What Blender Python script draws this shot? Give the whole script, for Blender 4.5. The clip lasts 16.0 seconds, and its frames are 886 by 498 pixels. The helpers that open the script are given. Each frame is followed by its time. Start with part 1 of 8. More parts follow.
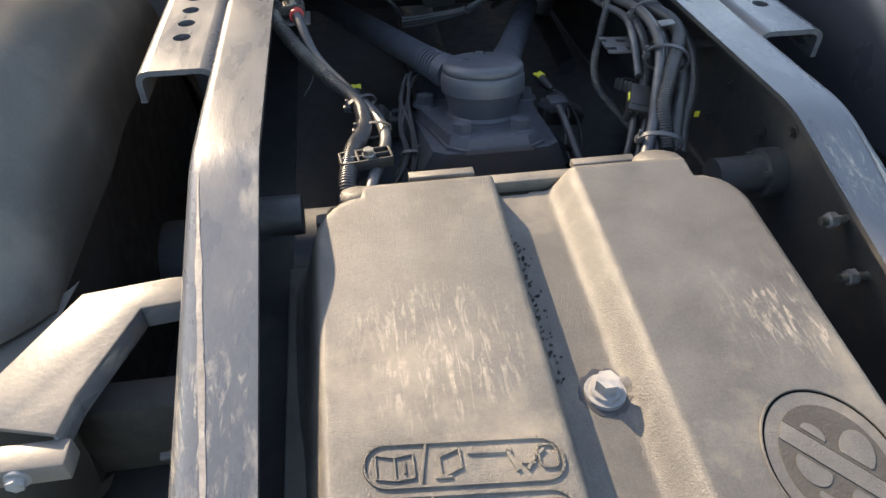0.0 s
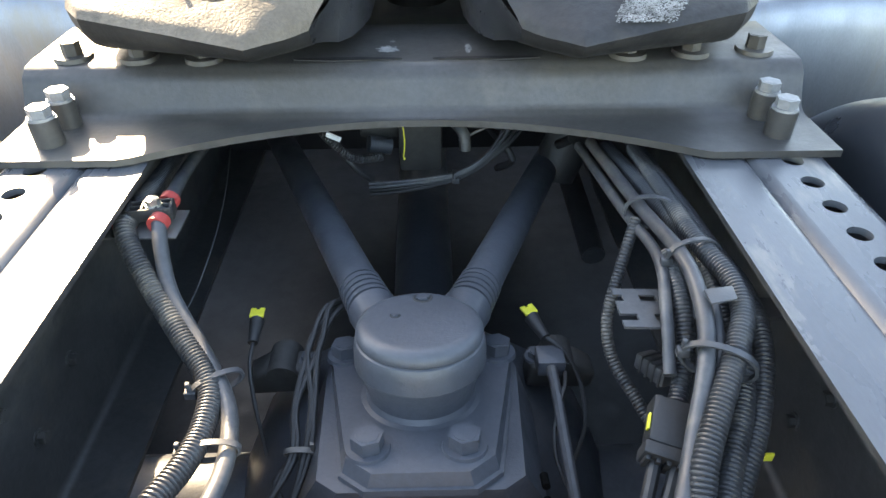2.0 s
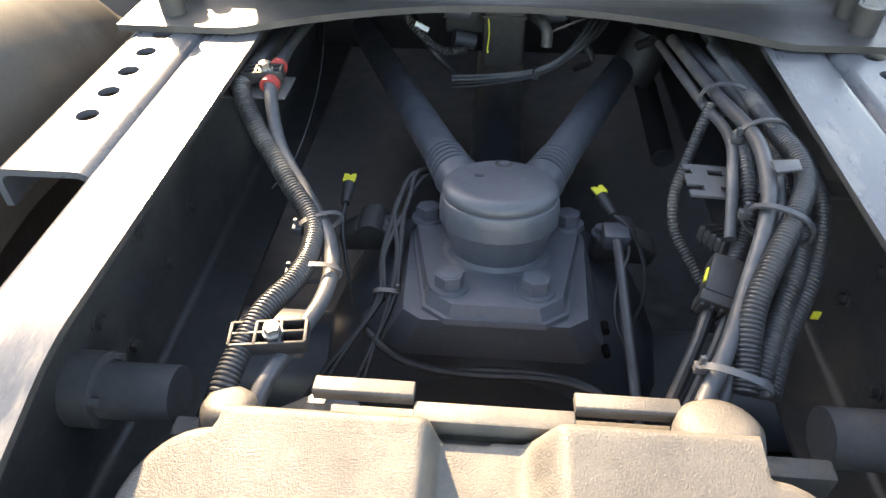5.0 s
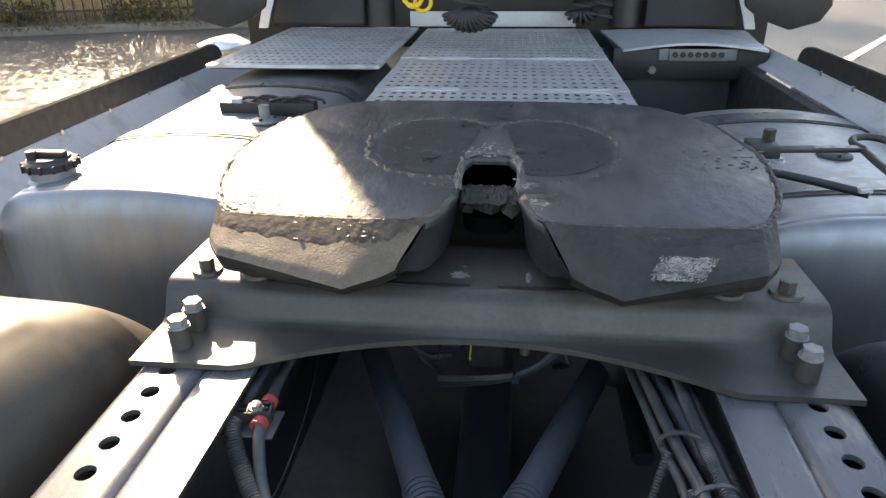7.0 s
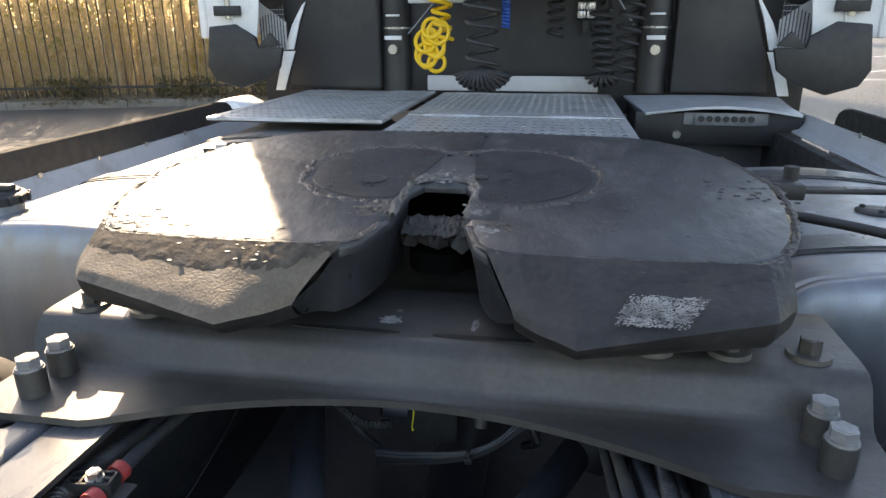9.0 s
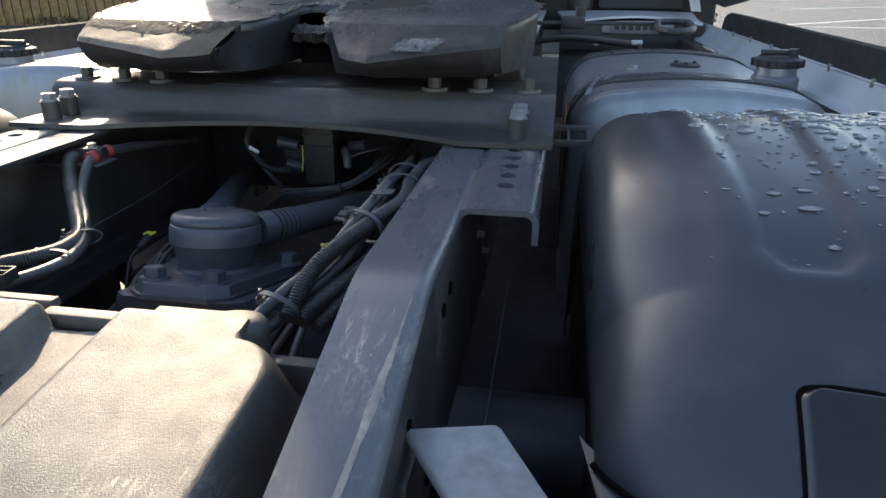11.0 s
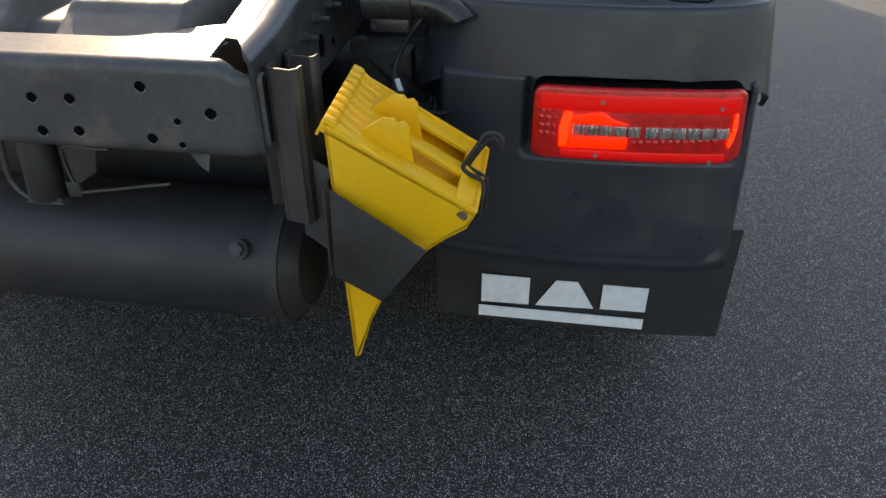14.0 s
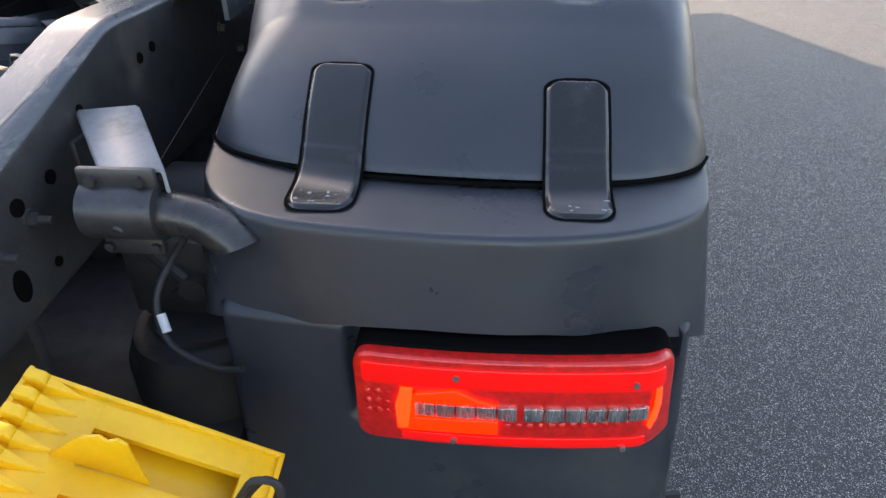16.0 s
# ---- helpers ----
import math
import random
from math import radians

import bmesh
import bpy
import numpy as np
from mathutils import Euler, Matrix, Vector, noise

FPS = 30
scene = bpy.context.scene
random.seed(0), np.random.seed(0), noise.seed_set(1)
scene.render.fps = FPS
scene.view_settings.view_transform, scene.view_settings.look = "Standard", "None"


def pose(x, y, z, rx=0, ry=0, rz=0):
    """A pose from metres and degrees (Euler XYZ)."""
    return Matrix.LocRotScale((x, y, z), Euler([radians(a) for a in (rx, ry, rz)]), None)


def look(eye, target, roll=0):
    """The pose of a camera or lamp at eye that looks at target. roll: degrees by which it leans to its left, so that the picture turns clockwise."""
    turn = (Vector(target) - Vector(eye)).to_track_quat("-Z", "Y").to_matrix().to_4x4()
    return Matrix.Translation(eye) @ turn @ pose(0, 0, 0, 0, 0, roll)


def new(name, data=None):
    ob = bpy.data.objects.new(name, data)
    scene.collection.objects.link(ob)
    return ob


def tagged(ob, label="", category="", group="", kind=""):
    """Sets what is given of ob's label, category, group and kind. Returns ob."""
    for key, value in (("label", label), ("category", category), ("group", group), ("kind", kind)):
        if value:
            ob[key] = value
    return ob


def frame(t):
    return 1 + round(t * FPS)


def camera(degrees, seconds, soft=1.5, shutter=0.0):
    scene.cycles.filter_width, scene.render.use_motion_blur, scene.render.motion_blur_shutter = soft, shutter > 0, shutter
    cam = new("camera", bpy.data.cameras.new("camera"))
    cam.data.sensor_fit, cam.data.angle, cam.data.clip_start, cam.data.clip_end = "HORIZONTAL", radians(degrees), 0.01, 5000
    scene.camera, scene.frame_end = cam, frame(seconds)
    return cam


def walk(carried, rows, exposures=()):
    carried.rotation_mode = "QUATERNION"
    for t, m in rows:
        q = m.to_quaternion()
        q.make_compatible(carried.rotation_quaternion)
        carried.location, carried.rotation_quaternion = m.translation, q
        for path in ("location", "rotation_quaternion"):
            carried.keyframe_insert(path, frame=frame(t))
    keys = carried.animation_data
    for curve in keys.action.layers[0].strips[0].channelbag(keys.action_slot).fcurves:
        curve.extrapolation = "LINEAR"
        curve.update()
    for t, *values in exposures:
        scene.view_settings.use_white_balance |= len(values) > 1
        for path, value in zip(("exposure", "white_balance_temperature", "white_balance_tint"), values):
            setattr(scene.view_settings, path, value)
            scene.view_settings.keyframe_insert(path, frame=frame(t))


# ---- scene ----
cam = camera(67.5, 16.0)
EXPOSURES = [(0.0, 2.05, 7600, 12), (1.0, 2.6, 7600, 11), (1.5, 3.05, 7600, 10), (2.0, 3.2, 8100, 9), (2.5, 3.27, 8700, 10), (3.0, 3.3, 9300, 12), (3.5, 3.4, 9700, 14), (6.0, 2.85, 7700, 10), (6.5, 2.83, 7400, 8), (7.0, 2.15, 8400, 14), (7.5, 2.2, 8600, 14), (8.0, 1.85, 8100, 14), (10.4, 2.1, 8100, 13), (11.0, 1.65, 7100, 10), (12.5, 1.48, 7500, 14), (13.5, 1.42, 7700, 14), (14.0, 1.35, 8200, 15), (14.5, 1.95, 7900, 16), (15.0, 2.3, 8200, 16), (15.5, 2.05, 8600, 17), (16.0, 2.2, 7800, 17)]
PATH = [
    (0, (-0.213, 0.95, 1.386), (0.02, 2.432, 0.064), 0.3),
    (0.5, (-0.157, 1.087, 1.392), (0.065, 2.635, 0.145), 0.8),
    (1, (-0.106, 1.219, 1.404), (0.065, 2.792, 0.181), 0.3),
    (1.5, (-0.022, 1.339, 1.395), (0.098, 2.94, 0.201), -0.3),
    (2, (0.012, 1.424, 1.37), (0.052, 3.028, 0.175), -0.1),
    (2.5, (0.007, 1.456, 1.321), (-0.059, 3.066, 0.137), -0.0),
    (3, (0.003, 1.478, 1.269), (-0.109, 3.047, 0.033), -0.1),
    (3.5, (0.0, 1.479, 1.223), (-0.128, 2.966, -0.108), -0.1),
    (6, (-0.017, 1.227, 1.476), (-0.146, 2.709, 0.14), -0.6),
    (6.5, (0.006, 1.246, 1.521), (-0.162, 2.921, 0.441), -0.6),
    (7, (0.036, 1.372, 1.547), (-0.162, 3.163, 0.679), -0.7),
    (7.5, (0.072, 1.524, 1.514), (-0.177, 3.382, 0.819), -0.5),
    (8, (0.089, 1.62, 1.467), (-0.204, 3.495, 0.836), -0.4),
    (8.2, (0.095, 1.642, 1.45), (-0.211, 3.519, 0.829), -0.5),
    (10.4, (0.387, 1.18, 1.332), (0.053, 3.012, 0.6), -0.2),
    (11, (0.5, 1.03, 1.254), (0.195, 2.852, 0.487), 0.2),
    (11.5, (0.543, 0.878, 1.205), (0.213, 2.677, 0.396), 0.5),
    (12, (0.583, 0.675, 1.188), (0.234, 2.445, 0.325), 0.7),
    (12.5, (0.675, 0.513, 1.159), (0.307, 2.253, 0.243), 0.2),
    (13, (0.758, 0.35, 1.096), (0.401, 2.075, 0.149), 0.1),
    (13.5, (0.795, 0.211, 1.074), (0.435, 1.903, 0.071), -0.3),
    (14, (0.814, 0.108, 1.072), (0.534, 1.789, 0.025), -0.3),
    (14.5, (0.909, 0.144, 1.118), (0.723, 1.824, 0.05), -0.4),
    (15, (0.988, 0.279, 1.135), (0.85, 1.963, 0.064), -0.2),
    (15.5, (0.954, 0.463, 1.151), (0.817, 2.152, 0.089), -0.3),
    (16, (0.938, 0.686, 1.193), (0.795, 2.384, 0.147), -0.6),
]
walk(cam, [(t, look(eye, target, roll)) for t, eye, target, roll in PATH], exposures=EXPOSURES)

# ---- light ----
SUN_EL, SUN_AZ = 29.0, 30.0
to_sun = Vector((-math.sin(radians(SUN_AZ)) * math.cos(radians(SUN_EL)), math.cos(radians(SUN_AZ)) * math.cos(radians(SUN_EL)), math.sin(radians(SUN_EL))))
world = bpy.data.worlds.new("sky")
scene.world = world
world.use_nodes = True
wn = world.node_tree
wn.nodes.clear()
sky = wn.nodes.new("ShaderNodeTexSky")
sky.sky_type, sky.sun_disc = "NISHITA", False
sky.sun_elevation, sky.sun_rotation = radians(SUN_EL), radians(-SUN_AZ)
bg = wn.nodes.new("ShaderNodeBackground")
bg.inputs["Strength"].default_value = 0.15
wout = wn.nodes.new("ShaderNodeOutputWorld")
wn.links.new(sky.outputs[0], bg.inputs[0])
wn.links.new(bg.outputs[0], wout.inputs[0])
lamp = bpy.data.lights.new("sun", "SUN")
lamp.energy, lamp.angle, lamp.color = 3.7, radians(0.53), (1.0, 0.85, 0.66)
sun = new("sun", lamp)
sun.matrix_world = look(to_sun * 30, (0, 0, 0))


# ---- materials ----
def material(name, color, rough=0.5, metal=0.0, vary=0.25, scale=8.0, bump=0.15, fine=120.0, dirt=None, dirt_amount=0.5, dirt_scale=4.0, spec=0.5, stretch=(1, 1, 1), rand=0.0, coat=0.0, rough_vary=0.12, depth=0.004, scratch=None, chips=None, scuffs=(), detail=3.0):
    """A surface with colour variation at two scales, dirt in patches, roughness breakup and fine relief."""
    m = bpy.data.materials.new(name)
    m.use_nodes = True
    nt = m.node_tree
    b = nt.nodes["Principled BSDF"]
    b.inputs["Metallic"].default_value = metal
    b.inputs["Specular IOR Level"].default_value = spec
    b.inputs["Coat Weight"].default_value = coat
    L = nt.links.new
    tc = nt.nodes.new("ShaderNodeTexCoord")
    mp = nt.nodes.new("ShaderNodeMapping")
    mp.inputs["Scale"].default_value = stretch
    L(tc.outputs["Object"], mp.inputs["Vector"])

    def tex(sc, detail=5.0, ro=0.6):
        n = nt.nodes.new("ShaderNodeTexNoise")
        n.inputs["Scale"].default_value, n.inputs["Detail"].default_value, n.inputs["Roughness"].default_value = sc, detail, ro
        L(mp.outputs[0], n.inputs["Vector"])
        return n.outputs[0]

    def mix(fac, a, c, blend="MIX"):
        n = nt.nodes.new("ShaderNodeMix")
        n.data_type, n.blend_type = "RGBA", blend
        for v, k in ((fac, 0), (a, 6), (c, 7)):
            if hasattr(v, "links"):
                L(v, n.inputs[k])
            else:
                n.inputs[k].default_value = v
        return n.outputs[2]

    def ramp(v, lo, hi, a=0.0, c=1.0):
        n = nt.nodes.new("ShaderNodeMapRange")
        n.inputs[1].default_value, n.inputs[2].default_value, n.inputs[3].default_value, n.inputs[4].default_value = lo, hi, a, c
        L(v, n.inputs[0])
        return n.outputs[0]

    dark = tuple(c * (1 - vary) for c in color) + (1,)
    lite = tuple(min(1, c * (1 + vary)) for c in color) + (1,)
    col = mix(ramp(tex(scale), 0.3, 0.7), dark, lite)
    speck = ramp(tex(fine * 0.7, 2.0), 0.35, 0.65, 1 - vary * 0.5, 1 + vary * 0.5)
    n = nt.nodes.new("ShaderNodeMix")
    n.data_type, n.blend_type = "RGBA", "MULTIPLY"
    n.inputs[0].default_value = 1.0
    L(col, n.inputs[6])
    L(speck, n.inputs[7])
    col = n.outputs[2]
    rbase = ramp(tex(scale * 2.3), 0.3, 0.7, rough - rough_vary, rough + rough_vary)
    if dirt:
        f = ramp(tex(dirt_scale, 8.0, 0.65), 0.62 - 0.3 * dirt_amount, 0.8 - 0.3 * dirt_amount)
        col = mix(f, col, tuple(dirt) + (1,))
        q = nt.nodes.new("ShaderNodeMix")
        L(f, q.inputs[0])
        L(rbase, q.inputs[2])
        q.inputs[3].default_value = min(1, rough + 0.14)
        rbase = q.outputs[0]
    if scratch:
        # streaky scuffs inside soft patches
        mp2 = nt.nodes.new("ShaderNodeMapping")
        mp2.inputs["Rotation"].default_value = (0, 0, radians(scratch[1]))
        mp2.inputs["Scale"].default_value = scratch[2]
        L(tc.outputs["Object"], mp2.inputs["Vector"])
        n2 = nt.nodes.new("ShaderNodeTexNoise")
        n2.inputs["Scale"].default_value, n2.inputs["Detail"].default_value, n2.inputs["Roughness"].default_value = 1.0, 8.0, 0.7
        n2.inputs["Distortion"].default_value = 1.2
        L(mp2.outputs[0], n2.inputs["Vector"])
        patch = ramp(tex(scratch[3], 5.0, 0.7), scratch[4], scratch[4] + 0.2)
        for centre, reach in scuffs:
            # worn spots: strongest at a centre, fading outwards
            dn = nt.nodes.new("ShaderNodeVectorMath")
            dn.operation = "DISTANCE"
            L(tc.outputs["Object"], dn.inputs[0])
            dn.inputs[1].default_value = centre
            wob = nt.nodes.new("ShaderNodeMath")
            wob.operation = "MULTIPLY_ADD"
            L(tex(11.0, 5.0), wob.inputs[0])
            wob.inputs[1].default_value = reach * 1.6
            L(dn.outputs["Value"], wob.inputs[2])
            near_it = ramp(wob.outputs[0], reach * 1.25, reach * 2.0, 1.0, 0.0)
            ad = nt.nodes.new("ShaderNodeMath")
            ad.operation = "MAXIMUM"
            L(patch, ad.inputs[0])
            L(near_it, ad.inputs[1])
            patch = ad.outputs[0]
        pm = nt.nodes.new("ShaderNodeMath")
        pm.operation = "MULTIPLY"
        mp3 = nt.nodes.new("ShaderNodeMapping")
        mp3.inputs["Rotation"].default_value = (0, 0, radians(scratch[1] - 62))
        mp3.inputs["Scale"].default_value = scratch[2]
        L(tc.outputs["Object"], mp3.inputs["Vector"])
        n3 = nt.nodes.new("ShaderNodeTexNoise")
        n3.inputs["Scale"].default_value, n3.inputs["Detail"].default_value, n3.inputs["Roughness"].default_value = 0.8, 8.0, 0.75
        L(mp3.outputs[0], n3.inputs["Vector"])
        both = nt.nodes.new("ShaderNodeMath")
        both.operation = "MAXIMUM"
        L(ramp(n2.outputs[0], 0.52, 0.62, 0.0, 0.75), both.inputs[0])
        L(ramp(n3.outputs[0], 0.58, 0.64, 0.0, 0.65 if len(scuffs) == 2 else 0.0), both.inputs[1])
        flake = nt.nodes.new("ShaderNodeMath")
        flake.operation = "MULTIPLY"
        L(both.outputs[0], flake.inputs[0])
        L(ramp(tex(38.0, 6.0, 0.75), 0.4, 0.58, 0.15, 1.0), flake.inputs[1])
        L(flake.outputs[0], pm.inputs[0])
        L(patch, pm.inputs[1])
        col = mix(pm.outputs[0], col, tuple(scratch[0]) + (1,))
    if chips:
        vo = nt.nodes.new("ShaderNodeTexVoronoi")
        vo.inputs["Scale"].default_value = chips[1]
        L(mp.outputs[0], vo.inputs["Vector"])
        near = ramp(vo.outputs["Distance"], 0.3, 0.46, 1.0, 0.0)
        sep = nt.nodes.new("ShaderNodeSeparateColor")
        L(vo.outputs["Color"], sep.inputs[0])
        tone = nt.nodes.new("ShaderNodeMath")
        tone.operation = "POWER"
        L(sep.outputs[0], tone.inputs[0])
        tone.inputs[1].default_value = 2.4
        stone = mix(tone.outputs[0], tuple(c * 0.9 for c in color) + (1,), tuple(chips[0]) + (1,))
        gap = mix(0.9, col, (0.012, 0.012, 0.012, 1))
        broad = nt.nodes.new("ShaderNodeMix")
        broad.data_type, broad.blend_type = "RGBA", "MULTIPLY"
        broad.inputs[0].default_value = 1.0
        L(stone, broad.inputs[6])
        L(ramp(tex(34.0, 6.0, 0.8), 0.36, 0.64, 0.5, 1.3), broad.inputs[7])
        stone = broad.outputs[2]
        col = mix(near, gap, stone)
    if rand:
        oi = nt.nodes.new("ShaderNodeObjectInfo")
        r = ramp(oi.outputs["Random"], 0, 1, 1 - rand, 1 + rand)
        k = nt.nodes.new("ShaderNodeMix")
        k.data_type, k.blend_type = "RGBA", "MULTIPLY"
        k.inputs[0].default_value = 1.0
        L(col, k.inputs[6])
        L(r, k.inputs[7])
        col = k.outputs[2]
    L(col, b.inputs["Base Color"])
    L(rbase, b.inputs["Roughness"])
    if bump:
        bn = nt.nodes.new("ShaderNodeBump")
        bn.inputs["Strength"].default_value, bn.inputs["Distance"].default_value = bump, depth
        if chips:
            # stones stand proud of the binder, each at its own height
            lift = nt.nodes.new("ShaderNodeMath")
            lift.operation = "MULTIPLY"
            L(near, lift.inputs[0])
            L(ramp(sep.outputs[1], 0.0, 1.0, 0.35, 1.0), lift.inputs[1])
            L(lift.outputs[0], bn.inputs["Height"])
        else:
            L(tex(fine, detail, 0.65), bn.inputs["Height"])
        L(bn.outputs[0], b.inputs["Normal"])
    return m


PAINT = material("chassis_paint", (0.06, 0.06, 0.063), 0.42, 0.0, 0.18, 6, 0.1, 160, dirt=(0.14, 0.125, 0.108), dirt_amount=0.25, dirt_scale=5)
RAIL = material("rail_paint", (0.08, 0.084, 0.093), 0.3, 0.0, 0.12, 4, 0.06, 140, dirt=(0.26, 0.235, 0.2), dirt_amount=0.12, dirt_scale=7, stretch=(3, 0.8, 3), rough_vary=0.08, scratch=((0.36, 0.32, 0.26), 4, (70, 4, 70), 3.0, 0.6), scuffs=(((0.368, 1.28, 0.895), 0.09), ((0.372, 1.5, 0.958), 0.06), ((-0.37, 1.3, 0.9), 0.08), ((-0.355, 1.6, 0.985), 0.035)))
# shaded copy of the rail paint, for faces that get less light
WEB = material("shaded_rail_paint", (0.03, 0.03, 0.031), 0.5, 0.0, 0.25, 7, 0.12, 150, dirt=(0.07, 0.062, 0.053), dirt_amount=0.3, dirt_scale=9)
DUSTY = material("dusty_guard_plastic", (0.06, 0.055, 0.048), 0.5, 0.0, 0.2, 5, 0.15, 500, dirt=(0.12, 0.106, 0.09), dirt_amount=0.3, dirt_scale=4, depth=0.0015)
LID = material("weathered_aluminium", (0.5, 0.52, 0.56), 0.5, 0.6, 0.08, 6, 0.05, 140, dirt=(0.36, 0.36, 0.37), dirt_amount=0.3, dirt_scale=5)
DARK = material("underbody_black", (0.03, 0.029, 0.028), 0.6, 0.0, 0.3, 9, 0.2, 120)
AXLE = material("axle_paint", (0.05, 0.055, 0.066), 0.44, 0.0, 0.15, 8, 0.12, 200, dirt=(0.09, 0.085, 0.08), dirt_amount=0.2)
COVER = material("cover_plastic", (0.084, 0.079, 0.072), 0.45, 0.0, 0.24, 14, 0.6, 640, dirt=(0.2, 0.175, 0.14), dirt_amount=0.25, dirt_scale=5, depth=0.0015, spec=0.5, scratch=((0.36, 0.31, 0.25), 24, (120, 20, 60), 5.0, 0.66), scuffs=(((-0.15, 1.36, 0.89), 0.085), ((0.225, 1.36, 0.89), 0.075)))
GUARD = material("guard_plastic", (0.027, 0.031, 0.039), 0.36, 0.0, 0.12, 4, 0.12, 500, dirt=(0.06, 0.06, 0.062), dirt_amount=0.15, dirt_scale=3, depth=0.0015)
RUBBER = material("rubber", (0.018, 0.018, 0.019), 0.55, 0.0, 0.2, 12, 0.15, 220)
CONDUIT = material("conduit", (0.03, 0.031, 0.034), 0.4, 0.0, 0.2, 20, 0.1, 200, dirt=(0.14, 0.125, 0.105), dirt_amount=0.2, dirt_scale=9)
CABLE = material("cable_sheath", (0.05, 0.052, 0.057), 0.42, 0.0, 0.2, 16, 0.08, 200, dirt=(0.15, 0.135, 0.115), dirt_amount=0.25, dirt_scale=8)
TANK = material("tank_aluminium", (0.27, 0.28, 0.3), 0.42, 0.75, 0.1, 5, 0.04, 200, rough_vary=0.08, stretch=(4, 4, 0.8), dirt=(0.3, 0.27, 0.23), dirt_amount=0.3, dirt_scale=3)
STRAPM = material("strap_steel", (0.13, 0.135, 0.145), 0.34, 0.7, 0.15, 10, 0.04, 160)
SOCK = material("socket_casting", (0.2, 0.2, 0.205), 0.5, 0.3, 0.15, 20, 0.1, 160)
GALV = material("checker_aluminium", (0.56, 0.57, 0.59), 0.48, 0.75, 0.12, 14, 0.1, 120, dirt=(0.36, 0.35, 0.34), dirt_amount=0.3)
EXH = material("sooty_pipe", (0.06, 0.058, 0.058), 0.3, 0.6, 0.25, 14, 0.12, 120, dirt=(0.1, 0.085, 0.07), dirt_amount=0.25, dirt_scale=12)
CLAMP = material("stained_clamp", (0.06, 0.06, 0.063), 0.36, 0.5, 0.2, 25, 0.12, 160, dirt=(0.055, 0.048, 0.042), dirt_amount=0.35, dirt_scale=25)
WORN = material("worn_primer", (0.22, 0.195, 0.17), 0.5, 0.0, 0.25, 40, 0.15, 220, dirt=(0.16, 0.15, 0.145), dirt_amount=0.45, dirt_scale=38)
GRID = material("pale_grid", (0.4, 0.41, 0.42), 0.5, 0.0, 0.1, 20, 0.1, 120)
ZINC = material("zinc_plated", (0.36, 0.35, 0.33), 0.35, 0.9, 0.15, 40, 0.1, 200)
BOLT = material("painted_bolt", (0.2, 0.2, 0.205), 0.42, 0.1, 0.2, 30, 0.1, 200, dirt=(0.36, 0.32, 0.27), dirt_amount=0.25, dirt_scale=20)
GREASE = material("greased_steel", (0.037, 0.039, 0.043), 0.42, 0.0, 0.3, 14, 0.6, 45, dirt=(0.1, 0.095, 0.09), dirt_amount=0.15, dirt_scale=12, depth=0.004, detail=9.0, stretch=(1.0, 0.55, 1.0), scratch=((0.26, 0.19, 0.12), 10, (60, 26, 40), 9.0, 0.64), scuffs=(((-0.39, 2.3, 1.19), 0.05), ((-0.34, 2.47, 1.19), 0.05), ((-0.22, 2.25, 1.19), 0.035)))
FILM = material("smooth_grease", (0.028, 0.029, 0.033), 0.36, 0.0, 0.25, 18, 0.3, 60, depth=0.003, detail=6.0)
CRUMB = material("dried_crumbs", (0.085, 0.08, 0.073), 0.6, 0.0, 0.5, 60, 0.8, 120, depth=0.006, detail=6.0)
FLAKE = material("pale_grease_flakes", (0.19, 0.185, 0.175), 0.7, 0.0, 0.5, 60, 0.6, 120)
PLATEDK = material("plate_paint", (0.05, 0.047, 0.045), 0.42, 0.0, 0.2, 6, 0.12, 160, dirt=(0.1, 0.088, 0.075), dirt_amount=0.3, dirt_scale=5)
GREASE_DK = material("thick_grease", (0.032, 0.03, 0.029), 0.42, 0.0, 0.5, 24, 1.0, 60, dirt=(0.09, 0.081, 0.071), dirt_amount=0.25, dirt_scale=30, depth=0.008, detail=8.0)
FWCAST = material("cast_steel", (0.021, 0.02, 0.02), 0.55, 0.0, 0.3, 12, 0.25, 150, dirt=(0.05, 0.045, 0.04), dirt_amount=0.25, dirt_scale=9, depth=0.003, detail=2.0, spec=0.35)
RAMP_SUNLIT = material("sunlit_ramp_casting", (0.125, 0.1, 0.076), 0.62, 0.0, 0.2, 14, 0.3, 300, dirt=(0.05, 0.046, 0.042), dirt_amount=0.2, dirt_scale=16, depth=0.003, detail=1.5, spec=0.25)
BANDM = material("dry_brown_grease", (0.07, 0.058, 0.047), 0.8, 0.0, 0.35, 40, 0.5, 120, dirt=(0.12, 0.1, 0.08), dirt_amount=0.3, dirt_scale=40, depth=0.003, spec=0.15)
SCUFF = material("worn_white_mark", (0.3, 0.29, 0.28), 0.7, 0.0, 0.4, 60, 0.3, 200, dirt=(0.1, 0.1, 0.1), dirt_amount=0.55, dirt_scale=70)
YELLOW = material("yellow_plastic", (0.86, 0.47, 0.012), 0.42, 0.0, 0.05, 8, 0.06, 150, dirt=(0.5, 0.34, 0.03), dirt_amount=0.12)
YELLOW2 = material("yellow_tag", (0.66, 0.6, 0.05), 0.5, 0.0, 0.1, 30, 0.05, 150)
RED = material("red_tape", (0.36, 0.045, 0.04), 0.5, 0.0, 0.15, 40, 0.05, 150)
WHITE = material("white_paint", (0.78, 0.79, 0.8), 0.3, 0.0, 0.03, 3, 0.02, 60, dirt=(0.5, 0.48, 0.45), dirt_amount=0.12, dirt_scale=2)
LOGO = material("white_print", (0.68, 0.69, 0.7), 0.6, 0.0, 0.08, 30, 0.05, 150)
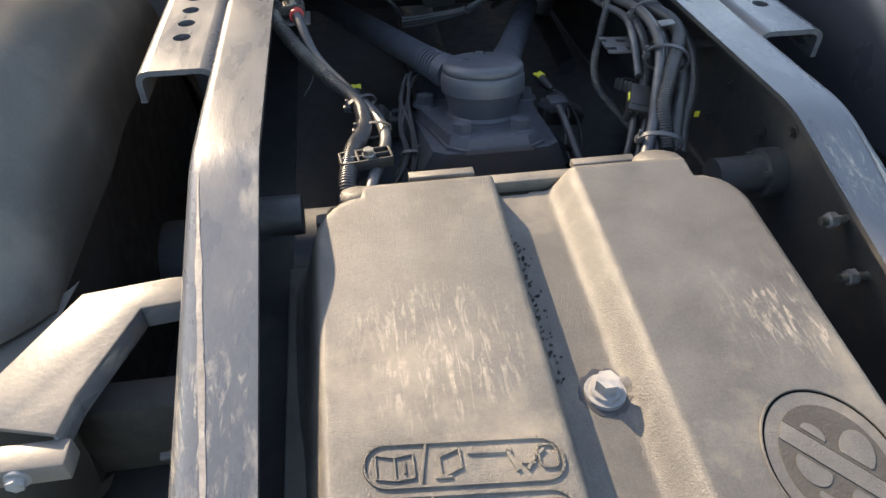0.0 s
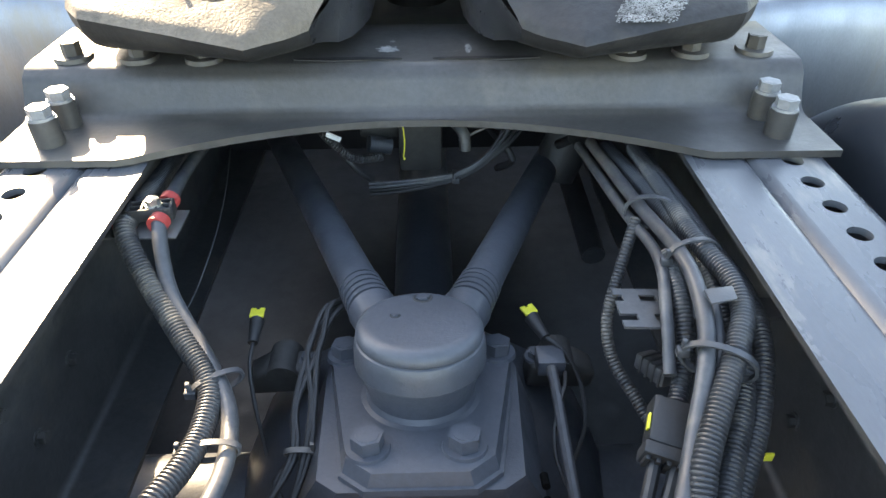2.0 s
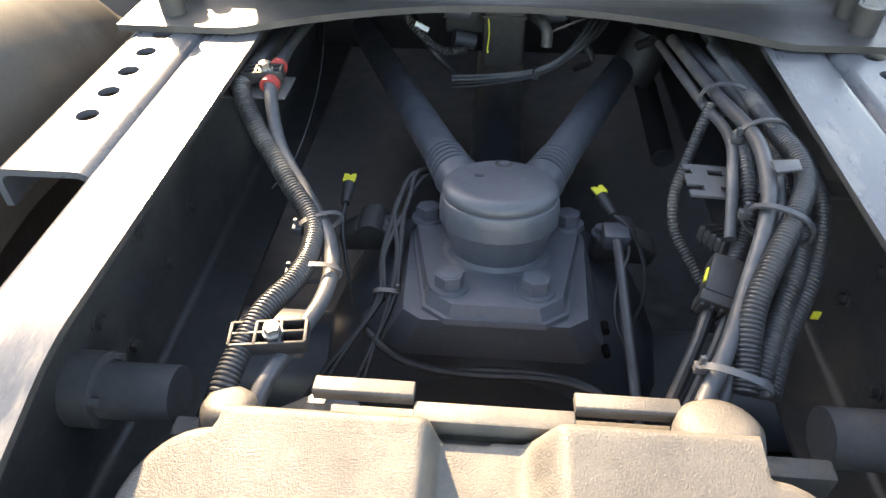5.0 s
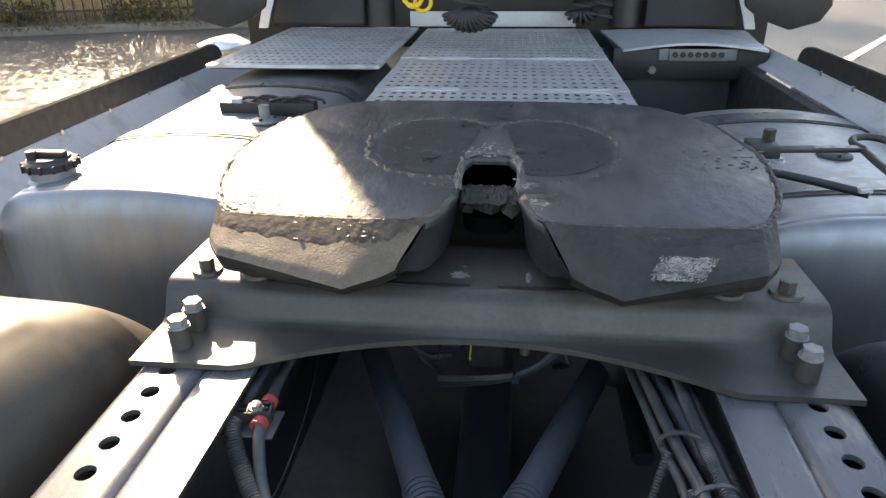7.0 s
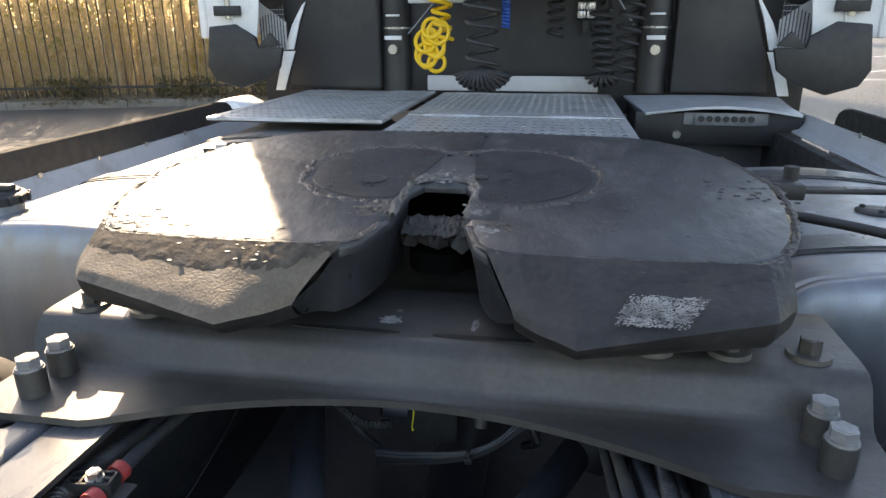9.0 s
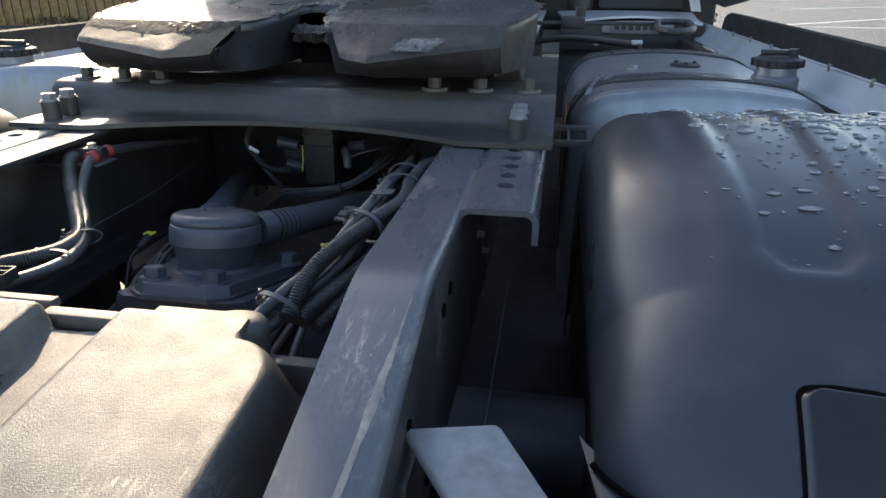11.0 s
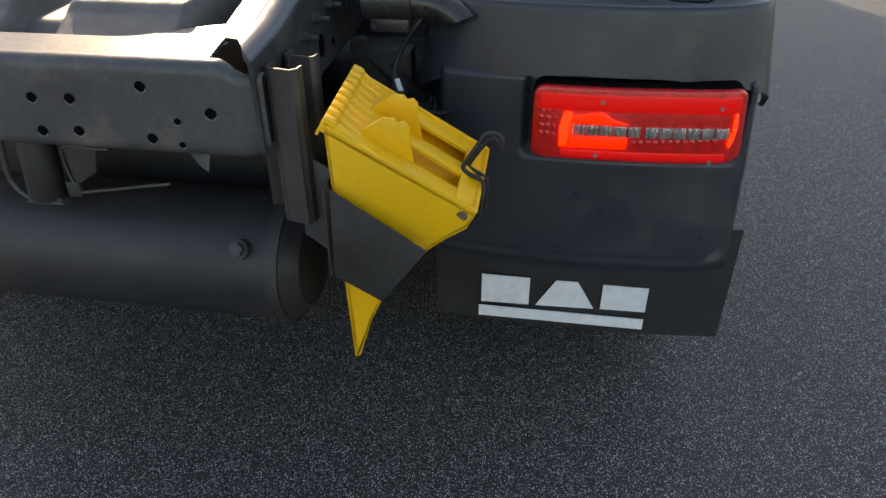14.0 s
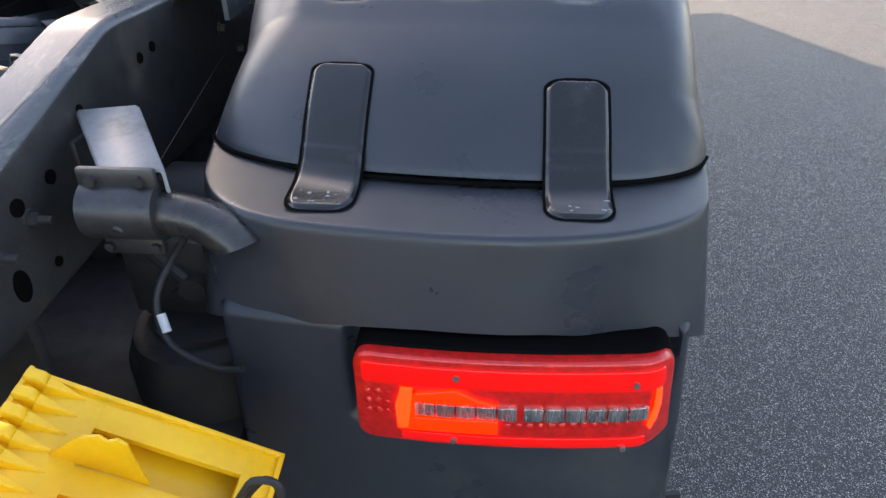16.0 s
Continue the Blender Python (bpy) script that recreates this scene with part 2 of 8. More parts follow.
SKIRT = material("fairing_grey", (0.42, 0.43, 0.45), 0.38, 0.0, 0.06, 3, 0.03, 80, dirt=(0.28, 0.26, 0.23), dirt_amount=0.3, dirt_scale=4)
CABBACK = material("cab_back_black", (0.022, 0.022, 0.024), 0.5, 0.0, 0.2, 3, 0.05, 90, dirt=(0.05, 0.047, 0.043), dirt_amount=0.35, dirt_scale=2)
ASPHALT = material("asphalt", (0.165, 0.161, 0.155), 0.6, 0.0, 0.6, 120, 1.0, 170, dirt=(0.2, 0.19, 0.172), dirt_amount=0.1, dirt_scale=1.3, depth=0.004, rough_vary=0.15, chips=((0.8, 0.77, 0.72), 270.0), detail=6.0)
LINE = material("road_paint", (0.6, 0.59, 0.56), 0.7, 0.0, 0.2, 10, 0.3, 120)
# stem colour lightened to take in the bright haze over the hedge
BARK = material("bare_twigs", (0.5, 0.4, 0.25), 0.8, 0.0, 0.35, 10, 0.2, 60)
LEAF = material("autumn_leaves", (0.36, 0.33, 0.14), 0.6, 0.0, 0.5, 1.2, 0.1, 40, dirt=(0.5, 0.36, 0.05), dirt_amount=0.45, dirt_scale=0.9)
IVY = material("ivy_leaves", (0.1, 0.09, 0.045), 0.5, 0.0, 0.5, 3, 0.1, 40, dirt=(0.24, 0.16, 0.08), dirt_amount=0.5, dirt_scale=5)
SOIL = material("leaf_litter", (0.12, 0.09, 0.055), 0.9, 0.0, 0.5, 20, 0.8, 60, depth=0.02)
STONE = material("kerb_stone", (0.16, 0.15, 0.13), 0.8, 0.0, 0.2, 10, 0.4, 60)
IRON = material("fence_iron", (0.025, 0.022, 0.02), 0.6, 0.0, 0.2, 10, 0.1, 60)
YHOSE = material("yellow_hose", (0.75, 0.45, 0.01), 0.38, 0.0, 0.08, 10, 0.03, 100)
BLUE = material("blue_hose", (0.02, 0.1, 0.42), 0.4, 0.0, 0.08, 10, 0.03, 100)
STEEL = material("polished_steel", (0.34, 0.35, 0.37), 0.3, 0.7, 0.1, 10, 0.05, 120)
LENSDK = material("lens_dark_red", (0.62, 0.01, 0.007), 0.14, 0.0, 0.2, 60, 0.25, 240, coat=0.5)
CHROME = material("reflector_chrome", (0.62, 0.61, 0.6), 0.22, 0.9, 0.45, 40, 0.9, 90, stretch=(5, 1, 0.3), depth=0.006)


def glowing(name, color, strength):
    m = bpy.data.materials.new(name)
    m.use_nodes = True
    b = m.node_tree.nodes["Principled BSDF"]
    b.inputs["Base Color"].default_value = (*[c * 0.4 for c in color], 1)
    b.inputs["Roughness"].default_value = 0.15
    b.inputs["Coat Weight"].default_value = 0.4
    b.inputs["Emission Color"].default_value = (*color, 1)
    b.inputs["Emission Strength"].default_value = strength
    return m


LIT = glowing("lit_tail_lamp", (1.0, 0.014, 0.002), 0.9)
LITLENS = glowing("lit_lens", (1.0, 0.006, 0.003), 0.15)
LITHOT = glowing("lit_lamp_end", (1.0, 0.035, 0.006), 0.85)
STRAP = material("satin_black", (0.012, 0.0125, 0.014), 0.2, 0.0, 0.12, 5, 0.06, 300, dirt=(0.03, 0.03, 0.03), dirt_amount=0.15, dirt_scale=9, rough_vary=0.08)
GROOVE = material("dark_gap", (0.004, 0.004, 0.004), 0.9, 0.0, 0.1, 5, 0.0, spec=0.02)
THIN = material("thin_rod_steel", (0.06, 0.06, 0.06), 0.5, 0.5, 0.1, 20, 0.0)
for m in (BARK, LEAF, IVY):
    # thin leaves let part of the light through; for stems this imitates bright haze
    nt = m.node_tree
    b = nt.nodes["Principled BSDF"]
    tr, mx = nt.nodes.new("ShaderNodeBsdfTranslucent"), nt.nodes.new("ShaderNodeMixShader")
    nt.links.new(b.inputs["Base Color"].links[0].from_socket, tr.inputs["Color"])
    mx.inputs[0].default_value = 0.5
    nt.links.new(b.outputs[0], mx.inputs[1])
    nt.links.new(tr.outputs[0], mx.inputs[2])
    nt.links.new(mx.outputs[0], nt.nodes["Material Output"].inputs["Surface"])
WATER = bpy.data.materials.new("skylit_water_drop")
WATER.use_nodes = True
_b = WATER.node_tree.nodes["Principled BSDF"]
# grey base puts the sky light seen in the drops into colour
_b.inputs["Base Color"].default_value = (0.16, 0.17, 0.185, 1)
_b.inputs["Roughness"].default_value = 0.05
_b.inputs["Specular IOR Level"].default_value = 0.9


# ---- mesh helpers ----
def link(name, bm, mat, parent=None, label="", smooth=True, angle=0.6):
    me = bpy.data.meshes.new(name)
    bmesh.ops.recalc_face_normals(bm, faces=bm.faces)
    bm.to_mesh(me)
    bm.free()
    me.materials.append(mat)
    if smooth:
        for p in me.polygons:
            p.use_smooth = True
        me.set_sharp_from_angle(angle=angle)
    ob = new(name, me)
    if parent:
        ob.parent = parent
    if label:
        ob["label"] = label
    return ob


def part(name, bm, mat, parent, label="", smooth=True, angle=0.6):
    return link(name, bm, mat, parent, label, smooth, angle)


def thing(name, label, category, group="", kind=""):
    return tagged(new(name), label, category, group, kind)


def bevel(bm, w, seg=2, ang=0.5):
    es = [e for e in bm.edges if len(e.link_faces) == 2 and e.calc_face_angle(0) > ang]
    if es and w:
        bmesh.ops.bevel(bm, geom=es, offset=w, segments=seg, profile=0.5, affect="EDGES", clamp_overlap=True)
    return bm


def box(lo, hi, w=0.003, seg=2, m=None):
    bm = bmesh.new()
    bmesh.ops.create_cube(bm, size=1.0)
    lo, hi = Vector(lo), Vector(hi)
    for v in bm.verts:
        v.co = Vector([lo[i] + (v.co[i] + 0.5) * (hi[i] - lo[i]) for i in range(3)])
    bevel(bm, w, seg)
    if m is not None:
        bm.transform(m)
    return bm


def prism(poly, a, b, axis="y", w=0.0, seg=2):
    """A polygon of two-coordinate points, in the plane across the axis, drawn out from a to b."""
    bm = bmesh.new()

    def at(p, d):
        return {"x": (d, p[0], p[1]), "y": (p[0], d, p[1]), "z": (p[0], p[1], d)}[axis]
    lo = [bm.verts.new(at(p, a)) for p in poly]
    hi = [bm.verts.new(at(p, b)) for p in poly]
    n = len(poly)
    bm.faces.new(lo)
    bm.faces.new(hi[::-1])
    for i in range(n):
        bm.faces.new((lo[i], lo[(i + 1) % n], hi[(i + 1) % n], hi[i]))
    bmesh.ops.recalc_face_normals(bm, faces=bm.faces)
    bevel(bm, w, seg)
    return bm


def frame_of(d):
    d = Vector(d).normalized()
    u = d.cross(Vector((0, 0, 1)))
    if u.length < 1e-3:
        u = d.cross(Vector((0, 1, 0)))
    u.normalize()
    return d, u, d.cross(u)


def rod(a, b, r, r2=None, n=20, w=0.0, turn=0.0):
    a, b = Vector(a), Vector(b)
    d, u, v = frame_of(b - a)
    r2 = r if r2 is None else r2
    bm = bmesh.new()
    A, B = [], []
    for i in range(n):
        t = 2 * math.pi * i / n + turn
        o = u * math.cos(t) + v * math.sin(t)
        A.append(bm.verts.new(a + o * r))
        B.append(bm.verts.new(b + o * r2))
    bm.faces.new(A[::-1])
    bm.faces.new(B)
    for i in range(n):
        bm.faces.new((A[i], A[(i + 1) % n], B[(i + 1) % n], B[i]))
    bevel(bm, w, 2, 0.9)
    return bm


def lathe(profile, centre, axis=(0, 0, 1), n=40):
    """Rings of (radius, height) round an axis through centre."""
    d, u, v = frame_of(axis)
    c = Vector(centre)
    bm = bmesh.new()
    rings = []
    for r, h in profile:
        rings.append([bm.verts.new(c + d * h + (u * math.cos(2 * math.pi * i / n) + v * math.sin(2 * math.pi * i / n)) * max(r, 1e-5)) for i in range(n)])
    for a, b in zip(rings, rings[1:]):
        for i in range(n):
            bm.faces.new((a[i], a[(i + 1) % n], b[(i + 1) % n], b[i]))
    bm.faces.new(rings[0][::-1])
    bm.faces.new(rings[-1])
    return bm


def smooth_path(pts, per=10):
    pts = [Vector(p) for p in pts]
    ext = [pts[0] * 2 - pts[1]] + pts + [pts[-1] * 2 - pts[-2]]
    out = []
    for i in range(1, len(ext) - 2):
        p0, p1, p2, p3 = ext[i - 1:i + 3]
        for k in range(per):
            t = k / per
            out.append(0.5 * ((2 * p1) + (p2 - p0) * t + (2 * p0 - 5 * p1 + 4 * p2 - p3) * t * t + (3 * p1 - p0 - 3 * p2 + p3) * t ** 3))
    out.append(pts[-1])
    return out


def resample(path, step):
    out, need = [path[0]], step
    for a, b in zip(path, path[1:]):
        seg = (b - a).length
        pos = 0.0
        while seg - pos >= need:
            pos += need
            out.append(a.lerp(b, pos / seg))
            need = step
        need -= seg - pos
    out.append(path[-1])
    return out


def tube(pts, r, n=12, ridge=0.0, step=0.012, per=12):
    """A hose along a smooth path; ridge > 0 makes it corrugated."""
    path = smooth_path(pts, per)
    path = resample(path, 0.0014 if ridge else step)
    bm = bmesh.new()
    rings = []
    u = None
    for i, p in enumerate(path):
        d = (path[min(i + 1, len(path) - 1)] - path[max(i - 1, 0)]).normalized()
        if u is None:
            u = frame_of(d)[1]
        u = (u - d * u.dot(d)).normalized()
        v = d.cross(u)
        rr = r + (ridge if i % 3 else -ridge)
        rings.append([bm.verts.new(p + (u * math.cos(2 * math.pi * k / n) + v * math.sin(2 * math.pi * k / n)) * rr) for k in range(n)])
    for a, b in zip(rings, rings[1:]):
        for k in range(n):
            bm.faces.new((a[k], a[(k + 1) % n], b[(k + 1) % n], b[k]))
    bm.faces.new(rings[0][::-1])
    bm.faces.new(rings[-1])
    return bm


def sheet(f, nu, nv, thick=0.0):
    """A surface f(u, v) with u and v from 0 to 1, thickened."""
    bm = bmesh.new()
    g = [[bm.verts.new(f(i / nu, j / nv)) for j in range(nv + 1)] for i in range(nu + 1)]
    for i in range(nu):
        for j in range(nv):
            bm.faces.new((g[i][j], g[i + 1][j], g[i + 1][j + 1], g[i][j + 1]))
    if thick:
        bmesh.ops.recalc_face_normals(bm, faces=bm.faces)
        bmesh.ops.solidify(bm, geom=bm.faces[:], thickness=thick)
    return bm


def merge(*bms):
    out = bmesh.new()
    for b in bms:
        me = bpy.data.meshes.new("tmp")
        b.to_mesh(me)
        b.free()
        out.from_mesh(me)
        bpy.data.meshes.remove(me)
    return out


def rounded(x0, y0, x1, y1, r, n=6):
    pts = []
    for cx, cy, a in ((x1 - r, y1 - r, 0), (x0 + r, y1 - r, 90), (x0 + r, y0 + r, 180), (x1 - r, y0 + r, 270)):
        for i in range(n + 1):
            t = radians(a + 90 * i / n)
            pts.append((cx + r * math.cos(t), cy + r * math.sin(t)))
    return pts


def smooth_step(a, b, x):
    t = min(1.0, max(0.0, (x - a) / (b - a)))
    return t * t * (3 - 2 * t)


def hex_bolt(name, at, axis, r, h, mat, parent=None, washer=0.0, wmat=None, label=""):
    """A flanged hexagon bolt head that stands on a surface."""
    a, d = Vector(at), Vector(axis).normalized()
    bms = []
    if washer:
        bms.append(rod(a - d * 0.001, a + d * h * 0.22, washer, washer * 0.95, 24, 0.0008))
    bms.append(rod(a, a + d * h, r, r, 6, r * 0.1, 0.3))
    bms.append(rod(a + d * (h - 0.0002), a + d * (h + 0.0006), r * 0.72, r * 0.7, 20))
    return link(name, merge(*bms), mat, parent, label)


# ---- ground and surroundings ----
def make_ground():
    bm = bmesh.new()
    xs = [-400, -60, -25, -12, -8, -6, -4, -3, -2, -1, 0, 1, 2, 3, 4, 6, 8, 12, 25, 60, 400]
    ys = [-400, -60, -20, -8, -4, -2, -1, 0, 1, 2, 3, 4, 6, 8, 12, 18, 25, 60, 400]
    g = [[bm.verts.new((x, y, 0)) for y in ys] for x in xs]
    for i in range(len(xs) - 1):
        for j in range(len(ys) - 1):
            bm.faces.new((g[i][j], g[i + 1][j], g[i + 1][j + 1], g[i][j + 1]))
    tagged(link("ground", bm, ASPHALT), "dark grey asphalt yard with fine light stone chips", "ground", kind="structure")


make_ground()
for a, b in (((3.6, 9.6), (6.4, 13.6)), ((6.2, 21.0), (13.5, 27.5)), ((9.5, 31.0), (30.0, 44.0)), ((7.0, 20.6), (16.0, 20.0))):
    d = (Vector(b) - Vector(a)).normalized() * 0.06
    q = [(a[0] - d.y, a[1] + d.x), (a[0] + d.y, a[1] - d.x), (b[0] + d.y, b[1] - d.x), (b[0] - d.y, b[1] + d.x)]
    tagged(link("parking_line", prism(q, 0.002, 0.006, "z"), LINE), "worn white painted line on the asphalt", "road marking", "parking lines", "structure")

# verge, kerb, railing and hedge beyond the yard; the row runs along a slanting line
VA, VB = Vector((-16.0, 9.6, 0)), Vector((4.0, 16.5, 0))
VD = (VB - VA).normalized()
VN = Vector((-VD.y, VD.x, 0))
ROWM = Matrix((Vector((*VD.xy, 0)), VN, Vector((0, 0, 1)))).transposed().to_4x4()
ROWM.translation = VA
ROW = (VB - VA).length
kerb = thing("kerb", "weathered grey stone kerb along the planted verge", "kerb", kind="structure")
kerb.matrix_world = ROWM
for i in range(int(ROW)):
    part("kerb_stone", box((i + 0.004, 0, -0.05), (i + 0.996, 0.13, 0.13), 0.015), STONE, kerb)
verge = link("verge", sheet(lambda u, v: Vector((u * ROW, 0.13 + v * 9, 0.1 + 0.05 * noise.noise((u * 40, v * 20, 0)) + 0.12 * min(1, v * 6))), 120, 24), SOIL)
verge.matrix_world = ROWM
tagged(verge, "brown verge covered with fallen leaves", "verge", kind="structure")
fence = thing("iron_railing", "dark upright iron bar railing before the hedge", "fence")
fence.matrix_world = ROWM
bar = None
for i in range(int(ROW / 0.16)):
    x = 0.1 + i * 0.16
    if bar is None:
        bar = part("upright", rod((0, 0.55, 0.1), (0, 0.55, 2.3), 0.011, n=6), IRON, fence)
        bar.location.x = x
    elif i < 130:
        ob = new("upright", bar.data)
        ob.parent, ob.location = fence, (x, 0, 0)
for z in (0.3, 2.1):
    part("cross_rail", box((0, 0.53, z), (ROW, 0.57, z + 0.04), 0.002), IRON, fence)
rng = random.Random(4)
bm = bmesh.new()
for i in range(9000):
    x, y = rng.uniform(0, ROW), rng.uniform(0.75, 4.5)
    p = Vector((x, y, 0.1))
    q = p + Vector((rng.gauss(0, 0.5), rng.gauss(0, 0.3), rng.uniform(0.9, 4.6)))
    side = Vector((1, 0, 0)) * rng.uniform(0.004, 0.012)
    m = p.lerp(q, 0.5) + Vector((rng.gauss(0, 0.1), rng.gauss(0, 0.1), 0))
    va = [bm.verts.new(p - side), bm.verts.new(p + side), bm.verts.new(m + side * 0.7), bm.verts.new(m - side * 0.7), bm.verts.new(q)]
    bm.faces.new(va[:4])
    bm.faces.new((va[3], va[2], va[4]))
twigs = link("hedge_twigs", bm, BARK, smooth=False)
twigs.matrix_world = ROWM
tagged(twigs, "tangle of bare brown hedge stems", "hedge", kind="stuff")


def leaf_mass(name, count, xr, yr, zr, size, seed, mat, label, m, kind="stuff", cat="hedge"):
    r = random.Random(seed)
    verts, faces = [], []
    for i in range(count):
        c = Vector((r.uniform(*xr), r.uniform(*yr), 0))
        top = zr[1] * (0.75 + 0.35 * noise.noise((c.x * 0.6, c.y * 0.6, seed)))
        c.z = zr[0] + (top - zr[0]) * r.random()
        if noise.noise((c.x * 1.1, c.y * 1.1, c.z * 1.1)) < -0.08:
            continue
        a = Vector((r.gauss(0, 1), r.gauss(0, 1), r.gauss(0, 1))).normalized() * size * r.uniform(0.5, 1.3)
        b = a.cross(Vector((r.gauss(0, 1), r.gauss(0, 1), r.gauss(0, 1)))).normalized() * a.length * 0.45
        k = len(verts)
        verts += [c - a, c + b, c + a, c - b]
        faces.append((k, k + 1, k + 2, k + 3))
    me = bpy.data.meshes.new(name)
    me.from_pydata(verts, [], faces)
    me.materials.append(mat)
    ob = new(name, me)
    ob.matrix_world = m
    return tagged(ob, label, cat, kind=kind)


leaf_mass("hedge_leaves", 130000, (0, ROW), (0.75, 5.0), (0.3, 6.0), 0.055, 3, LEAF, "thin yellow-green autumn leaves of the hedge", ROWM)
leaf_mass("ivy", 16000, (0, ROW), (0.2, 1.2), (0.12, 0.6), 0.045, 5, IVY, "dark ivy and brown litter at the foot of the railing", ROWM)
leaf_mass("fallen_leaves", 6000, (0, ROW), (-0.5, 1.4), (0.12, 0.2), 0.04, 9, SOIL, "fallen brown leaves along the kerb", ROWM, cat="leaves")

# far tree row that closes the horizon
for i, (tx, ty) in enumerate(((-34, 30), (-20, 40), (-6, 46), (12, 60), (34, 66), (52, 48), (60, 20), (58, -14), (-50, 4), (-44, -24), (-14, -52), (20, -54))):
    tree = thing("tree", "distant broad tree in thin autumn leaf", "tree", "far trees")
    part("trunk", rod((0, 0, 0), (0, 0, 5), 0.28, 0.14, 10), BARK, tree)
    r = random.Random(20 + i)
    verts, faces = [], []
    for k in range(900):
        d = Vector((r.gauss(0, 1), r.gauss(0, 1), r.gauss(0, 0.8)))
        d = d.normalized() * (r.random() ** 0.4) * 4.2 * (1 + 0.35 * noise.noise(d + Vector((i, 0, 0))))
        c = d + Vector((0, 0, 6.0))
        a = Vector((r.gauss(0, 1), r.gauss(0, 1), r.gauss(0, 1))).normalized() * 0.42
        b = a.cross(Vector((r.gauss(0, 1), r.gauss(0, 1), r.gauss(0, 1)))).normalized() * 0.25
        n0 = len(verts)
        verts += [c - a, c + b, c + a, c - b]
        faces.append((n0, n0 + 1, n0 + 2, n0 + 3))
    me = bpy.data.meshes.new("crown")
    me.from_pydata(verts, [], faces)
    me.materials.append(LEAF)
    cr = new("crown", me)
    cr.parent = tree
    tree.location = (tx, ty, 0)

# ---- chassis frame ----
TOP = 0.985
KINK, REAR, REARZ = 1.595, 1.045, 0.826
chassis = thing("chassis_frame", "grey painted steel truck ladder frame with dusty sloping rail ends", "chassis")


def rail_top(y):
    """Height of the rail's upper face: level ahead, a soft kink, then falling to the rear end."""
    if y >= KINK + 0.03:
        return TOP
    slope = (TOP - REARZ) / (KINK - REAR)
    t = min(1, max(0, (y - (KINK - 0.03)) / 0.06))
    line = TOP - (KINK - y) * slope
    return line if y < KINK - 0.03 else (1 - t) ** 2 * (TOP - 0.03 * slope) + 2 * t * (1 - t) * TOP + t * t * TOP


def rail_bend(y):
    """Radius of the outer bend: tight ahead of the kink, opening towards the rear end."""
    return 0.014 + 0.026 * (1 - smooth_step(1.1, 1.66, y))


def make_rail(s):
    ys = [1.045, 1.1, 1.2, 1.3, 1.4, 1.5, 1.565, 1.575, 1.585, 1.595, 1.605, 1.615, 1.625, 1.7, 1.8, 2.0, 2.3, 2.6, 3.0, 3.5, 4.0, 4.6, 6.8]
    def section(y):
        # open channel towards the middle: flange tip, bend, web, bend, lower flange
        r = rail_bend(y)
        sect = [(0.318, 0.0), (0.35 - 0.6 * (r - 0.014), 0.0), (0.395 - r - 0.001, 0.0)]
        for i in range(1, 7):
            a = radians(90 - 15 * i)
            sect.append((0.395 - r + r * math.cos(a), -r + r * math.sin(a)))
        sect += [(0.395, -0.12), (0.395, -0.24)]
        for i in range(0, 7):
            a = radians(-15 * i)
            sect.append((0.378 + 0.017 * math.cos(a), -0.243 + 0.017 * math.sin(a)))
        return sect + [(0.35, -0.26), (0.318, -0.26)]
    bm = bmesh.new()
    rows = []
    for k, y in enumerate(ys):
        z = rail_top(y)
        low = min(1.0, 0.62 + 0.38 * smooth_step(1.0, 1.7, y))
        rows.append([bm.verts.new((s * x, y - (0.058 * smooth_step(0.345, 0.392, x) if k == 0 else 0.0), z + dz * low)) for x, dz in section(y)])
    for a, b in zip(rows, rows[1:]):
        for i in range(len(a) - 1):
            bm.faces.new((a[i], a[i + 1], b[i + 1], b[i]))
    bmesh.ops.recalc_face_normals(bm, faces=bm.faces)
    bmesh.ops.solidify(bm, geom=bm.faces[:], thickness=0.007)
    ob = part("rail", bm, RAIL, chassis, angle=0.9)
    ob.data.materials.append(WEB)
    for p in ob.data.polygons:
        # shade put into colour: the upright web and the underside take a darker copy
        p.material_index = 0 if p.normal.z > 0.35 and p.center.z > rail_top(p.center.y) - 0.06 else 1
    return ob


def worn_streak(s, u, v):
    """A ragged band of bare primer along the crease of the sloping flange."""
    y = 1.05 + 0.52 * u
    mid = 0.395 - rail_bend(y) + 0.002
    half = 0.0042 * (0.6 + 0.9 * abs(noise.noise(Vector((y * 11, 0.3 + s, 0))))) * min(1.0, 6 * u + 0.3, 4 * (1 - u))
    x = mid + (v * 2 - 1) * half + 0.0014 * noise.noise(Vector((y * 60, 4.0 * v, 2.0 + s)))
    r = rail_bend(y)
    over = max(0.0, x - (0.395 - r))
    return Vector((s * x, y, rail_top(y) - r + math.sqrt(r * r - over * over) + 0.0006))


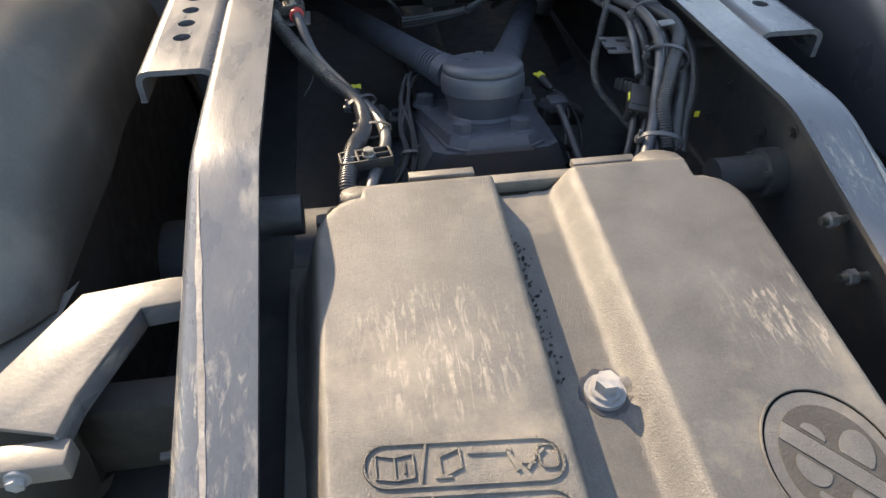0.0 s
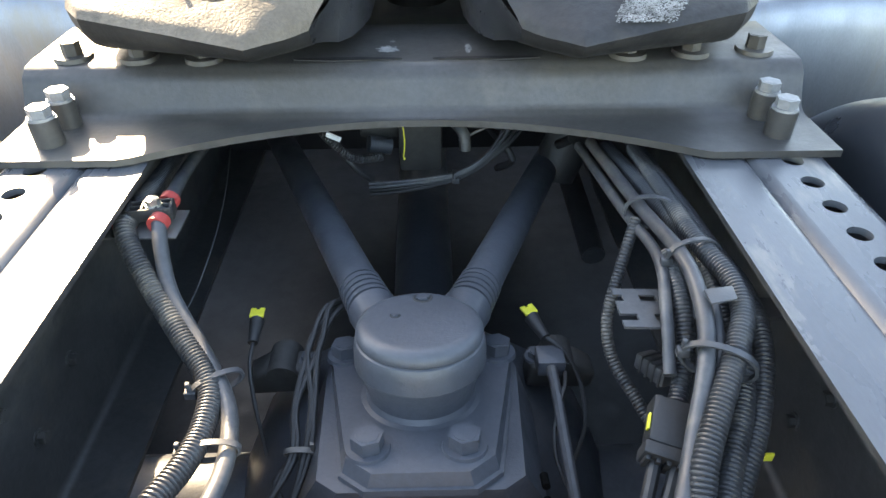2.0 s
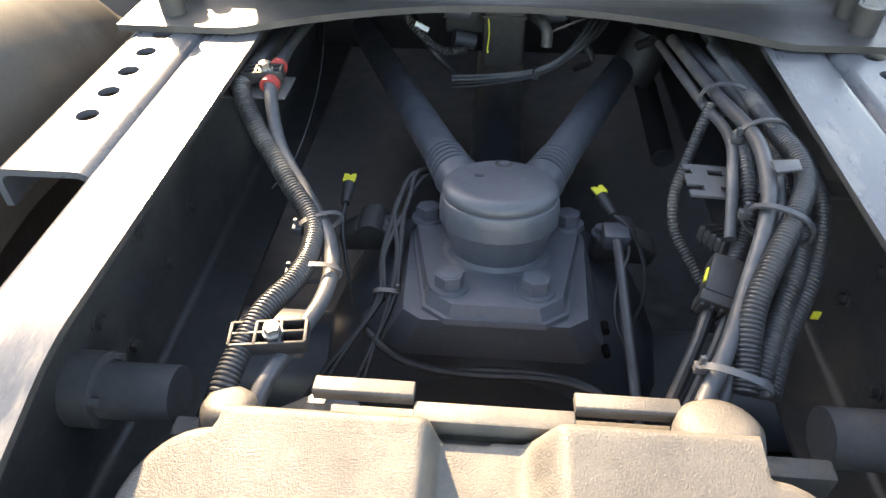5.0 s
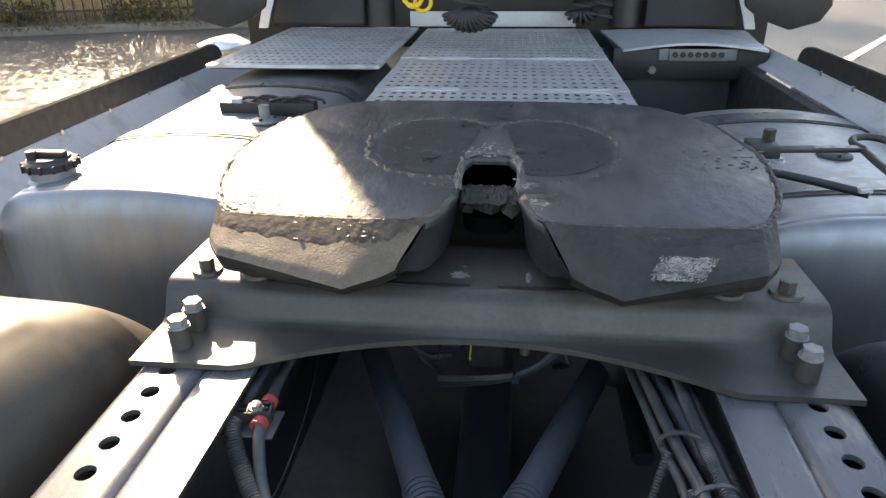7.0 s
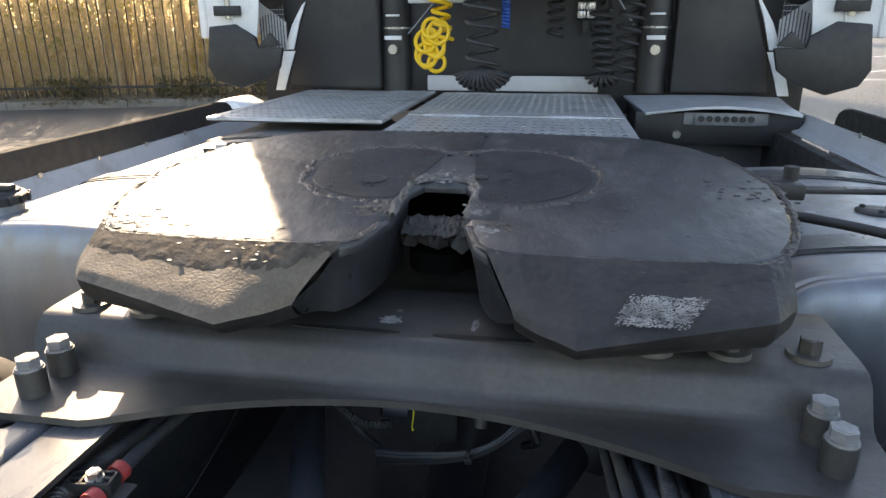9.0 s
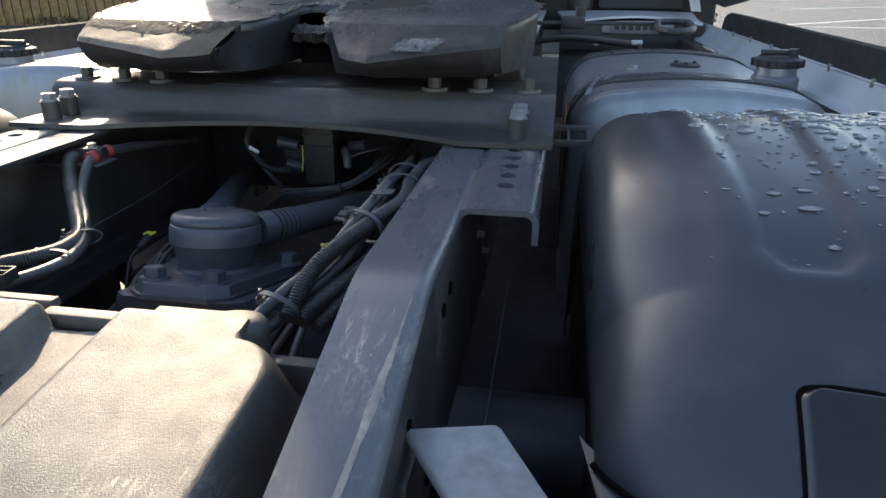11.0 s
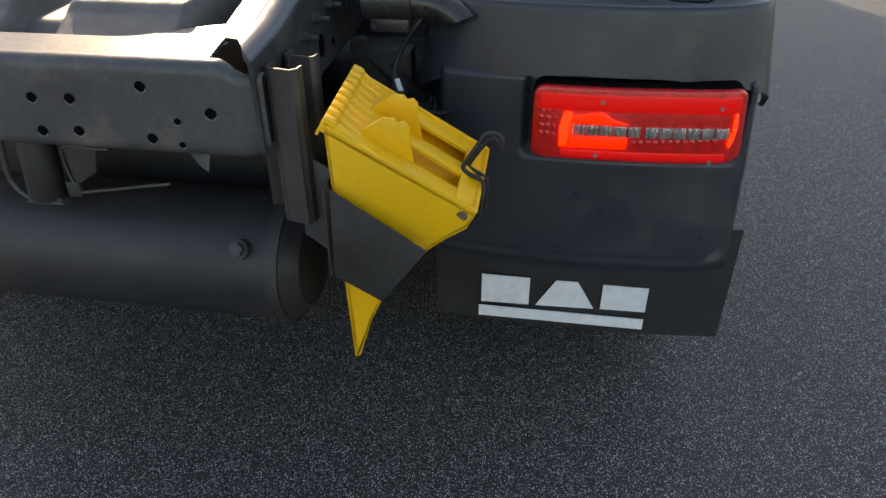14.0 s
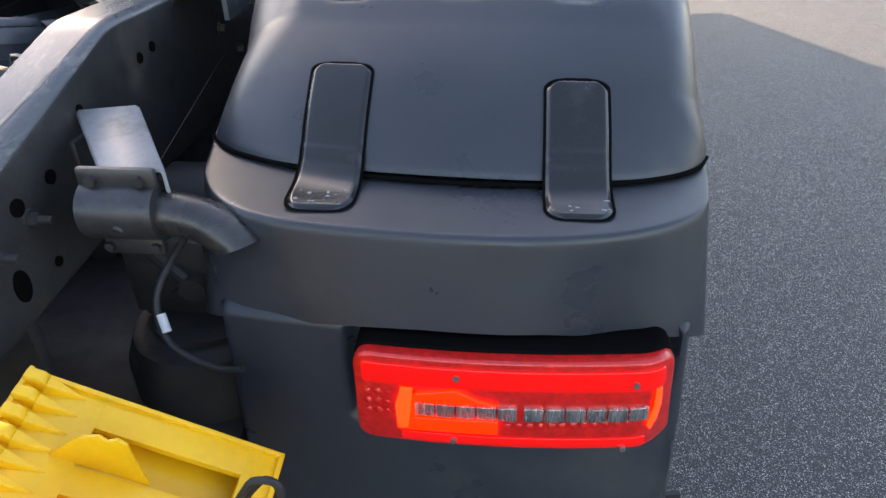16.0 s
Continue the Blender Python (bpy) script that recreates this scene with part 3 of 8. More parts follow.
for s in (-1, 1):
    part("worn_streak", sheet(lambda u, v, s=s: worn_streak(s, u, v), 150, 4), WORN, chassis, "pale streak of worn paint")
# added dark beam and sheet fill the shaded gap under the catwalk
part("cross_member", box((-0.385, 3.58, 0.74), (0.385, 3.66, 1.028), 0.01), DARK, chassis)
part("belly_sheet", box((-0.385, 3.66, 0.72), (0.385, 4.95, 0.735), 0.003), DARK, chassis)
for s in (-1, 1):
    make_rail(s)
    # bolts on the web, outer side and inner side
    for y, dz in ((1.12, -0.07), (1.19, -0.075), (1.26, -0.08), (1.33, -0.09), (1.98, -0.1), (2.06, -0.16)):
        hex_bolt("web_bolt", (s * 0.395, y, rail_top(y) + dz), (s, 0, 0), 0.009, 0.012, WEB, chassis, 0.0125)
        if y < 1.4:
            part("bolt_thread", rod((s * 0.4, y, rail_top(y) + dz), (s * 0.424, y, rail_top(y) + dz), 0.0048, n=12, w=0.0008), WEB, chassis)
    for y, dz in ((1.72, -0.12), (1.75, -0.19), (1.83, -0.1), (1.86, -0.17), (1.95, -0.15), (1.66, -0.08)):
        hex_bolt("web_bolt", (s * 0.388, y, rail_top(y) + dz), (-s, 0, 0), 0.007, 0.009, WEB, chassis, 0.01)
    for y, z, r in ((1.386, 0.847, 0.0095), (1.317, 0.84, 0.011), (1.35, 0.747, 0.007), (1.659, 0.917, 0.008), (1.703, 0.923, 0.008), (1.48, 0.9, 0.006), (1.56, 0.78, 0.012)):
        part("web_hole", rod((s * 0.3975, y, z), (s * 0.394, y, z), r, n=16), GROOVE, chassis)
    oval = [(1.281 + 0.013 * math.cos(a), 0.756 + 0.021 * math.sin(a)) for a in [2 * math.pi * i / 24 for i in range(24)]]
    part("web_hole", prism(oval, s * 0.394, s * 0.3975, "x"), GROOVE, chassis)

# rear cross member: pressed channel with a dished upper flange
XR = 0.965


def cross_top(u, v):
    x = (u - 0.5) * 0.664
    e = abs(x) / 0.332
    front = 1.035 + 0.05 * smooth_step(0.45, 1.0, e)
    y = (XR + 0.02) + (front - XR - 0.02) * v
    z = 0.812 + 0.012 * v + 0.012 * smooth_step(0.5, 1.0, e) * v
    return Vector((x, y, z))


part("rear_cross_member", sheet(cross_top, 48, 8, 0.006), PAINT, chassis)


def cross_face(u, v):
    x = (u - 0.5) * 0.80
    e = abs(x) / 0.40
    wrap = 0.035 * smooth_step(0.93, 1.0, e)
    t = v * 1.0
    if t < 0.18:
        a = radians(90 * t / 0.18)
        y, z = XR + 0.02 - 0.02 * math.sin(a), 0.792 + 0.02 * math.cos(a)
    elif t > 0.85:
        a = radians(90 * (t - 0.85) / 0.15)
        y, z = XR + 0.018 - 0.018 * math.cos(a), 0.683 - 0.018 * math.sin(a)
    else:
        y, z = XR, 0.792 + (0.683 - 0.792) * (t - 0.18) / 0.67
    notch = 0.026 * smooth_step(0.87, 0.97, e) * (1 - v) ** 2
    return Vector((x, y + wrap, z - notch))


part("rear_cross_face", sheet(cross_face, 80, 28, 0.006), PAINT, chassis)
part("rear_cross_underside", box((-0.38, 0.985, 0.664), (0.38, 1.06, 0.67), 0.002), PAINT, chassis)
for s in (-1, 1):
    for x, z, r in ((0.045, 0.747, 0.0085), (0.045, 0.694, 0.0085), (0.108, 0.748, 0.0085), (0.108, 0.697, 0.0085), (0.228, 0.772, 0.0085), (0.228, 0.692, 0.0085), (0.275, 0.721, 0.0055), (0.275, 0.684, 0.0055), (0.33, 0.736, 0.009)):
        ring = part("cross_hole", rod((s * x, XR - 0.0012, z), (s * x, XR + 0.004, z), r, n=18), GROOVE, chassis)
        # pale arc along the lower rim: the light it catches, put into colour
        part("hole_rim", tube([(s * x + r * math.cos(radians(t)), XR - 0.001, z + r * math.sin(radians(t))) for t in range(200, 341, 20)], 0.0007, 6, step=0.003), BOLT, ring)

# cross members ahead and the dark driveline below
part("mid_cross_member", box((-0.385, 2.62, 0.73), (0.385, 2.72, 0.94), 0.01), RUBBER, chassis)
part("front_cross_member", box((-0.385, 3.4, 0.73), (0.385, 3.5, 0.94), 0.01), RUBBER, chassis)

axle = thing("rear_axle", "dark grey painted rear axle with hub reduction tubes", "axle")
part("axle_tube", rod((-0.98, 1.95, 0.52), (0.98, 1.95, 0.52), 0.085, n=28), AXLE, axle)
part("differential", lathe([(0.05, -0.2), (0.17, -0.17), (0.24, -0.08), (0.25, 0.0), (0.24, 0.08), (0.17, 0.17), (0.06, 0.24)], (0, 1.98, 0.53), (0, 1, 0)), AXLE, axle)
part("propeller_shaft", rod((0, 2.2, 0.55), (0, 3.6, 0.68), 0.055, n=24), AXLE, axle)
for s in (-1, 1):
    part("spring_beam", box((s * 0.5 - 0.045, 1.4, 0.29), (s * 0.5 + 0.045, 2.6, 0.36), 0.01), DARK, axle)

for s in (-1, 1):
    bel = thing("air_spring", "black rubber air suspension bellows under a steel plate", "air spring", "air springs")
    part("bellows", lathe([(0.09, 0), (0.125, 0.02), (0.135, 0.07), (0.135, 0.15), (0.12, 0.19), (0.09, 0.2)], (s * 0.5, 1.5, 0.36)), RUBBER, bel)
    part("plate", rod((s * 0.5, 1.5, 0.56), (s * 0.5, 1.5, 0.57), 0.09, n=28), DARK, bel)
    part("support_arm", box((s * 0.49 - 0.1, 1.48, 0.57), (s * 0.49 + 0.03, 1.53, 0.7), 0.006), DARK, bel)


def make_wheel(s):
    w = thing("twin_wheels", "black twin truck tyre on a grey steel rim", "wheel", "rear wheels")
    for k, x in enumerate((0.72, 1.04)):
        prof = [(0.29, -0.14), (0.33, -0.15), (0.44, -0.155), (0.485, -0.13), (0.498, -0.1), (0.5, 0), (0.498, 0.1), (0.485, 0.13), (0.44, 0.155), (0.33, 0.15), (0.29, 0.14)]
        part("tyre", lathe(prof, (s * x, 1.95, 0.5), (1, 0, 0), 56), RUBBER, w)
    part("rim", lathe([(0.28, -0.14), (0.285, 0.0), (0.28, 0.14)], (s * 0.88, 1.95, 0.5), (1, 0, 0), 40), AXLE, w)


for s in (-1, 1):
    make_wheel(s)

# floor of the frame bay: added dark sheets for shade close the view down
pan = thing("underbody_pan", "added dark panels standing in for the shade between the rails", "underbody")
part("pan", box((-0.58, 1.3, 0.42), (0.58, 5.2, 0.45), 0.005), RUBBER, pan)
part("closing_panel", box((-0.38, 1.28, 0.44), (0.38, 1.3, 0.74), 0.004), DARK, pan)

# ---- perforated mounting angles outside the rails ----
def make_angle(s):
    a = thing("perforated_angle", "grey steel angle with a row of round holes", "mounting angle", "mounting angles")
    z0, y0, y1 = 0.987, 1.8, 3.2
    # upper flange as a row of plates with a hole in each
    bm = bmesh.new()
    xi, xo, pitch, r = 0.405, 0.472, 0.05, 0.0125
    holes = [1.902 + pitch * i for i in range(6)]
    n = 24

    def strip(ya, yb):
        vs = [bm.verts.new((s * xx, yy, z0)) for xx, yy in ((xi, ya), (xo, ya), (xo, yb), (xi, yb))]
        bm.faces.new(vs)
    for xa, ya, xb, yb in ((xi, y0, xo, y0), (xi, y1, xo, y1)):
        bm.faces.new([bm.verts.new(p) for p in ((s * xa, ya, z0), (s * xb, yb, z0), (s * xb, yb, z0 - 0.008), (s * xa, ya, z0 - 0.008))])
    strip(y0, holes[0] - pitch / 2)
    strip(holes[-1] + pitch / 2, y1)
    cx = 0.441
    for h in holes:
        ring = [(cx + r * math.cos(2 * math.pi * i / n), h + r * math.sin(2 * math.pi * i / n)) for i in range(n)]
        outer = []
        for x, y in ring:
            dx, dy = x - cx, y - h
            k = 1e9
            if abs(dx) > 1e-9:
                k = min(k, ((xo if dx > 0 else xi) - cx) / dx)
            if abs(dy) > 1e-9:
                k = min(k, (pitch / 2) / abs(dy))
            outer.append((cx + dx * k, h + dy * k))
        rv = [bm.verts.new((s * x, y, z0)) for x, y in ring]
        ov = [bm.verts.new((s * x, y, z0)) for x, y in outer]
        wv = [bm.verts.new((s * x, y, z0 - 0.008)) for x, y in ring]
        for i in range(n):
            j = (i + 1) % n
            bm.faces.new((rv[i], rv[j], ov[j], ov[i]))
            bm.faces.new((rv[i], rv[j], wv[j], wv[i]))
        for cxn, cyn in ((xi, h - pitch / 2), (xi, h + pitch / 2), (xo, h - pitch / 2), (xo, h + pitch / 2)):
            d = sorted(range(n), key=lambda i: (outer[i][0] - cxn) ** 2 + (outer[i][1] - cyn) ** 2)[:2]
            if (outer[d[0]][0] - cxn) ** 2 + (outer[d[0]][1] - cyn) ** 2 > 1e-10:
                cv = bm.verts.new((s * cxn, cyn, z0))
                bm.faces.new((ov[d[0]], ov[d[1]], cv))
    bmesh.ops.remove_doubles(bm, verts=bm.verts, dist=1e-5)
    bmesh.ops.recalc_face_normals(bm, faces=bm.faces)
    part("top_flange", bm, RAIL, a, angle=0.7)
    # rounded edges and the upright flanges
    for xe, sg in ((xo, 1), (xi, -1)):
        prev = None
        bm = bmesh.new()
        for i in range(0, 8):
            ang = radians(15 * i) if i < 7 else None
            if i < 7:
                x, z = xe + sg * 0.018 * math.sin(ang), z0 - 0.018 + 0.018 * math.cos(ang)
            else:
                x, z = xe + sg * 0.018, z0 - (0.045 if sg > 0 else 0.022)
            cur = [bm.verts.new((s * x, y0, z)), bm.verts.new((s * x, y1, z))]
            if prev:
                bm.faces.new((prev[0], prev[1], cur[1], cur[0]))
            prev = cur
        bmesh.ops.recalc_face_normals(bm, faces=bm.faces)
        bmesh.ops.solidify(bm, geom=bm.faces[:], thickness=0.008)
        part("side_lip", bm, RAIL, a, angle=0.9)
    return a


for s in (-1, 1):
    make_angle(s)

# ---- pressed mounting plate under the coupling ----
plate = thing("mounting_plate", "grey pressed steel mounting plate across the frame under the coupling", "mounting plate")


def plate_surface(u, v):
    x = (u - 0.5) * 1.0
    edge = max(2.106, 2.2 - 0.8 * x * x)
    bend = 2.212
    prof = [(edge, 0.997), (max(edge + 0.006, bend - 0.006), 0.997), (bend + 0.006, 1.003), (bend + 0.016, 1.022), (bend + 0.026, 1.042), (bend + 0.04, 1.052), (bend + 0.06, 1.054),
            (2.40, 1.054), (2.43, 1.035), (2.46, 1.01), (2.6, 1.008), (2.64, 1.03), (2.67, 1.052), (2.84, 1.054), (2.87, 1.03), (2.89, 0.998), (2.98, 0.997)]
    k = v * (len(prof) - 1)
    i = min(int(k), len(prof) - 2)
    t = k - i
    y = prof[i][0] + (prof[i + 1][0] - prof[i][0]) * t
    z = prof[i][1] + (prof[i + 1][1] - prof[i][1]) * t
    return Vector((x, y, z))


part("pressed_plate", sheet(plate_surface, 60, 48, 0.009), PLATEDK, plate, angle=0.9)
for s in (-1, 1):
    for y in (2.15, 2.2):
        part("spacer_sleeve", rod((s * 0.44, y, 0.995), (s * 0.44, y, 1.03), 0.0165, n=24, w=0.0012), PLATEDK, plate)
        hex_bolt("sleeve_bolt", (s * 0.44, y, 1.03), (0, 0, 1), 0.0135, 0.0145, BOLT, plate, 0.0155)
    for x, y, z in ((0.448, 2.28, 1.054), (0.361, 2.275, 1.054), (0.276, 2.27, 1.054)):
        hex_bolt("coupling_bolt", (s * x, y, z), (0, 0, 1), 0.0125, 0.022, PLATEDK, plate, 0.025, wmat=PLATEDK)

for s in (-1, 1):
    # long pressed pockets behind the fold
    lens = [(s * (0.09 + 0.07 * math.cos(a)), 2.264 + 0.005 * math.sin(a)) for a in [2 * math.pi * i / 32 for i in range(32)]]
    part("pressed_pocket", prism(lens, 1.05, 1.0546, "z"), FWCAST, plate)


def scraped(name, cx, cy, z, w, h, seed, parent, mat):
    """A thin ragged patch of bare metal on a level face."""
    n = 30
    bm = bmesh.new()
    ring = []
    for i in range(n):
        a = 2 * math.pi * i / n
        k = 0.75 + 0.45 * noise.noise((math.cos(a) * 2.3, math.sin(a) * 2.3, seed)) + 0.3 * noise.noise((math.cos(a) * 7, math.sin(a) * 7, seed))
        ring.append(bm.verts.new((cx + w * k * math.cos(a), cy + h * k * math.sin(a), z)))
    bm.faces.new(ring)
    return part(name, bm, mat, parent, "scraped pale patch", smooth=False)


# ---- fifth wheel coupling ----
fw = thing("fifth_wheel", "greasy dark steel fifth wheel coupling with a vee entry slot", "fifth wheel")
FZ = 1.19


def fw_outline(n=40):
    half = [(0.053, 2.312), (0.059, 2.288), (0.069, 2.258), (0.084, 2.238), (0.115, 2.228), (0.25, 2.227), (0.365, 2.232), (0.405, 2.262), (0.432, 2.33), (0.451, 2.42), (0.454, 2.52), (0.437, 2.595), (0.413, 2.655), (0.38, 2.708), (0.33, 2.752), (0.28, 2.773), (0.14, 2.783)]
    right = [(x, y) for x, y in half]
    left = [(-x, y) for x, y in half[::-1]]
    slot = [(-0.047, 2.34), (-0.046, 2.45), (-0.031, 2.484), (0.03, 2.484), (0.046, 2.45), (0.047, 2.34)]
    return right + [(0.0, 2.785)] + left + slot


def densify(poly, step):
    out = []
    for a, b in zip(poly, poly[1:] + poly[:1]):
        a2, b2 = Vector(a), Vector(b)
        k = max(1, int((b2 - a2).length / step))
        out += [tuple(a2.lerp(b2, i / k)) for i in range(k)]
    return out


outline = densify(fw_outline(), 0.02)
bm = bmesh.new()
rng = random.Random(7)


def fw_ring(shrink, z, jit=0.0):
    out = []
    n = len(outline)
    for i, (x, y) in enumerate(outline):
        p0, p1 = Vector(outline[i - 1]), Vector(outline[(i + 1) % n])
        d = (p1 - p0).normalized()
        nrm = Vector((-d.y, d.x))
        p = Vector((x, y)) + nrm * shrink
        zz = z + jit * (noise.noise((x * 40, y * 40, z * 50)))
        out.append(bm.verts.new((p.x + jit * noise.noise((x * 60, y * 50, 3)), p.y + jit * noise.noise((x * 50, y * 60, 8)), zz)))
    return out


rings = [fw_ring(0.009, FZ), fw_ring(0.006, FZ - 0.001, 0.002), fw_ring(0.001, FZ - 0.005, 0.004), fw_ring(-0.001, FZ - 0.011, 0.003), fw_ring(0.0, FZ - 0.018, 0.002)]
for a, b in zip(rings, rings[1:]):
    for i in range(len(a)):
        bm.faces.new((a[i], a[(i + 1) % len(a)], b[(i + 1) % len(b)], b[i]))
for ring in (rings[0], rings[-1]):
    bmesh.ops.triangle_fill(bm, use_beauty=True, edges=[bm.edges.get((ring[i - 1], ring[i])) for i in range(len(ring))])
bmesh.ops.recalc_face_normals(bm, faces=bm.faces)
part("top_plate", bm, GREASE, fw, "grease-smeared top plate", angle=0.8)
# entry ramps: a slanting face from the rear edge of the plate to a pointed lower edge
RAMP_TOP = [(0.408, 2.2745, 1.1735), (0.38, 2.2456, 1.1705), (0.27, 2.239, 1.17), (0.176, 2.238, 1.17), (0.118, 2.24, 1.1702), (0.084, 2.25, 1.1712)]
RAMP_LOW = [(0.402, 2.21, 1.142), (0.374, 2.172, 1.142), (0.275, 2.148, 1.131), (0.185, 2.127, 1.12), (0.147, 2.156, 1.121), (0.122, 2.182, 1.122)]


def ramp_at(s, u, v):
    k = u * (len(RAMP_TOP) - 1)
    i = min(int(k), len(RAMP_TOP) - 2)
    a = Vector(RAMP_TOP[i]).lerp(Vector(RAMP_TOP[i + 1]), k - i)
    b = Vector(RAMP_LOW[i]).lerp(Vector(RAMP_LOW[i + 1]), k - i)
    p = a.lerp(b, v)
    p.z -= 0.004 * smooth_step(0.85, 1.0, v) + 0.0008 * noise.noise((p.x * 45, p.y * 45, 2.0))
    p.x *= s
    return p


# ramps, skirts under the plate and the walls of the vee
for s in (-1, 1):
    # sun and shade put into colour: pale copy on the left ramp, dark right
    part("rear_ramp", sheet(lambda u, v, s=s: ramp_at(s, u, v), 60, 24), RAMP_SUNLIT if s < 0 else FWCAST, fw, "cast entry ramp with flaking grease", angle=1.0)
    # upright skirt below the ramp's lower edge
    def skirt(u, v, s=s):
        p = ramp_at(s, u, 1.0)
        return Vector((p.x, p.y + 0.001 + 0.012 * v + 0.045 * v ** 3, p.z + 0.0005 - (p.z - 1.084) * v))
    part("ramp_skirt", sheet(skirt, 60, 10), FWCAST, fw)
    sk = [(0.395, 2.235), (0.43, 2.33), (0.449, 2.42), (0.452, 2.52), (0.435, 2.595), (0.411, 2.655), (0.378, 2.708), (0.28, 2.77)]
    bm = bmesh.new()
    rows = []
    for x, y in sk:
        rows.append([bm.verts.new((s * x * f, y, z)) for f, z in ((1.0, 1.172), (0.995, 1.13), (0.985, 1.085), (0.93, 1.08), (0.93, 1.168))])
    for a, b in zip(rows, rows[1:]):
        for i in range(4):
            bm.faces.new((a[i], a[i + 1], b[i + 1], b[i]))
    part("side_skirt", bm, FWCAST, fw, angle=0.7)
    # vee walls
    wall = bmesh.new()
    pts = [(0.122, 2.182, 1.12), (0.103, 2.21, 1.153), (0.084, 2.239, 1.186), (0.069, 2.259, 1.185), (0.058, 2.295, 1.184), (0.05, 2.34, 1.184), (0.047, 2.45, 1.184)]
    rr = [[wall.verts.new((s * (x + 0.014 * k), y + (0.06 if i == 0 else 0.045 if i == 1 else 0.015) * k, z + (1.08 - z) * k)) for k in (0.0, 0.35, 0.7, 1.0)] for i, (x, y, z) in enumerate(pts)]
    for a, b in zip(rr, rr[1:]):
        for k in range(3):
            wall.faces.new((a[k], a[k + 1], b[k + 1], b[k]))
    bmesh.ops.recalc_face_normals(wall, faces=wall.faces)
    part("vee_wall", wall, FILM, fw)
    part("bearing_block", prism([(s * 0.31, 1.05), (s * 0.43, 1.05), (s * 0.415, 1.12), (s * 0.325, 1.12)], 2.42, 2.58, "y", 0.006), FWCAST, fw)
for s in (-1, 1):
    part("slot_lip", prism([(s * 0.0475, 2.335), (s * 0.09, 2.33), (s * 0.09, 2.455), (s * 0.0475, 2.445)], FZ - 0.014, FZ + 0.0003, "z", 0.0), GREASE, fw)
scraped("bare_patch", -0.04, 2.295, 1.0552, 0.018, 0.016, 1.0, fw, SCUFF)
scraped("bare_patch", -0.034, 2.325, 1.0552, 0.005, 0.005, 2.0, fw, SCUFF)
scraped("bare_patch", 0.068, 2.295, 1.0552, 0.006, 0.022, 3.0, fw, SCUFF)
# gap black on jaw and carrier puts the shade inside the slot into colour
part("lock_jaw", lathe([(0.045, 0), (0.046, 0.03), (0.03, 0.034)], (0, 2.44, 1.08)), GROOVE, fw, "greasy lock jaw, blackened for the shade in the slot")
part("locked_bar", sheet(lambda u, v: Vector((-0.046 + 0.092 * u, 2.385 + 0.075 * v, 1.143 + 0.012 * math.sin(math.pi * v) + 0.006 * noise.noise((u * 7, v * 5, 3.0)) + 0.005 * noise.noise((u * 19, v * 13, 1.0)))), 40, 24, 0.02), GREASE_DK, fw, "lock bar caked in lumpy grease")
part("lock_carrier", box((-0.3, 2.62, 1.06), (0.3, 2.68, 1.165), 0.006), GROOVE, fw)


# rim of pushed-up grease round the worn dish
def rim(cx, cy, rx, ry, a0, a1, w, seed, n=110):
    def f(u, v):
        t = radians(a0 + (a1 - a0) * u)
        wob = 1 + 0.06 * noise.noise((math.cos(t) * 3, math.sin(t) * 3, seed)) + 0.035 * noise.noise((math.cos(t) * 14, math.sin(t) * 14, seed))
        k = (v - 0.5) * 2
        px, py = math.cos(t), math.sin(t)
        lump = 0.55 + 0.5 * noise.noise((px * 13.7, py * 13.7, seed + k * 0.9)) + 0.35 * noise.noise((px * 41.3, py * 41.3, seed + k * 2.1))
        hgt = (1 - k * k) * 0.0048 * max(0.0, lump) - 0.0008
        rad = 1 + k * w * (0.7 + 0.5 * noise.noise((px * 9.1, py * 9.1, seed + 4)) + 0.3 * noise.noise((px * 33.0, py * 33.0, seed + 2)))
        return Vector((cx + rx * wob * rad * math.cos(t), cy + ry * wob * rad * math.sin(t), FZ + hgt))
    return sheet(f, n * 3, 12)


part("grease_ridge", merge(rim(-0.088, 2.528, 0.136, 0.139, 40, 284, 0.075, 1), rim(0.088, 2.522, 0.136, 0.139, -104, 140, 0.075, 2)), GREASE_DK, fw, "ridge of black grease round the worn dish")
def lobe(sd):
    """Outline of one smooth worn lobe inside the ridge, cut off beside the slot."""
    pts = [(sd * (0.088 + (0.121 + 0.005 * noise.noise((a * 0.05, 1.0 + sd, 0))) * math.cos(radians(a))), 2.525 + 0.124 * math.sin(radians(a))) for a in range(-104, 141, 4)]
    return [(sd * max(0.026 if y > 2.54 else 0.056, sd * x), y) for x, y in pts]


for sd in (-1, 1):
    part("grease_film", prism(lobe(sd), FZ + 0.0004, FZ + 0.0014, "z"), FILM, fw)
part("grease_channel", prism([(-0.036, 2.655), (0.03, 2.655), (0.034, 2.77), (-0.034, 2.77)], FZ + 0.0003, FZ + 0.001, "z"), FILM, fw)
for x, y, r in ((-0.108, 2.477, 0.02), (0.05, 2.5, 0.01)):
    part("pad_ring", lathe([(r, 0.0), (r + 0.0005, 0.0022), (r - 0.002, 0.0022), (r - 0.0025, 0.0)], (x, y, FZ + 0.001), n=28), FILM, fw)


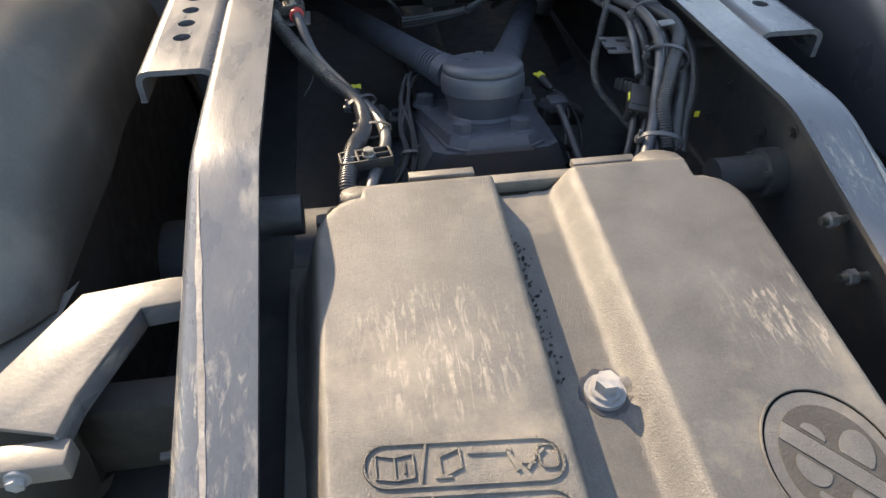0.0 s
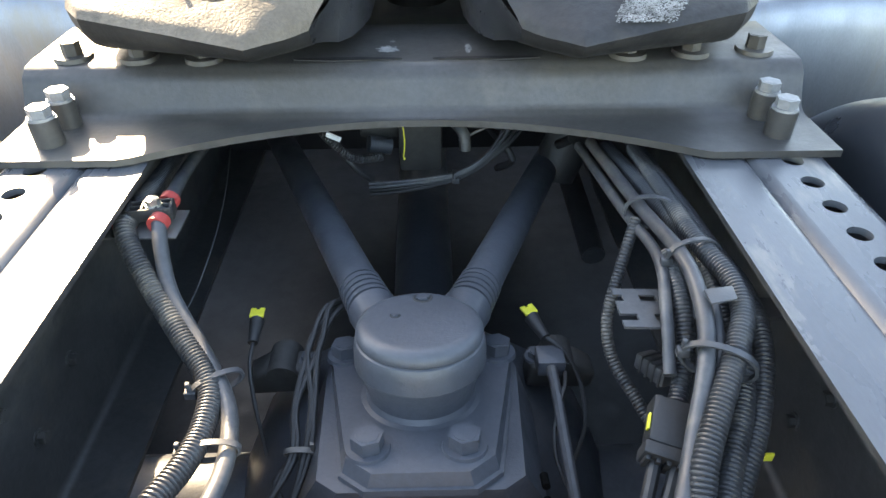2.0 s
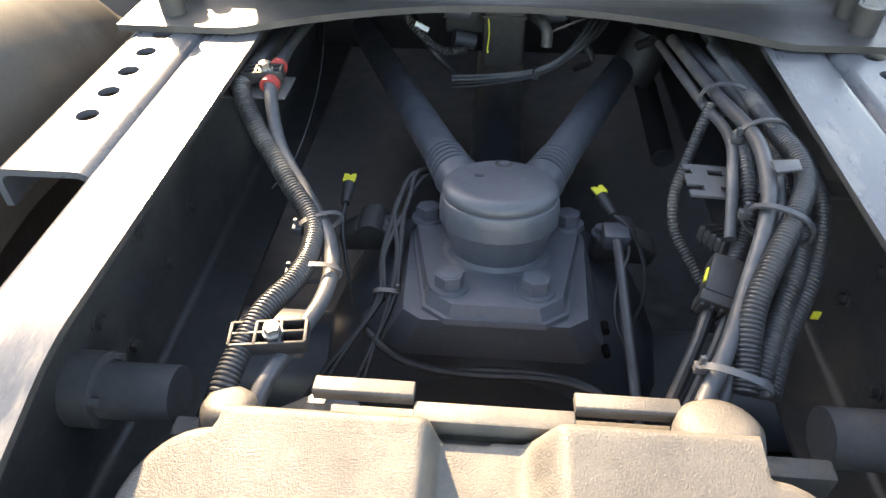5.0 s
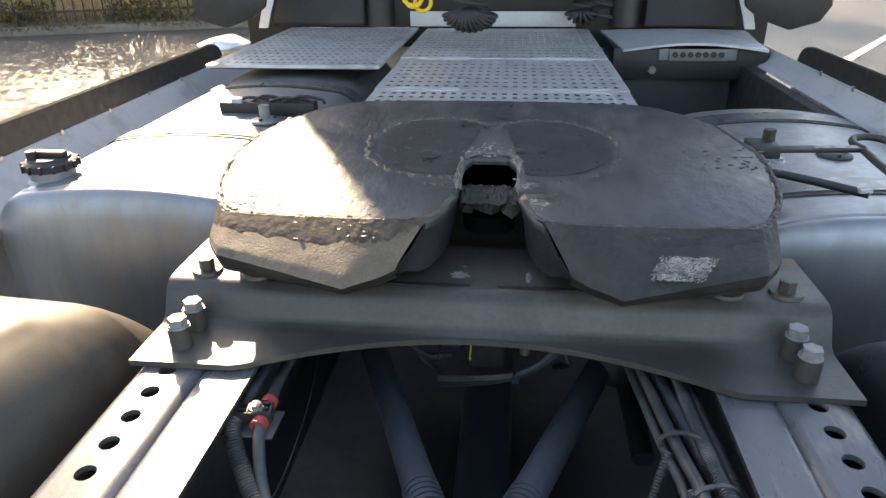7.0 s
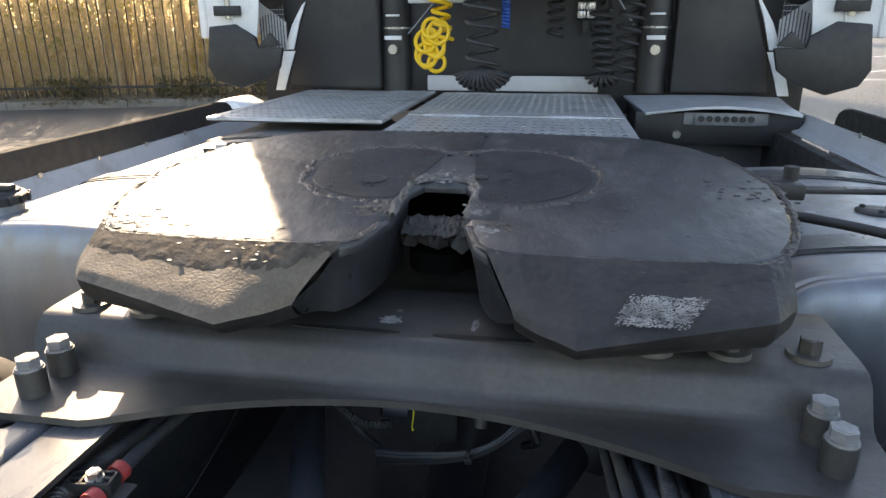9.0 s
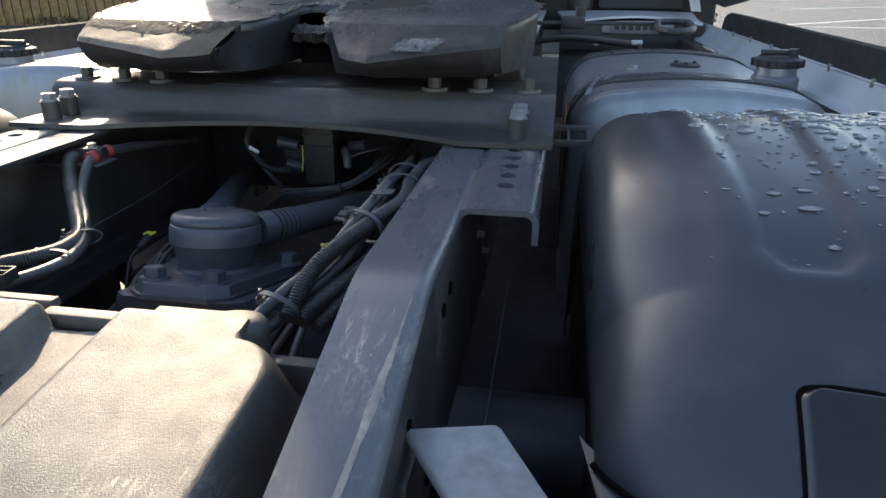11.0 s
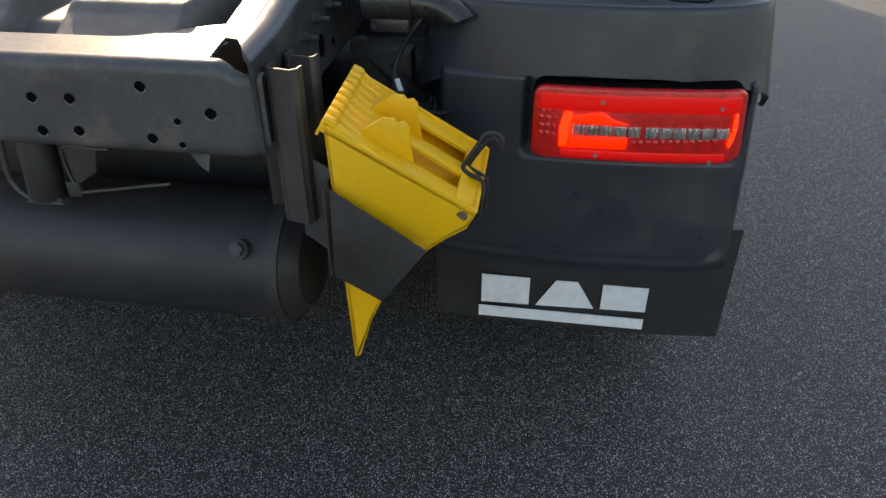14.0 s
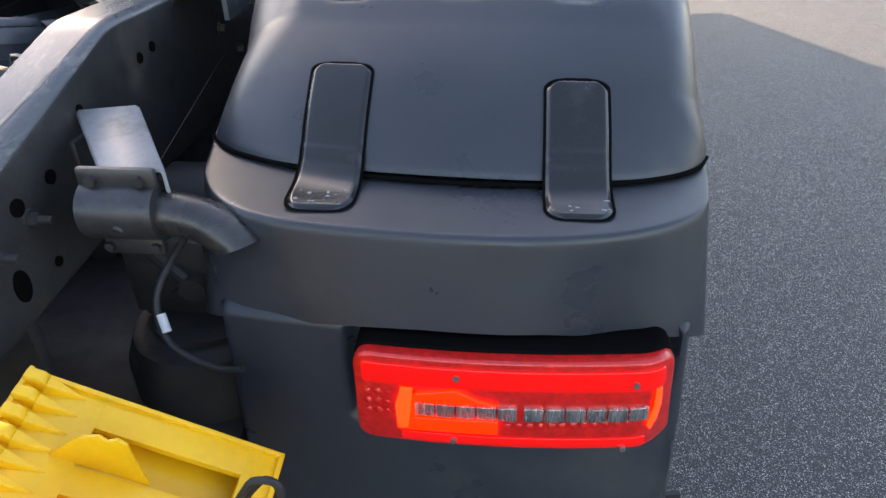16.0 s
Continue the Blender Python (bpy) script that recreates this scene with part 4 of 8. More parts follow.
def crust(path, width, height, seed, drop=0.0):
    """An uneven crust of pushed-out grease along an edge of the top plate."""
    pts = resample([Vector(p) for p in smooth_path(path, 8)], 0.006)

    def f(u, v):
        k = u * (len(pts) - 1)
        i = min(int(k), len(pts) - 2)
        p = pts[i].lerp(pts[i + 1], k - i)
        d = (pts[i + 1] - pts[i]).normalized()
        nrm = Vector((-d.y, d.x, 0))
        q = (v - 0.5) * 2
        w = width * (0.9 + 0.7 * noise.noise((p.x * 31.3, p.y * 31.3, seed + q)) + 0.6 * noise.noise((p.x * 97.7, p.y * 97.7, seed + q)))
        hh = height * (1 - q * q) * max(0.05, 0.55 + 0.6 * noise.noise((p.x * 57.1, p.y * 57.1, seed + 1.3 * q)) + 0.5 * noise.noise((p.x * 151.0, p.y * 151.0, seed + 2 * q))) - 0.001
        return p + nrm * q * w + Vector((0, 0, hh - drop * max(0, q)))
    return sheet(f, len(pts) * 3, 10)


for s in (-1, 1):
    part("grease_crust", crust([(s * 0.405, 2.268, FZ), (s * 0.37, 2.236, FZ), (s * 0.25, 2.231, FZ), (s * 0.12, 2.232, FZ), (s * 0.086, 2.242, FZ), (s * 0.07, 2.262, FZ), (s * 0.056, 2.31, FZ)], 0.005, 0.002, 2 + s), GREASE_DK, fw, "crust of dried grease along the edge")
    part("grease_crust", crust([(s * 0.405, 2.268, FZ), (s * 0.432, 2.33, FZ), (s * 0.451, 2.43, FZ), (s * 0.452, 2.52, FZ), (s * 0.412, 2.655, FZ)], 0.006, 0.003, 5 + s), FWCAST, fw, "crust of dried grease along the edge")
    part("grease_crust", crust([(s * 0.05, 2.34, FZ), (s * 0.051, 2.43, FZ), (s * 0.044, 2.48, FZ), (s * 0.01, 2.498, FZ)], 0.008, 0.006, 8 + s), CRUMB, fw, "crust of dried grease along the slot")

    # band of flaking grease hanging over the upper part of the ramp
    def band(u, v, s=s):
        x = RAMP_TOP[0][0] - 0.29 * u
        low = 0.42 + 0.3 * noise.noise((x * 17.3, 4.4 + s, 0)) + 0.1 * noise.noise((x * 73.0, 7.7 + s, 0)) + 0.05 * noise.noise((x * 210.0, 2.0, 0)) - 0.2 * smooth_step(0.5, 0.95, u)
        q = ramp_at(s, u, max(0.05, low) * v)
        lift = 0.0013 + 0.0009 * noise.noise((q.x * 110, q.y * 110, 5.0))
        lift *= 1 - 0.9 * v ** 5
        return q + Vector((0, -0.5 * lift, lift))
    # shade put into the colour of the right band; the left keeps brown
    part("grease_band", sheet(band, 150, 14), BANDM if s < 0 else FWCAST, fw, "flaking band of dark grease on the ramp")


def grease_lumps(spots, seed):
    r = random.Random(seed)
    bms = []
    for x, y, k, spread, size in spots:
        for i in range(k):
            c = Vector((x + r.gauss(0, spread), y + r.gauss(0, spread), FZ))
            b = bmesh.new()
            bmesh.ops.create_icosphere(b, subdivisions=1, radius=size * r.uniform(0.4, 1.3))
            for v in b.verts:
                v.co = Vector((v.co.x * r.uniform(0.8, 2.2), v.co.y * 1.1, v.co.z * 0.55)) + c
            bms.append(b)
    return merge(*bms)


part("grease_spatter", grease_lumps([(-0.056, 2.51, 34, 0.012, 0.0035), (0.056, 2.5, 30, 0.01, 0.0035), (-0.085, 2.36, 26, 0.011, 0.0035), (0.095, 2.31, 26, 0.011, 0.003), (0.3, 2.5, 40, 0.06, 0.0016),
                                   (0.42, 2.48, 26, 0.025, 0.003), (-0.37, 2.275, 40, 0.018, 0.003), (-0.2, 2.225, 22, 0.03, 0.0025), (0.2, 2.33, 26, 0.07, 0.0016)], 5), GREASE_DK, fw)["kind"] = "stuff"
part("flaked_grease", grease_lumps([(-0.062, 2.47, 40, 0.009, 0.0022), (-0.05, 2.51, 40, 0.01, 0.0022), (0.0, 2.515, 36, 0.016, 0.002), (0.046, 2.505, 40, 0.008, 0.0022), (0.056, 2.45, 30, 0.008, 0.002), (0.062, 2.37, 26, 0.008, 0.0022), (0.075, 2.3, 24, 0.009, 0.0025), (-0.07, 2.42, 24, 0.008, 0.002)], 9), FLAKE, fw, "pale dried grease flakes")["kind"] = "stuff"
# the coupling rests tilted: its rear edge hangs lower than its front
for ob in fw.children:
    if ob.name.split(".")[0] in ("rear_ramp", "ramp_skirt", "grease_band", "bare_patch"):
        continue
    for v in ob.data.vertices:
        k = smooth_step(1.125, 1.165, v.co.z)
        y = 2.4 + (v.co.y - 2.4) * (1.0 if v.co.y > 2.4 else 0.93)
        v.co.z += k * (0.09 * (y - 2.4) - 0.005)
        v.co.y += k * (y - v.co.y)
# release handle: a flat bar with a worn label and a long wire loop for a grip, and a second short rod
hd = part("release_handle", prism([(0.4, 2.68), (0.49, 2.683), (0.72, 2.702), (0.73, 2.716), (0.715, 2.727), (0.49, 2.71), (0.4, 2.71)], 1.144, 1.152, "z", 0.0015), RUBBER, fw, "flat black steel release handle with a wire loop")
part("handle_label", prism([(0.626, 2.7), (0.712, 2.706), (0.712, 2.722), (0.626, 2.716)], 1.1525, 1.1532, "z"), SCUFF, hd, "worn white label strip")
part("handle_block", box((0.5, 2.672, 1.136), (0.555, 2.735, 1.162), 0.004), RUBBER, hd)
part("handle_pin", rod((0.545, 2.725, 1.16), (0.545, 2.725, 1.182), 0.012, n=16, w=0.002), RUBBER, hd)
loop = [(0.722, 2.712), (0.722, 2.755), (0.74, 2.792), (0.775, 2.803), (0.798, 2.77), (0.79, 2.66), (0.772, 2.55), (0.748, 2.49), (0.718, 2.476), (0.704, 2.51), (0.708, 2.6), (0.72, 2.7)]
part("handle_loop", tube([(x, y, 1.148) for x, y in loop], 0.0075, 10), RUBBER, hd)
part("latch_rod", tube([(0.4, 2.69, 1.1), (0.5, 2.665, 1.116), (0.58, 2.615, 1.118), (0.67, 2.55, 1.114)], 0.008, 12), RUBBER, fw, "short black latch rod")
part("rod_tag", box((0.652, 2.545, 1.116), (0.674, 2.565, 1.124), 0.002), GRID, fw, "pale end tag")

# worn white type plate on one entry ramp
tag_r = random.Random(3)
bm = bmesh.new()
for i in range(3200):
    a, b = tag_r.random(), tag_r.random()
    edge = min(a, 1 - a) * 5 + min(b, 1 - b) * 2.2
    row = (b * 5) % 1
    if tag_r.random() > 0.1 + 0.55 * edge or (0.4 < row < 0.62 and tag_r.random() < 0.7):
        continue
    u0, v0 = 0.475 - 0.155 * a + 0.05 * b, 0.49 + 0.34 * b + 0.13 * a
    size, turn = tag_r.uniform(0.0003, 0.0009), tag_r.uniform(-0.5, 0.5)
    q = []
    for k in range(5):
        t = 2 * math.pi * k / 5 + turn
        r = size * tag_r.uniform(0.6, 1.3)
        p = ramp_at(1, u0 - 3.2 * r * math.cos(t) * 1.3, v0 - 9.0 * r * math.sin(t) * 0.9)
        q.append(bm.verts.new(p + Vector((0, -0.001, 0.0018 + 0.000001 * i))))
    bm.faces.new(q)
part("worn_plate", bm, SCUFF, fw, "scraped pale type plate", smooth=False)["kind"] = "stuff"

# ---- moulded cover between the rails ----
cover = thing("moulded_cover", "dusty scratched grey-brown plastic cover with two raised lobes", "cover")


def cover_line(y):
    """Height of the lobes along the cover."""
    if y > 1.2:
        return 0.872 + (y - 1.2) * (0.918 - 0.872) / (1.6 - 1.2)
    # level top, then a steep fall at the rear end
    return 0.872 - (1.2 - y) * 0.1 - 0.5 * max(0.0, 1.115 - y) * smooth_step(1.115, 1.085, y)


def cover_z(x, y):
    top = cover_line(y)
    left = 1 - smooth_step(-0.052, -0.038, x)
    right = smooth_step(0.022, 0.056, x)
    low = top - 0.034
    z = low + (top - low) * max(left, right)
    # one soft shoulder runs round the outer edge, with wide corners at the front
    rx = 0.085 if x < 0 else 0.095
    dx = max(0.0, rx - 0.296 - x, x - 0.293 + rx)
    dy = max(0.0, y - 1.622 + 0.105) * rx / 0.105
    inset = rx - math.hypot(dx, dy)
    z -= 0.09 * (1 - smooth_step(0.0, 0.034 if x < 0 else 0.05, inset)) if dx > 0 else 0.06 * (1 - smooth_step(0.0, 0.016, inset))
    z -= 0.07 * smooth_step(0.0, -0.02, inset)
    z -= 0.06 * (1 - smooth_step(0.985, 1.02, y))
    return z


def cover_f(u, v):
    x, y = -0.3 + 0.596 * u, 0.985 + 0.637 * v
    return Vector((x, y, cover_z(x, y)))


part("shell", sheet(cover_f, 150, 120, 0.004), COVER, cover, angle=1.2)
part("flange", box((-0.312, 0.99, 0.72), (0.3, 1.6, 0.8), 0.004), COVER, cover)
part("front_wall", box((-0.27, 1.605, 0.74), (0.275, 1.625, 0.865), 0.004), COVER, cover)
for x0, x1, y in ((-0.149, -0.065, 1.644), (0.066, 0.15, 1.643)):
    part("clip_tab", prism([(y - 0.012, 0.89), (y - 0.011, 0.8985), (y - 0.009, 0.9005), (y + 0.005, 0.8995), (y + 0.007, 0.896), (y + 0.007, 0.888)], x0, x1, "x", 0.001), COVER, cover)
part("clip_bar", box((-0.064, 1.614, 0.878), (0.066, 1.633, 0.896), 0.002), COVER, cover)
part("front_lip", box((-0.16, 1.618, 0.862), (0.16, 1.64, 0.874), 0.002), COVER, cover)
for x, r in ((-0.216, 0.024), (0.175, 0.034)):
    part("cable_boot", lathe([(r, -0.04), (r * 1.05, 0.0), (r * 0.95, 0.012), (r * 0.75, 0.018), (r * 0.5, 0.02)], (x, 1.616 if x < 0 else 1.618, 0.88 if x < 0 else 0.893), (0, 0.3, 1), 28), COVER, cover)


def relief(name, poly_list, mat=COVER, h=0.0022, label=""):
    """Raised lines on the cover, each a polygon with its line width."""
    bm = bmesh.new()
    if "symbol" in name or "pictogram" in name:
        poly_list = [([(x, y - 0.085 * (x + 0.147)) for x, y in q], w, c) for q, w, c in poly_list]
    for poly, w, closed in poly_list:
        n = len(poly)
        segs = range(n if closed else n - 1)
        for i in segs:
            a, b = Vector(poly[i]), Vector(poly[(i + 1) % n])
            d = (b - a)
            if d.length < 1e-5:
                continue
            d.normalize()
            q = Vector((-d.y, d.x)) * w / 2
            a2, b2 = a - d * w * 0.3, b + d * w * 0.3
            lo, hi = [], []
            for p in (a2 - q, b2 - q, b2 + q, a2 + q):
                z = cover_z(p.x, p.y)
                lo.append(bm.verts.new((p.x, p.y, z - 0.001)))
            for p in (a2 - q * 0.6, b2 - q * 0.6, b2 + q * 0.6, a2 + q * 0.6):
                z = cover_z(p.x, p.y)
                hi.append(bm.verts.new((p.x, p.y, z + h)))
            bm.faces.new(hi)
            for k in range(4):
                bm.faces.new((lo[k], lo[(k + 1) % 4], hi[(k + 1) % 4], hi[k]))
    return part(name, bm, mat, cover, label, smooth=False)


EC = (0.17, 1.2)
circle = lambda r, n=56, cx=EC[0], cy=EC[1], sx=1.0: [(cx + r * sx * math.cos(2 * math.pi * i / n), cy + r * math.sin(2 * math.pi * i / n)) for i in range(n)]


def flat_on_cover(name, polys, h, mat, label=""):
    bm = bmesh.new()
    for poly in polys:
        lo = [bm.verts.new((x, y, cover_z(x, y) - 0.001)) for x, y in poly]
        hi = [bm.verts.new((x, y, cover_z(x, y) + h)) for x, y in poly]
        bm.faces.new(hi)
        for i in range(len(poly)):
            j = (i + 1) % len(poly)
            bm.faces.new((lo[i], lo[j], hi[j], hi[i]))
    return part(name, bm, mat, cover, label, smooth=False)


EMB = material("emblem_recess", (0.045, 0.042, 0.038), 0.7, 0.0, 0.2, 20, 0.3, 400, spec=0.3)
ca, sa = math.cos(radians(-42)), math.sin(radians(-42))


def turned(pts):
    return [(EC[0] + x * ca - y * sa, EC[1] + (x * sa + y * ca) * 1.22) for x, y in pts]


def half_disc(r, cut_y, sd, n=24):
    """Part of a disc on one side of the emblem's bar."""
    a0 = math.asin(cut_y / r)
    return [(r * math.cos(a0 + (math.pi - 2 * a0) * i / n), sd * r * math.sin(a0 + (math.pi - 2 * a0) * i / n)) for i in range(n + 1)]


def island(cx, cy, rx, ry, flat, n=20):
    """A rounded shape cut straight on the side towards the bar."""
    pts = [(cx + rx * math.cos(2 * math.pi * i / n), cy + ry * math.sin(2 * math.pi * i / n)) for i in range(n)]
    return [(x, max(flat, y) if flat > 0 else min(flat, y)) for x, y in pts]


def ring_on_cover(name, r0, r1, h, mat=COVER, n=64):
    """A raised round line on the cover as one closed band."""
    bm = bmesh.new()
    rows = []
    for i in range(n):
        a = 2 * math.pi * i / n
        row = []
        for rr, dz in ((r0 - 0.0006, -0.001), (r0, h), (r1, h), (r1 + 0.0006, -0.001)):
            x, y = EC[0] + rr * math.cos(a), EC[1] + rr * 1.22 * math.sin(a)
            row.append(bm.verts.new((x, y, cover_z(x, y) + dz)))
        rows.append(row)
    for i in range(n):
        a, b = rows[i], rows[(i + 1) % n]
        for k in range(3):
            bm.faces.new((a[k], a[k + 1], b[k + 1], b[k]))
    return part(name, bm, mat, cover, smooth=False)


ring_on_cover("emblem_ring", 0.0592, 0.0606, 0.0014)
# dark ring paints the shaded side of the raised ring beside it
ring_on_cover("emblem_groove", 0.0572, 0.0586, 0.0004, GROOVE)
flat_on_cover("emblem_shape", [turned(half_disc(0.046, 0.0088, 1)), turned(half_disc(0.046, 0.0088, -1)[::-1])], 0.0006, EMB, "round moulded emblem of plain dark shapes")
islands = [island(0.013, 0.02, 0.014, 0.018, 0.0115), island(-0.021, 0.013, 0.01, 0.007, 0.0115), island(-0.016, -0.016, 0.014, 0.013, -0.0115), island(0.001, -0.033, 0.011, 0.006, -0.03), island(0.022, -0.019, 0.009, 0.01, -0.0115)]
for shape in islands:
    flat_on_cover("emblem_island", [turned(shape)], 0.0016, COVER)
flat_on_cover("emblem_bar", [turned([(-0.045, -0.0078), (0.045, -0.0078), (0.045, 0.0078), (-0.045, 0.0078)])], 0.0013, COVER)
# moulded pictogram plates on the other lobe
for yc in (1.246, 1.2):
    f = rounded(-0.232, yc - 0.019, -0.062, yc + 0.019, 0.0185)
    relief("pictogram_frame", [(f, 0.003, True), ([(-0.186, yc - 0.018), (-0.178, yc + 0.018)], 0.003, False)], h=0.002)
    relief("book_symbol", [([(-0.222, yc - 0.011), (-0.222, yc + 0.01), (-0.206, yc + 0.007), (-0.19, yc + 0.01), (-0.19, yc - 0.011), (-0.206, yc - 0.013)], 0.0018, True), ([(-0.206, yc - 0.012), (-0.206, yc + 0.007)], 0.0016, False), ([(-0.198, yc - 0.006), (-0.198, yc + 0.003)], 0.0024, False)], h=0.0018)
yc = 1.246
relief("beam_symbol", [([(-0.168, yc - 0.012), (-0.15, yc - 0.004), (-0.15, yc + 0.013), (-0.168, yc + 0.006)], 0.003, True), ([(-0.172, yc - 0.012), (-0.16, yc - 0.012)], 0.003, False)], h=0.0018)
relief("drill_symbol", [([(-0.142, yc + 0.008), (-0.126, yc + 0.008)], 0.003, False), ([(-0.126, yc + 0.009), (-0.108, yc + 0.009)], 0.0075, False), ([(-0.109, yc + 0.008), (-0.103, yc - 0.008)], 0.005, False)], h=0.002)
relief("glove_symbol", [([(-0.094, yc - 0.008), (-0.086, yc + 0.002), (-0.078, yc + 0.008)], 0.004, False), ([(-0.098, yc - 0.003), (-0.088, yc - 0.004)], 0.0024, False), (rounded(-0.083, yc - 0.008, -0.067, yc + 0.012, 0.005, 4), 0.0024, True)], h=0.002)
yc = 1.2
relief("clamp_symbol", [(circle(0.009, 20, -0.155, yc), 0.003, True), ([(-0.14, yc - 0.006), (-0.13, yc + 0.006), (-0.12, yc + 0.002), (-0.11, yc + 0.008), (-0.1, yc - 0.004)], 0.0034, False), (circle(0.011, 22, -0.078, yc), 0.0028, True), ([(-0.086, yc), (-0.07, yc)], 0.0024, False)], h=0.002)
def flat_ring_stain(cx, cy, n=40):
    """A thin ragged ring lying on the cover."""
    bm = bmesh.new()
    rows = []
    for i in range(n):
        a = 2 * math.pi * i / n
        out = 0.026 + 0.004 * noise.noise((math.cos(a) * 4, math.sin(a) * 4, 1.0))
        rows.append([bm.verts.new((cx + rr * math.cos(a), cy + rr * math.sin(a), cover_z(cx + rr * math.cos(a), cy + rr * math.sin(a)) + 0.0007)) for rr in (0.018, out)])
    for i in range(n):
        p, q = rows[i], rows[(i + 1) % n]
        bm.faces.new((p[0], p[1], q[1], q[0]))
    return bm


link("cover_bolt", merge(rod((0.006, 1.316, cover_z(0.006, 1.316) - 0.002), (0.006, 1.316, cover_z(0.006, 1.316) + 0.003), 0.021, 0.0205, 30, 0.001),
                              rod((0.006, 1.316, cover_z(0.006, 1.316) + 0.002), (0.006, 1.316, cover_z(0.006, 1.316) + 0.007), 0.0165, 0.015, 30, 0.001),
                              rod((0.006, 1.316, cover_z(0.006, 1.316) + 0.006), (0.006, 1.316, cover_z(0.006, 1.316) + 0.021), 0.0118, 0.0118, 6, 0.001)), BOLT, cover, "dull hexagon bolt on a rusty washer")
part("rust_stain", flat_ring_stain(0.006, 1.316), CLAMP, cover, "rust stain round the bolt")
cr = random.Random(21)
crumb = []
for i in range(70):
    y = 1.33 + 0.2 * cr.random()
    x = -0.036 + 0.004 * cr.gauss(0, 1)
    crumb.append(rod((x, y, cover_z(x, y) - 0.001), (x + 0.001, y, cover_z(x, y) + cr.uniform(0.001, 0.0035)), cr.uniform(0.001, 0.0026), cr.uniform(0.0005, 0.001), 7))
part("grease_crumb", merge(*crumb), GREASE_DK, cover, "dark crumbs of grease beside the groove")["kind"] = "stuff"

# ---- axle stay joint with two rods ----
joint = thing("axle_stay", "grey painted axle stay joint with two diverging thrust rods", "axle stay")
# the whole joint leans forward with the plane of its rods
JM = Matrix.Translation((0.0005, 1.914, 0.918)) @ Matrix.Rotation(radians(-12), 4, "X") @ Matrix.Scale(1.03, 4)


def leaned(bm):
    bm.transform(JM)
    return bm


def taper_block(z0, z1, p0, p1, w):
    bm = bmesh.new()
    lo = [bm.verts.new((x, y, z0)) for x, y in p0]
    hi = [bm.verts.new((x, y, z1)) for x, y in p1]
    bm.faces.new(lo[::-1])
    bm.faces.new(hi)
    for i in range(len(p0)):
        j = (i + 1) % len(p0)
        bm.faces.new((lo[i], lo[j], hi[j], hi[i]))
    return bevel(bm, w, 3)


def flange_outline(f0, r0, y0, y1, c):
    """Bolt flange in plan: narrower towards the rear, with cut corners."""
    return [(-f0 + c, y0), (f0 - c, y0), (f0 + 0.004, y0 + c), (r0, y1 - 2.2 * c), (r0 - 0.004, y1 - 0.6 * c), (r0 - 0.02, y1), (-r0 + 0.02, y1), (-r0 + 0.004, y1 - 0.6 * c), (-r0, y1 - 2.2 * c), (-f0 - 0.004, y0 + c)]


part("base_block", leaned(taper_block(-0.165, -0.104, flange_outline(0.118, 0.128, -0.098, 0.12, 0.02), flange_outline(0.09, 0.106, -0.118, 0.1, 0.016), 0.005)), AXLE, joint)
part("gasket_plate", leaned(taper_block(-0.106, -0.099, flange_outline(0.07, 0.102, -0.122, 0.098, 0.02), flange_outline(0.07, 0.102, -0.122, 0.098, 0.02), 0.002)), AXLE, joint)
part("bolt_plate", leaned(taper_block(-0.1, -0.0855, flange_outline(0.067, 0.099, -0.119, 0.095, 0.02), flange_outline(0.063, 0.096, -0.115, 0.093, 0.02), 0.004)), AXLE, joint)
part("neck", leaned(lathe([(0.066, -0.087), (0.0565, -0.084), (0.0535, -0.079), (0.055, -0.07), (0.0585, -0.058), (0.0615, -0.048), (0.063, -0.045)], (0, 0, 0), n=56)), AXLE, joint)
part("ring_collar", leaned(lathe([(0.06, -0.046), (0.0645, -0.0455), (0.0655, -0.044), (0.0655, -0.03), (0.0648, -0.022), (0.0632, -0.0175), (0.061, -0.016)], (0, 0, 0), n=56)), AXLE, joint, angle=0.5)
part("cap", leaned(lathe([(0.0608, -0.0165), (0.0622, -0.0152), (0.0628, -0.0135), (0.0626, -0.0095), (0.0612, -0.006), (0.0585, -0.003), (0.0545, -0.001), (0.049, -0.0002), (0.0, 0.0)], (0, 0, 0), n=56)), AXLE, joint, angle=0.5)
for x, y, r in ((0.003, 0.043, 0.0075), (-0.024, 0.008, 0.004)):
    pl = hex_bolt("cap_plug", (x, y, -0.0006), (0, 0, 1), r, 0.0022, AXLE, joint)
    pl.data.transform(JM)
    part("plug_seat", leaned(lathe([(r * 1.05, 0.0001), (r * 1.22, 0.0006), (r * 1.4, 0.0001)], (x, y, 0), n=20)), DARK, joint)
for x, y in ((-0.048, -0.084), (0.04, -0.084), (-0.084, 0.068), (0.084, 0.067)):
    hb_ = hex_bolt("housing_bolt", (x, y, -0.086), (0, 0, 1), 0.0155, 0.017, AXLE, joint, 0.0215)
    hb_.data.transform(JM)
for x, z in ((0.114, -0.12), (0.119, -0.15)):
    part("casting_hole", leaned(rod((x, -0.085, z), (x, -0.1, z), 0.004, n=12)), GROOVE, joint)
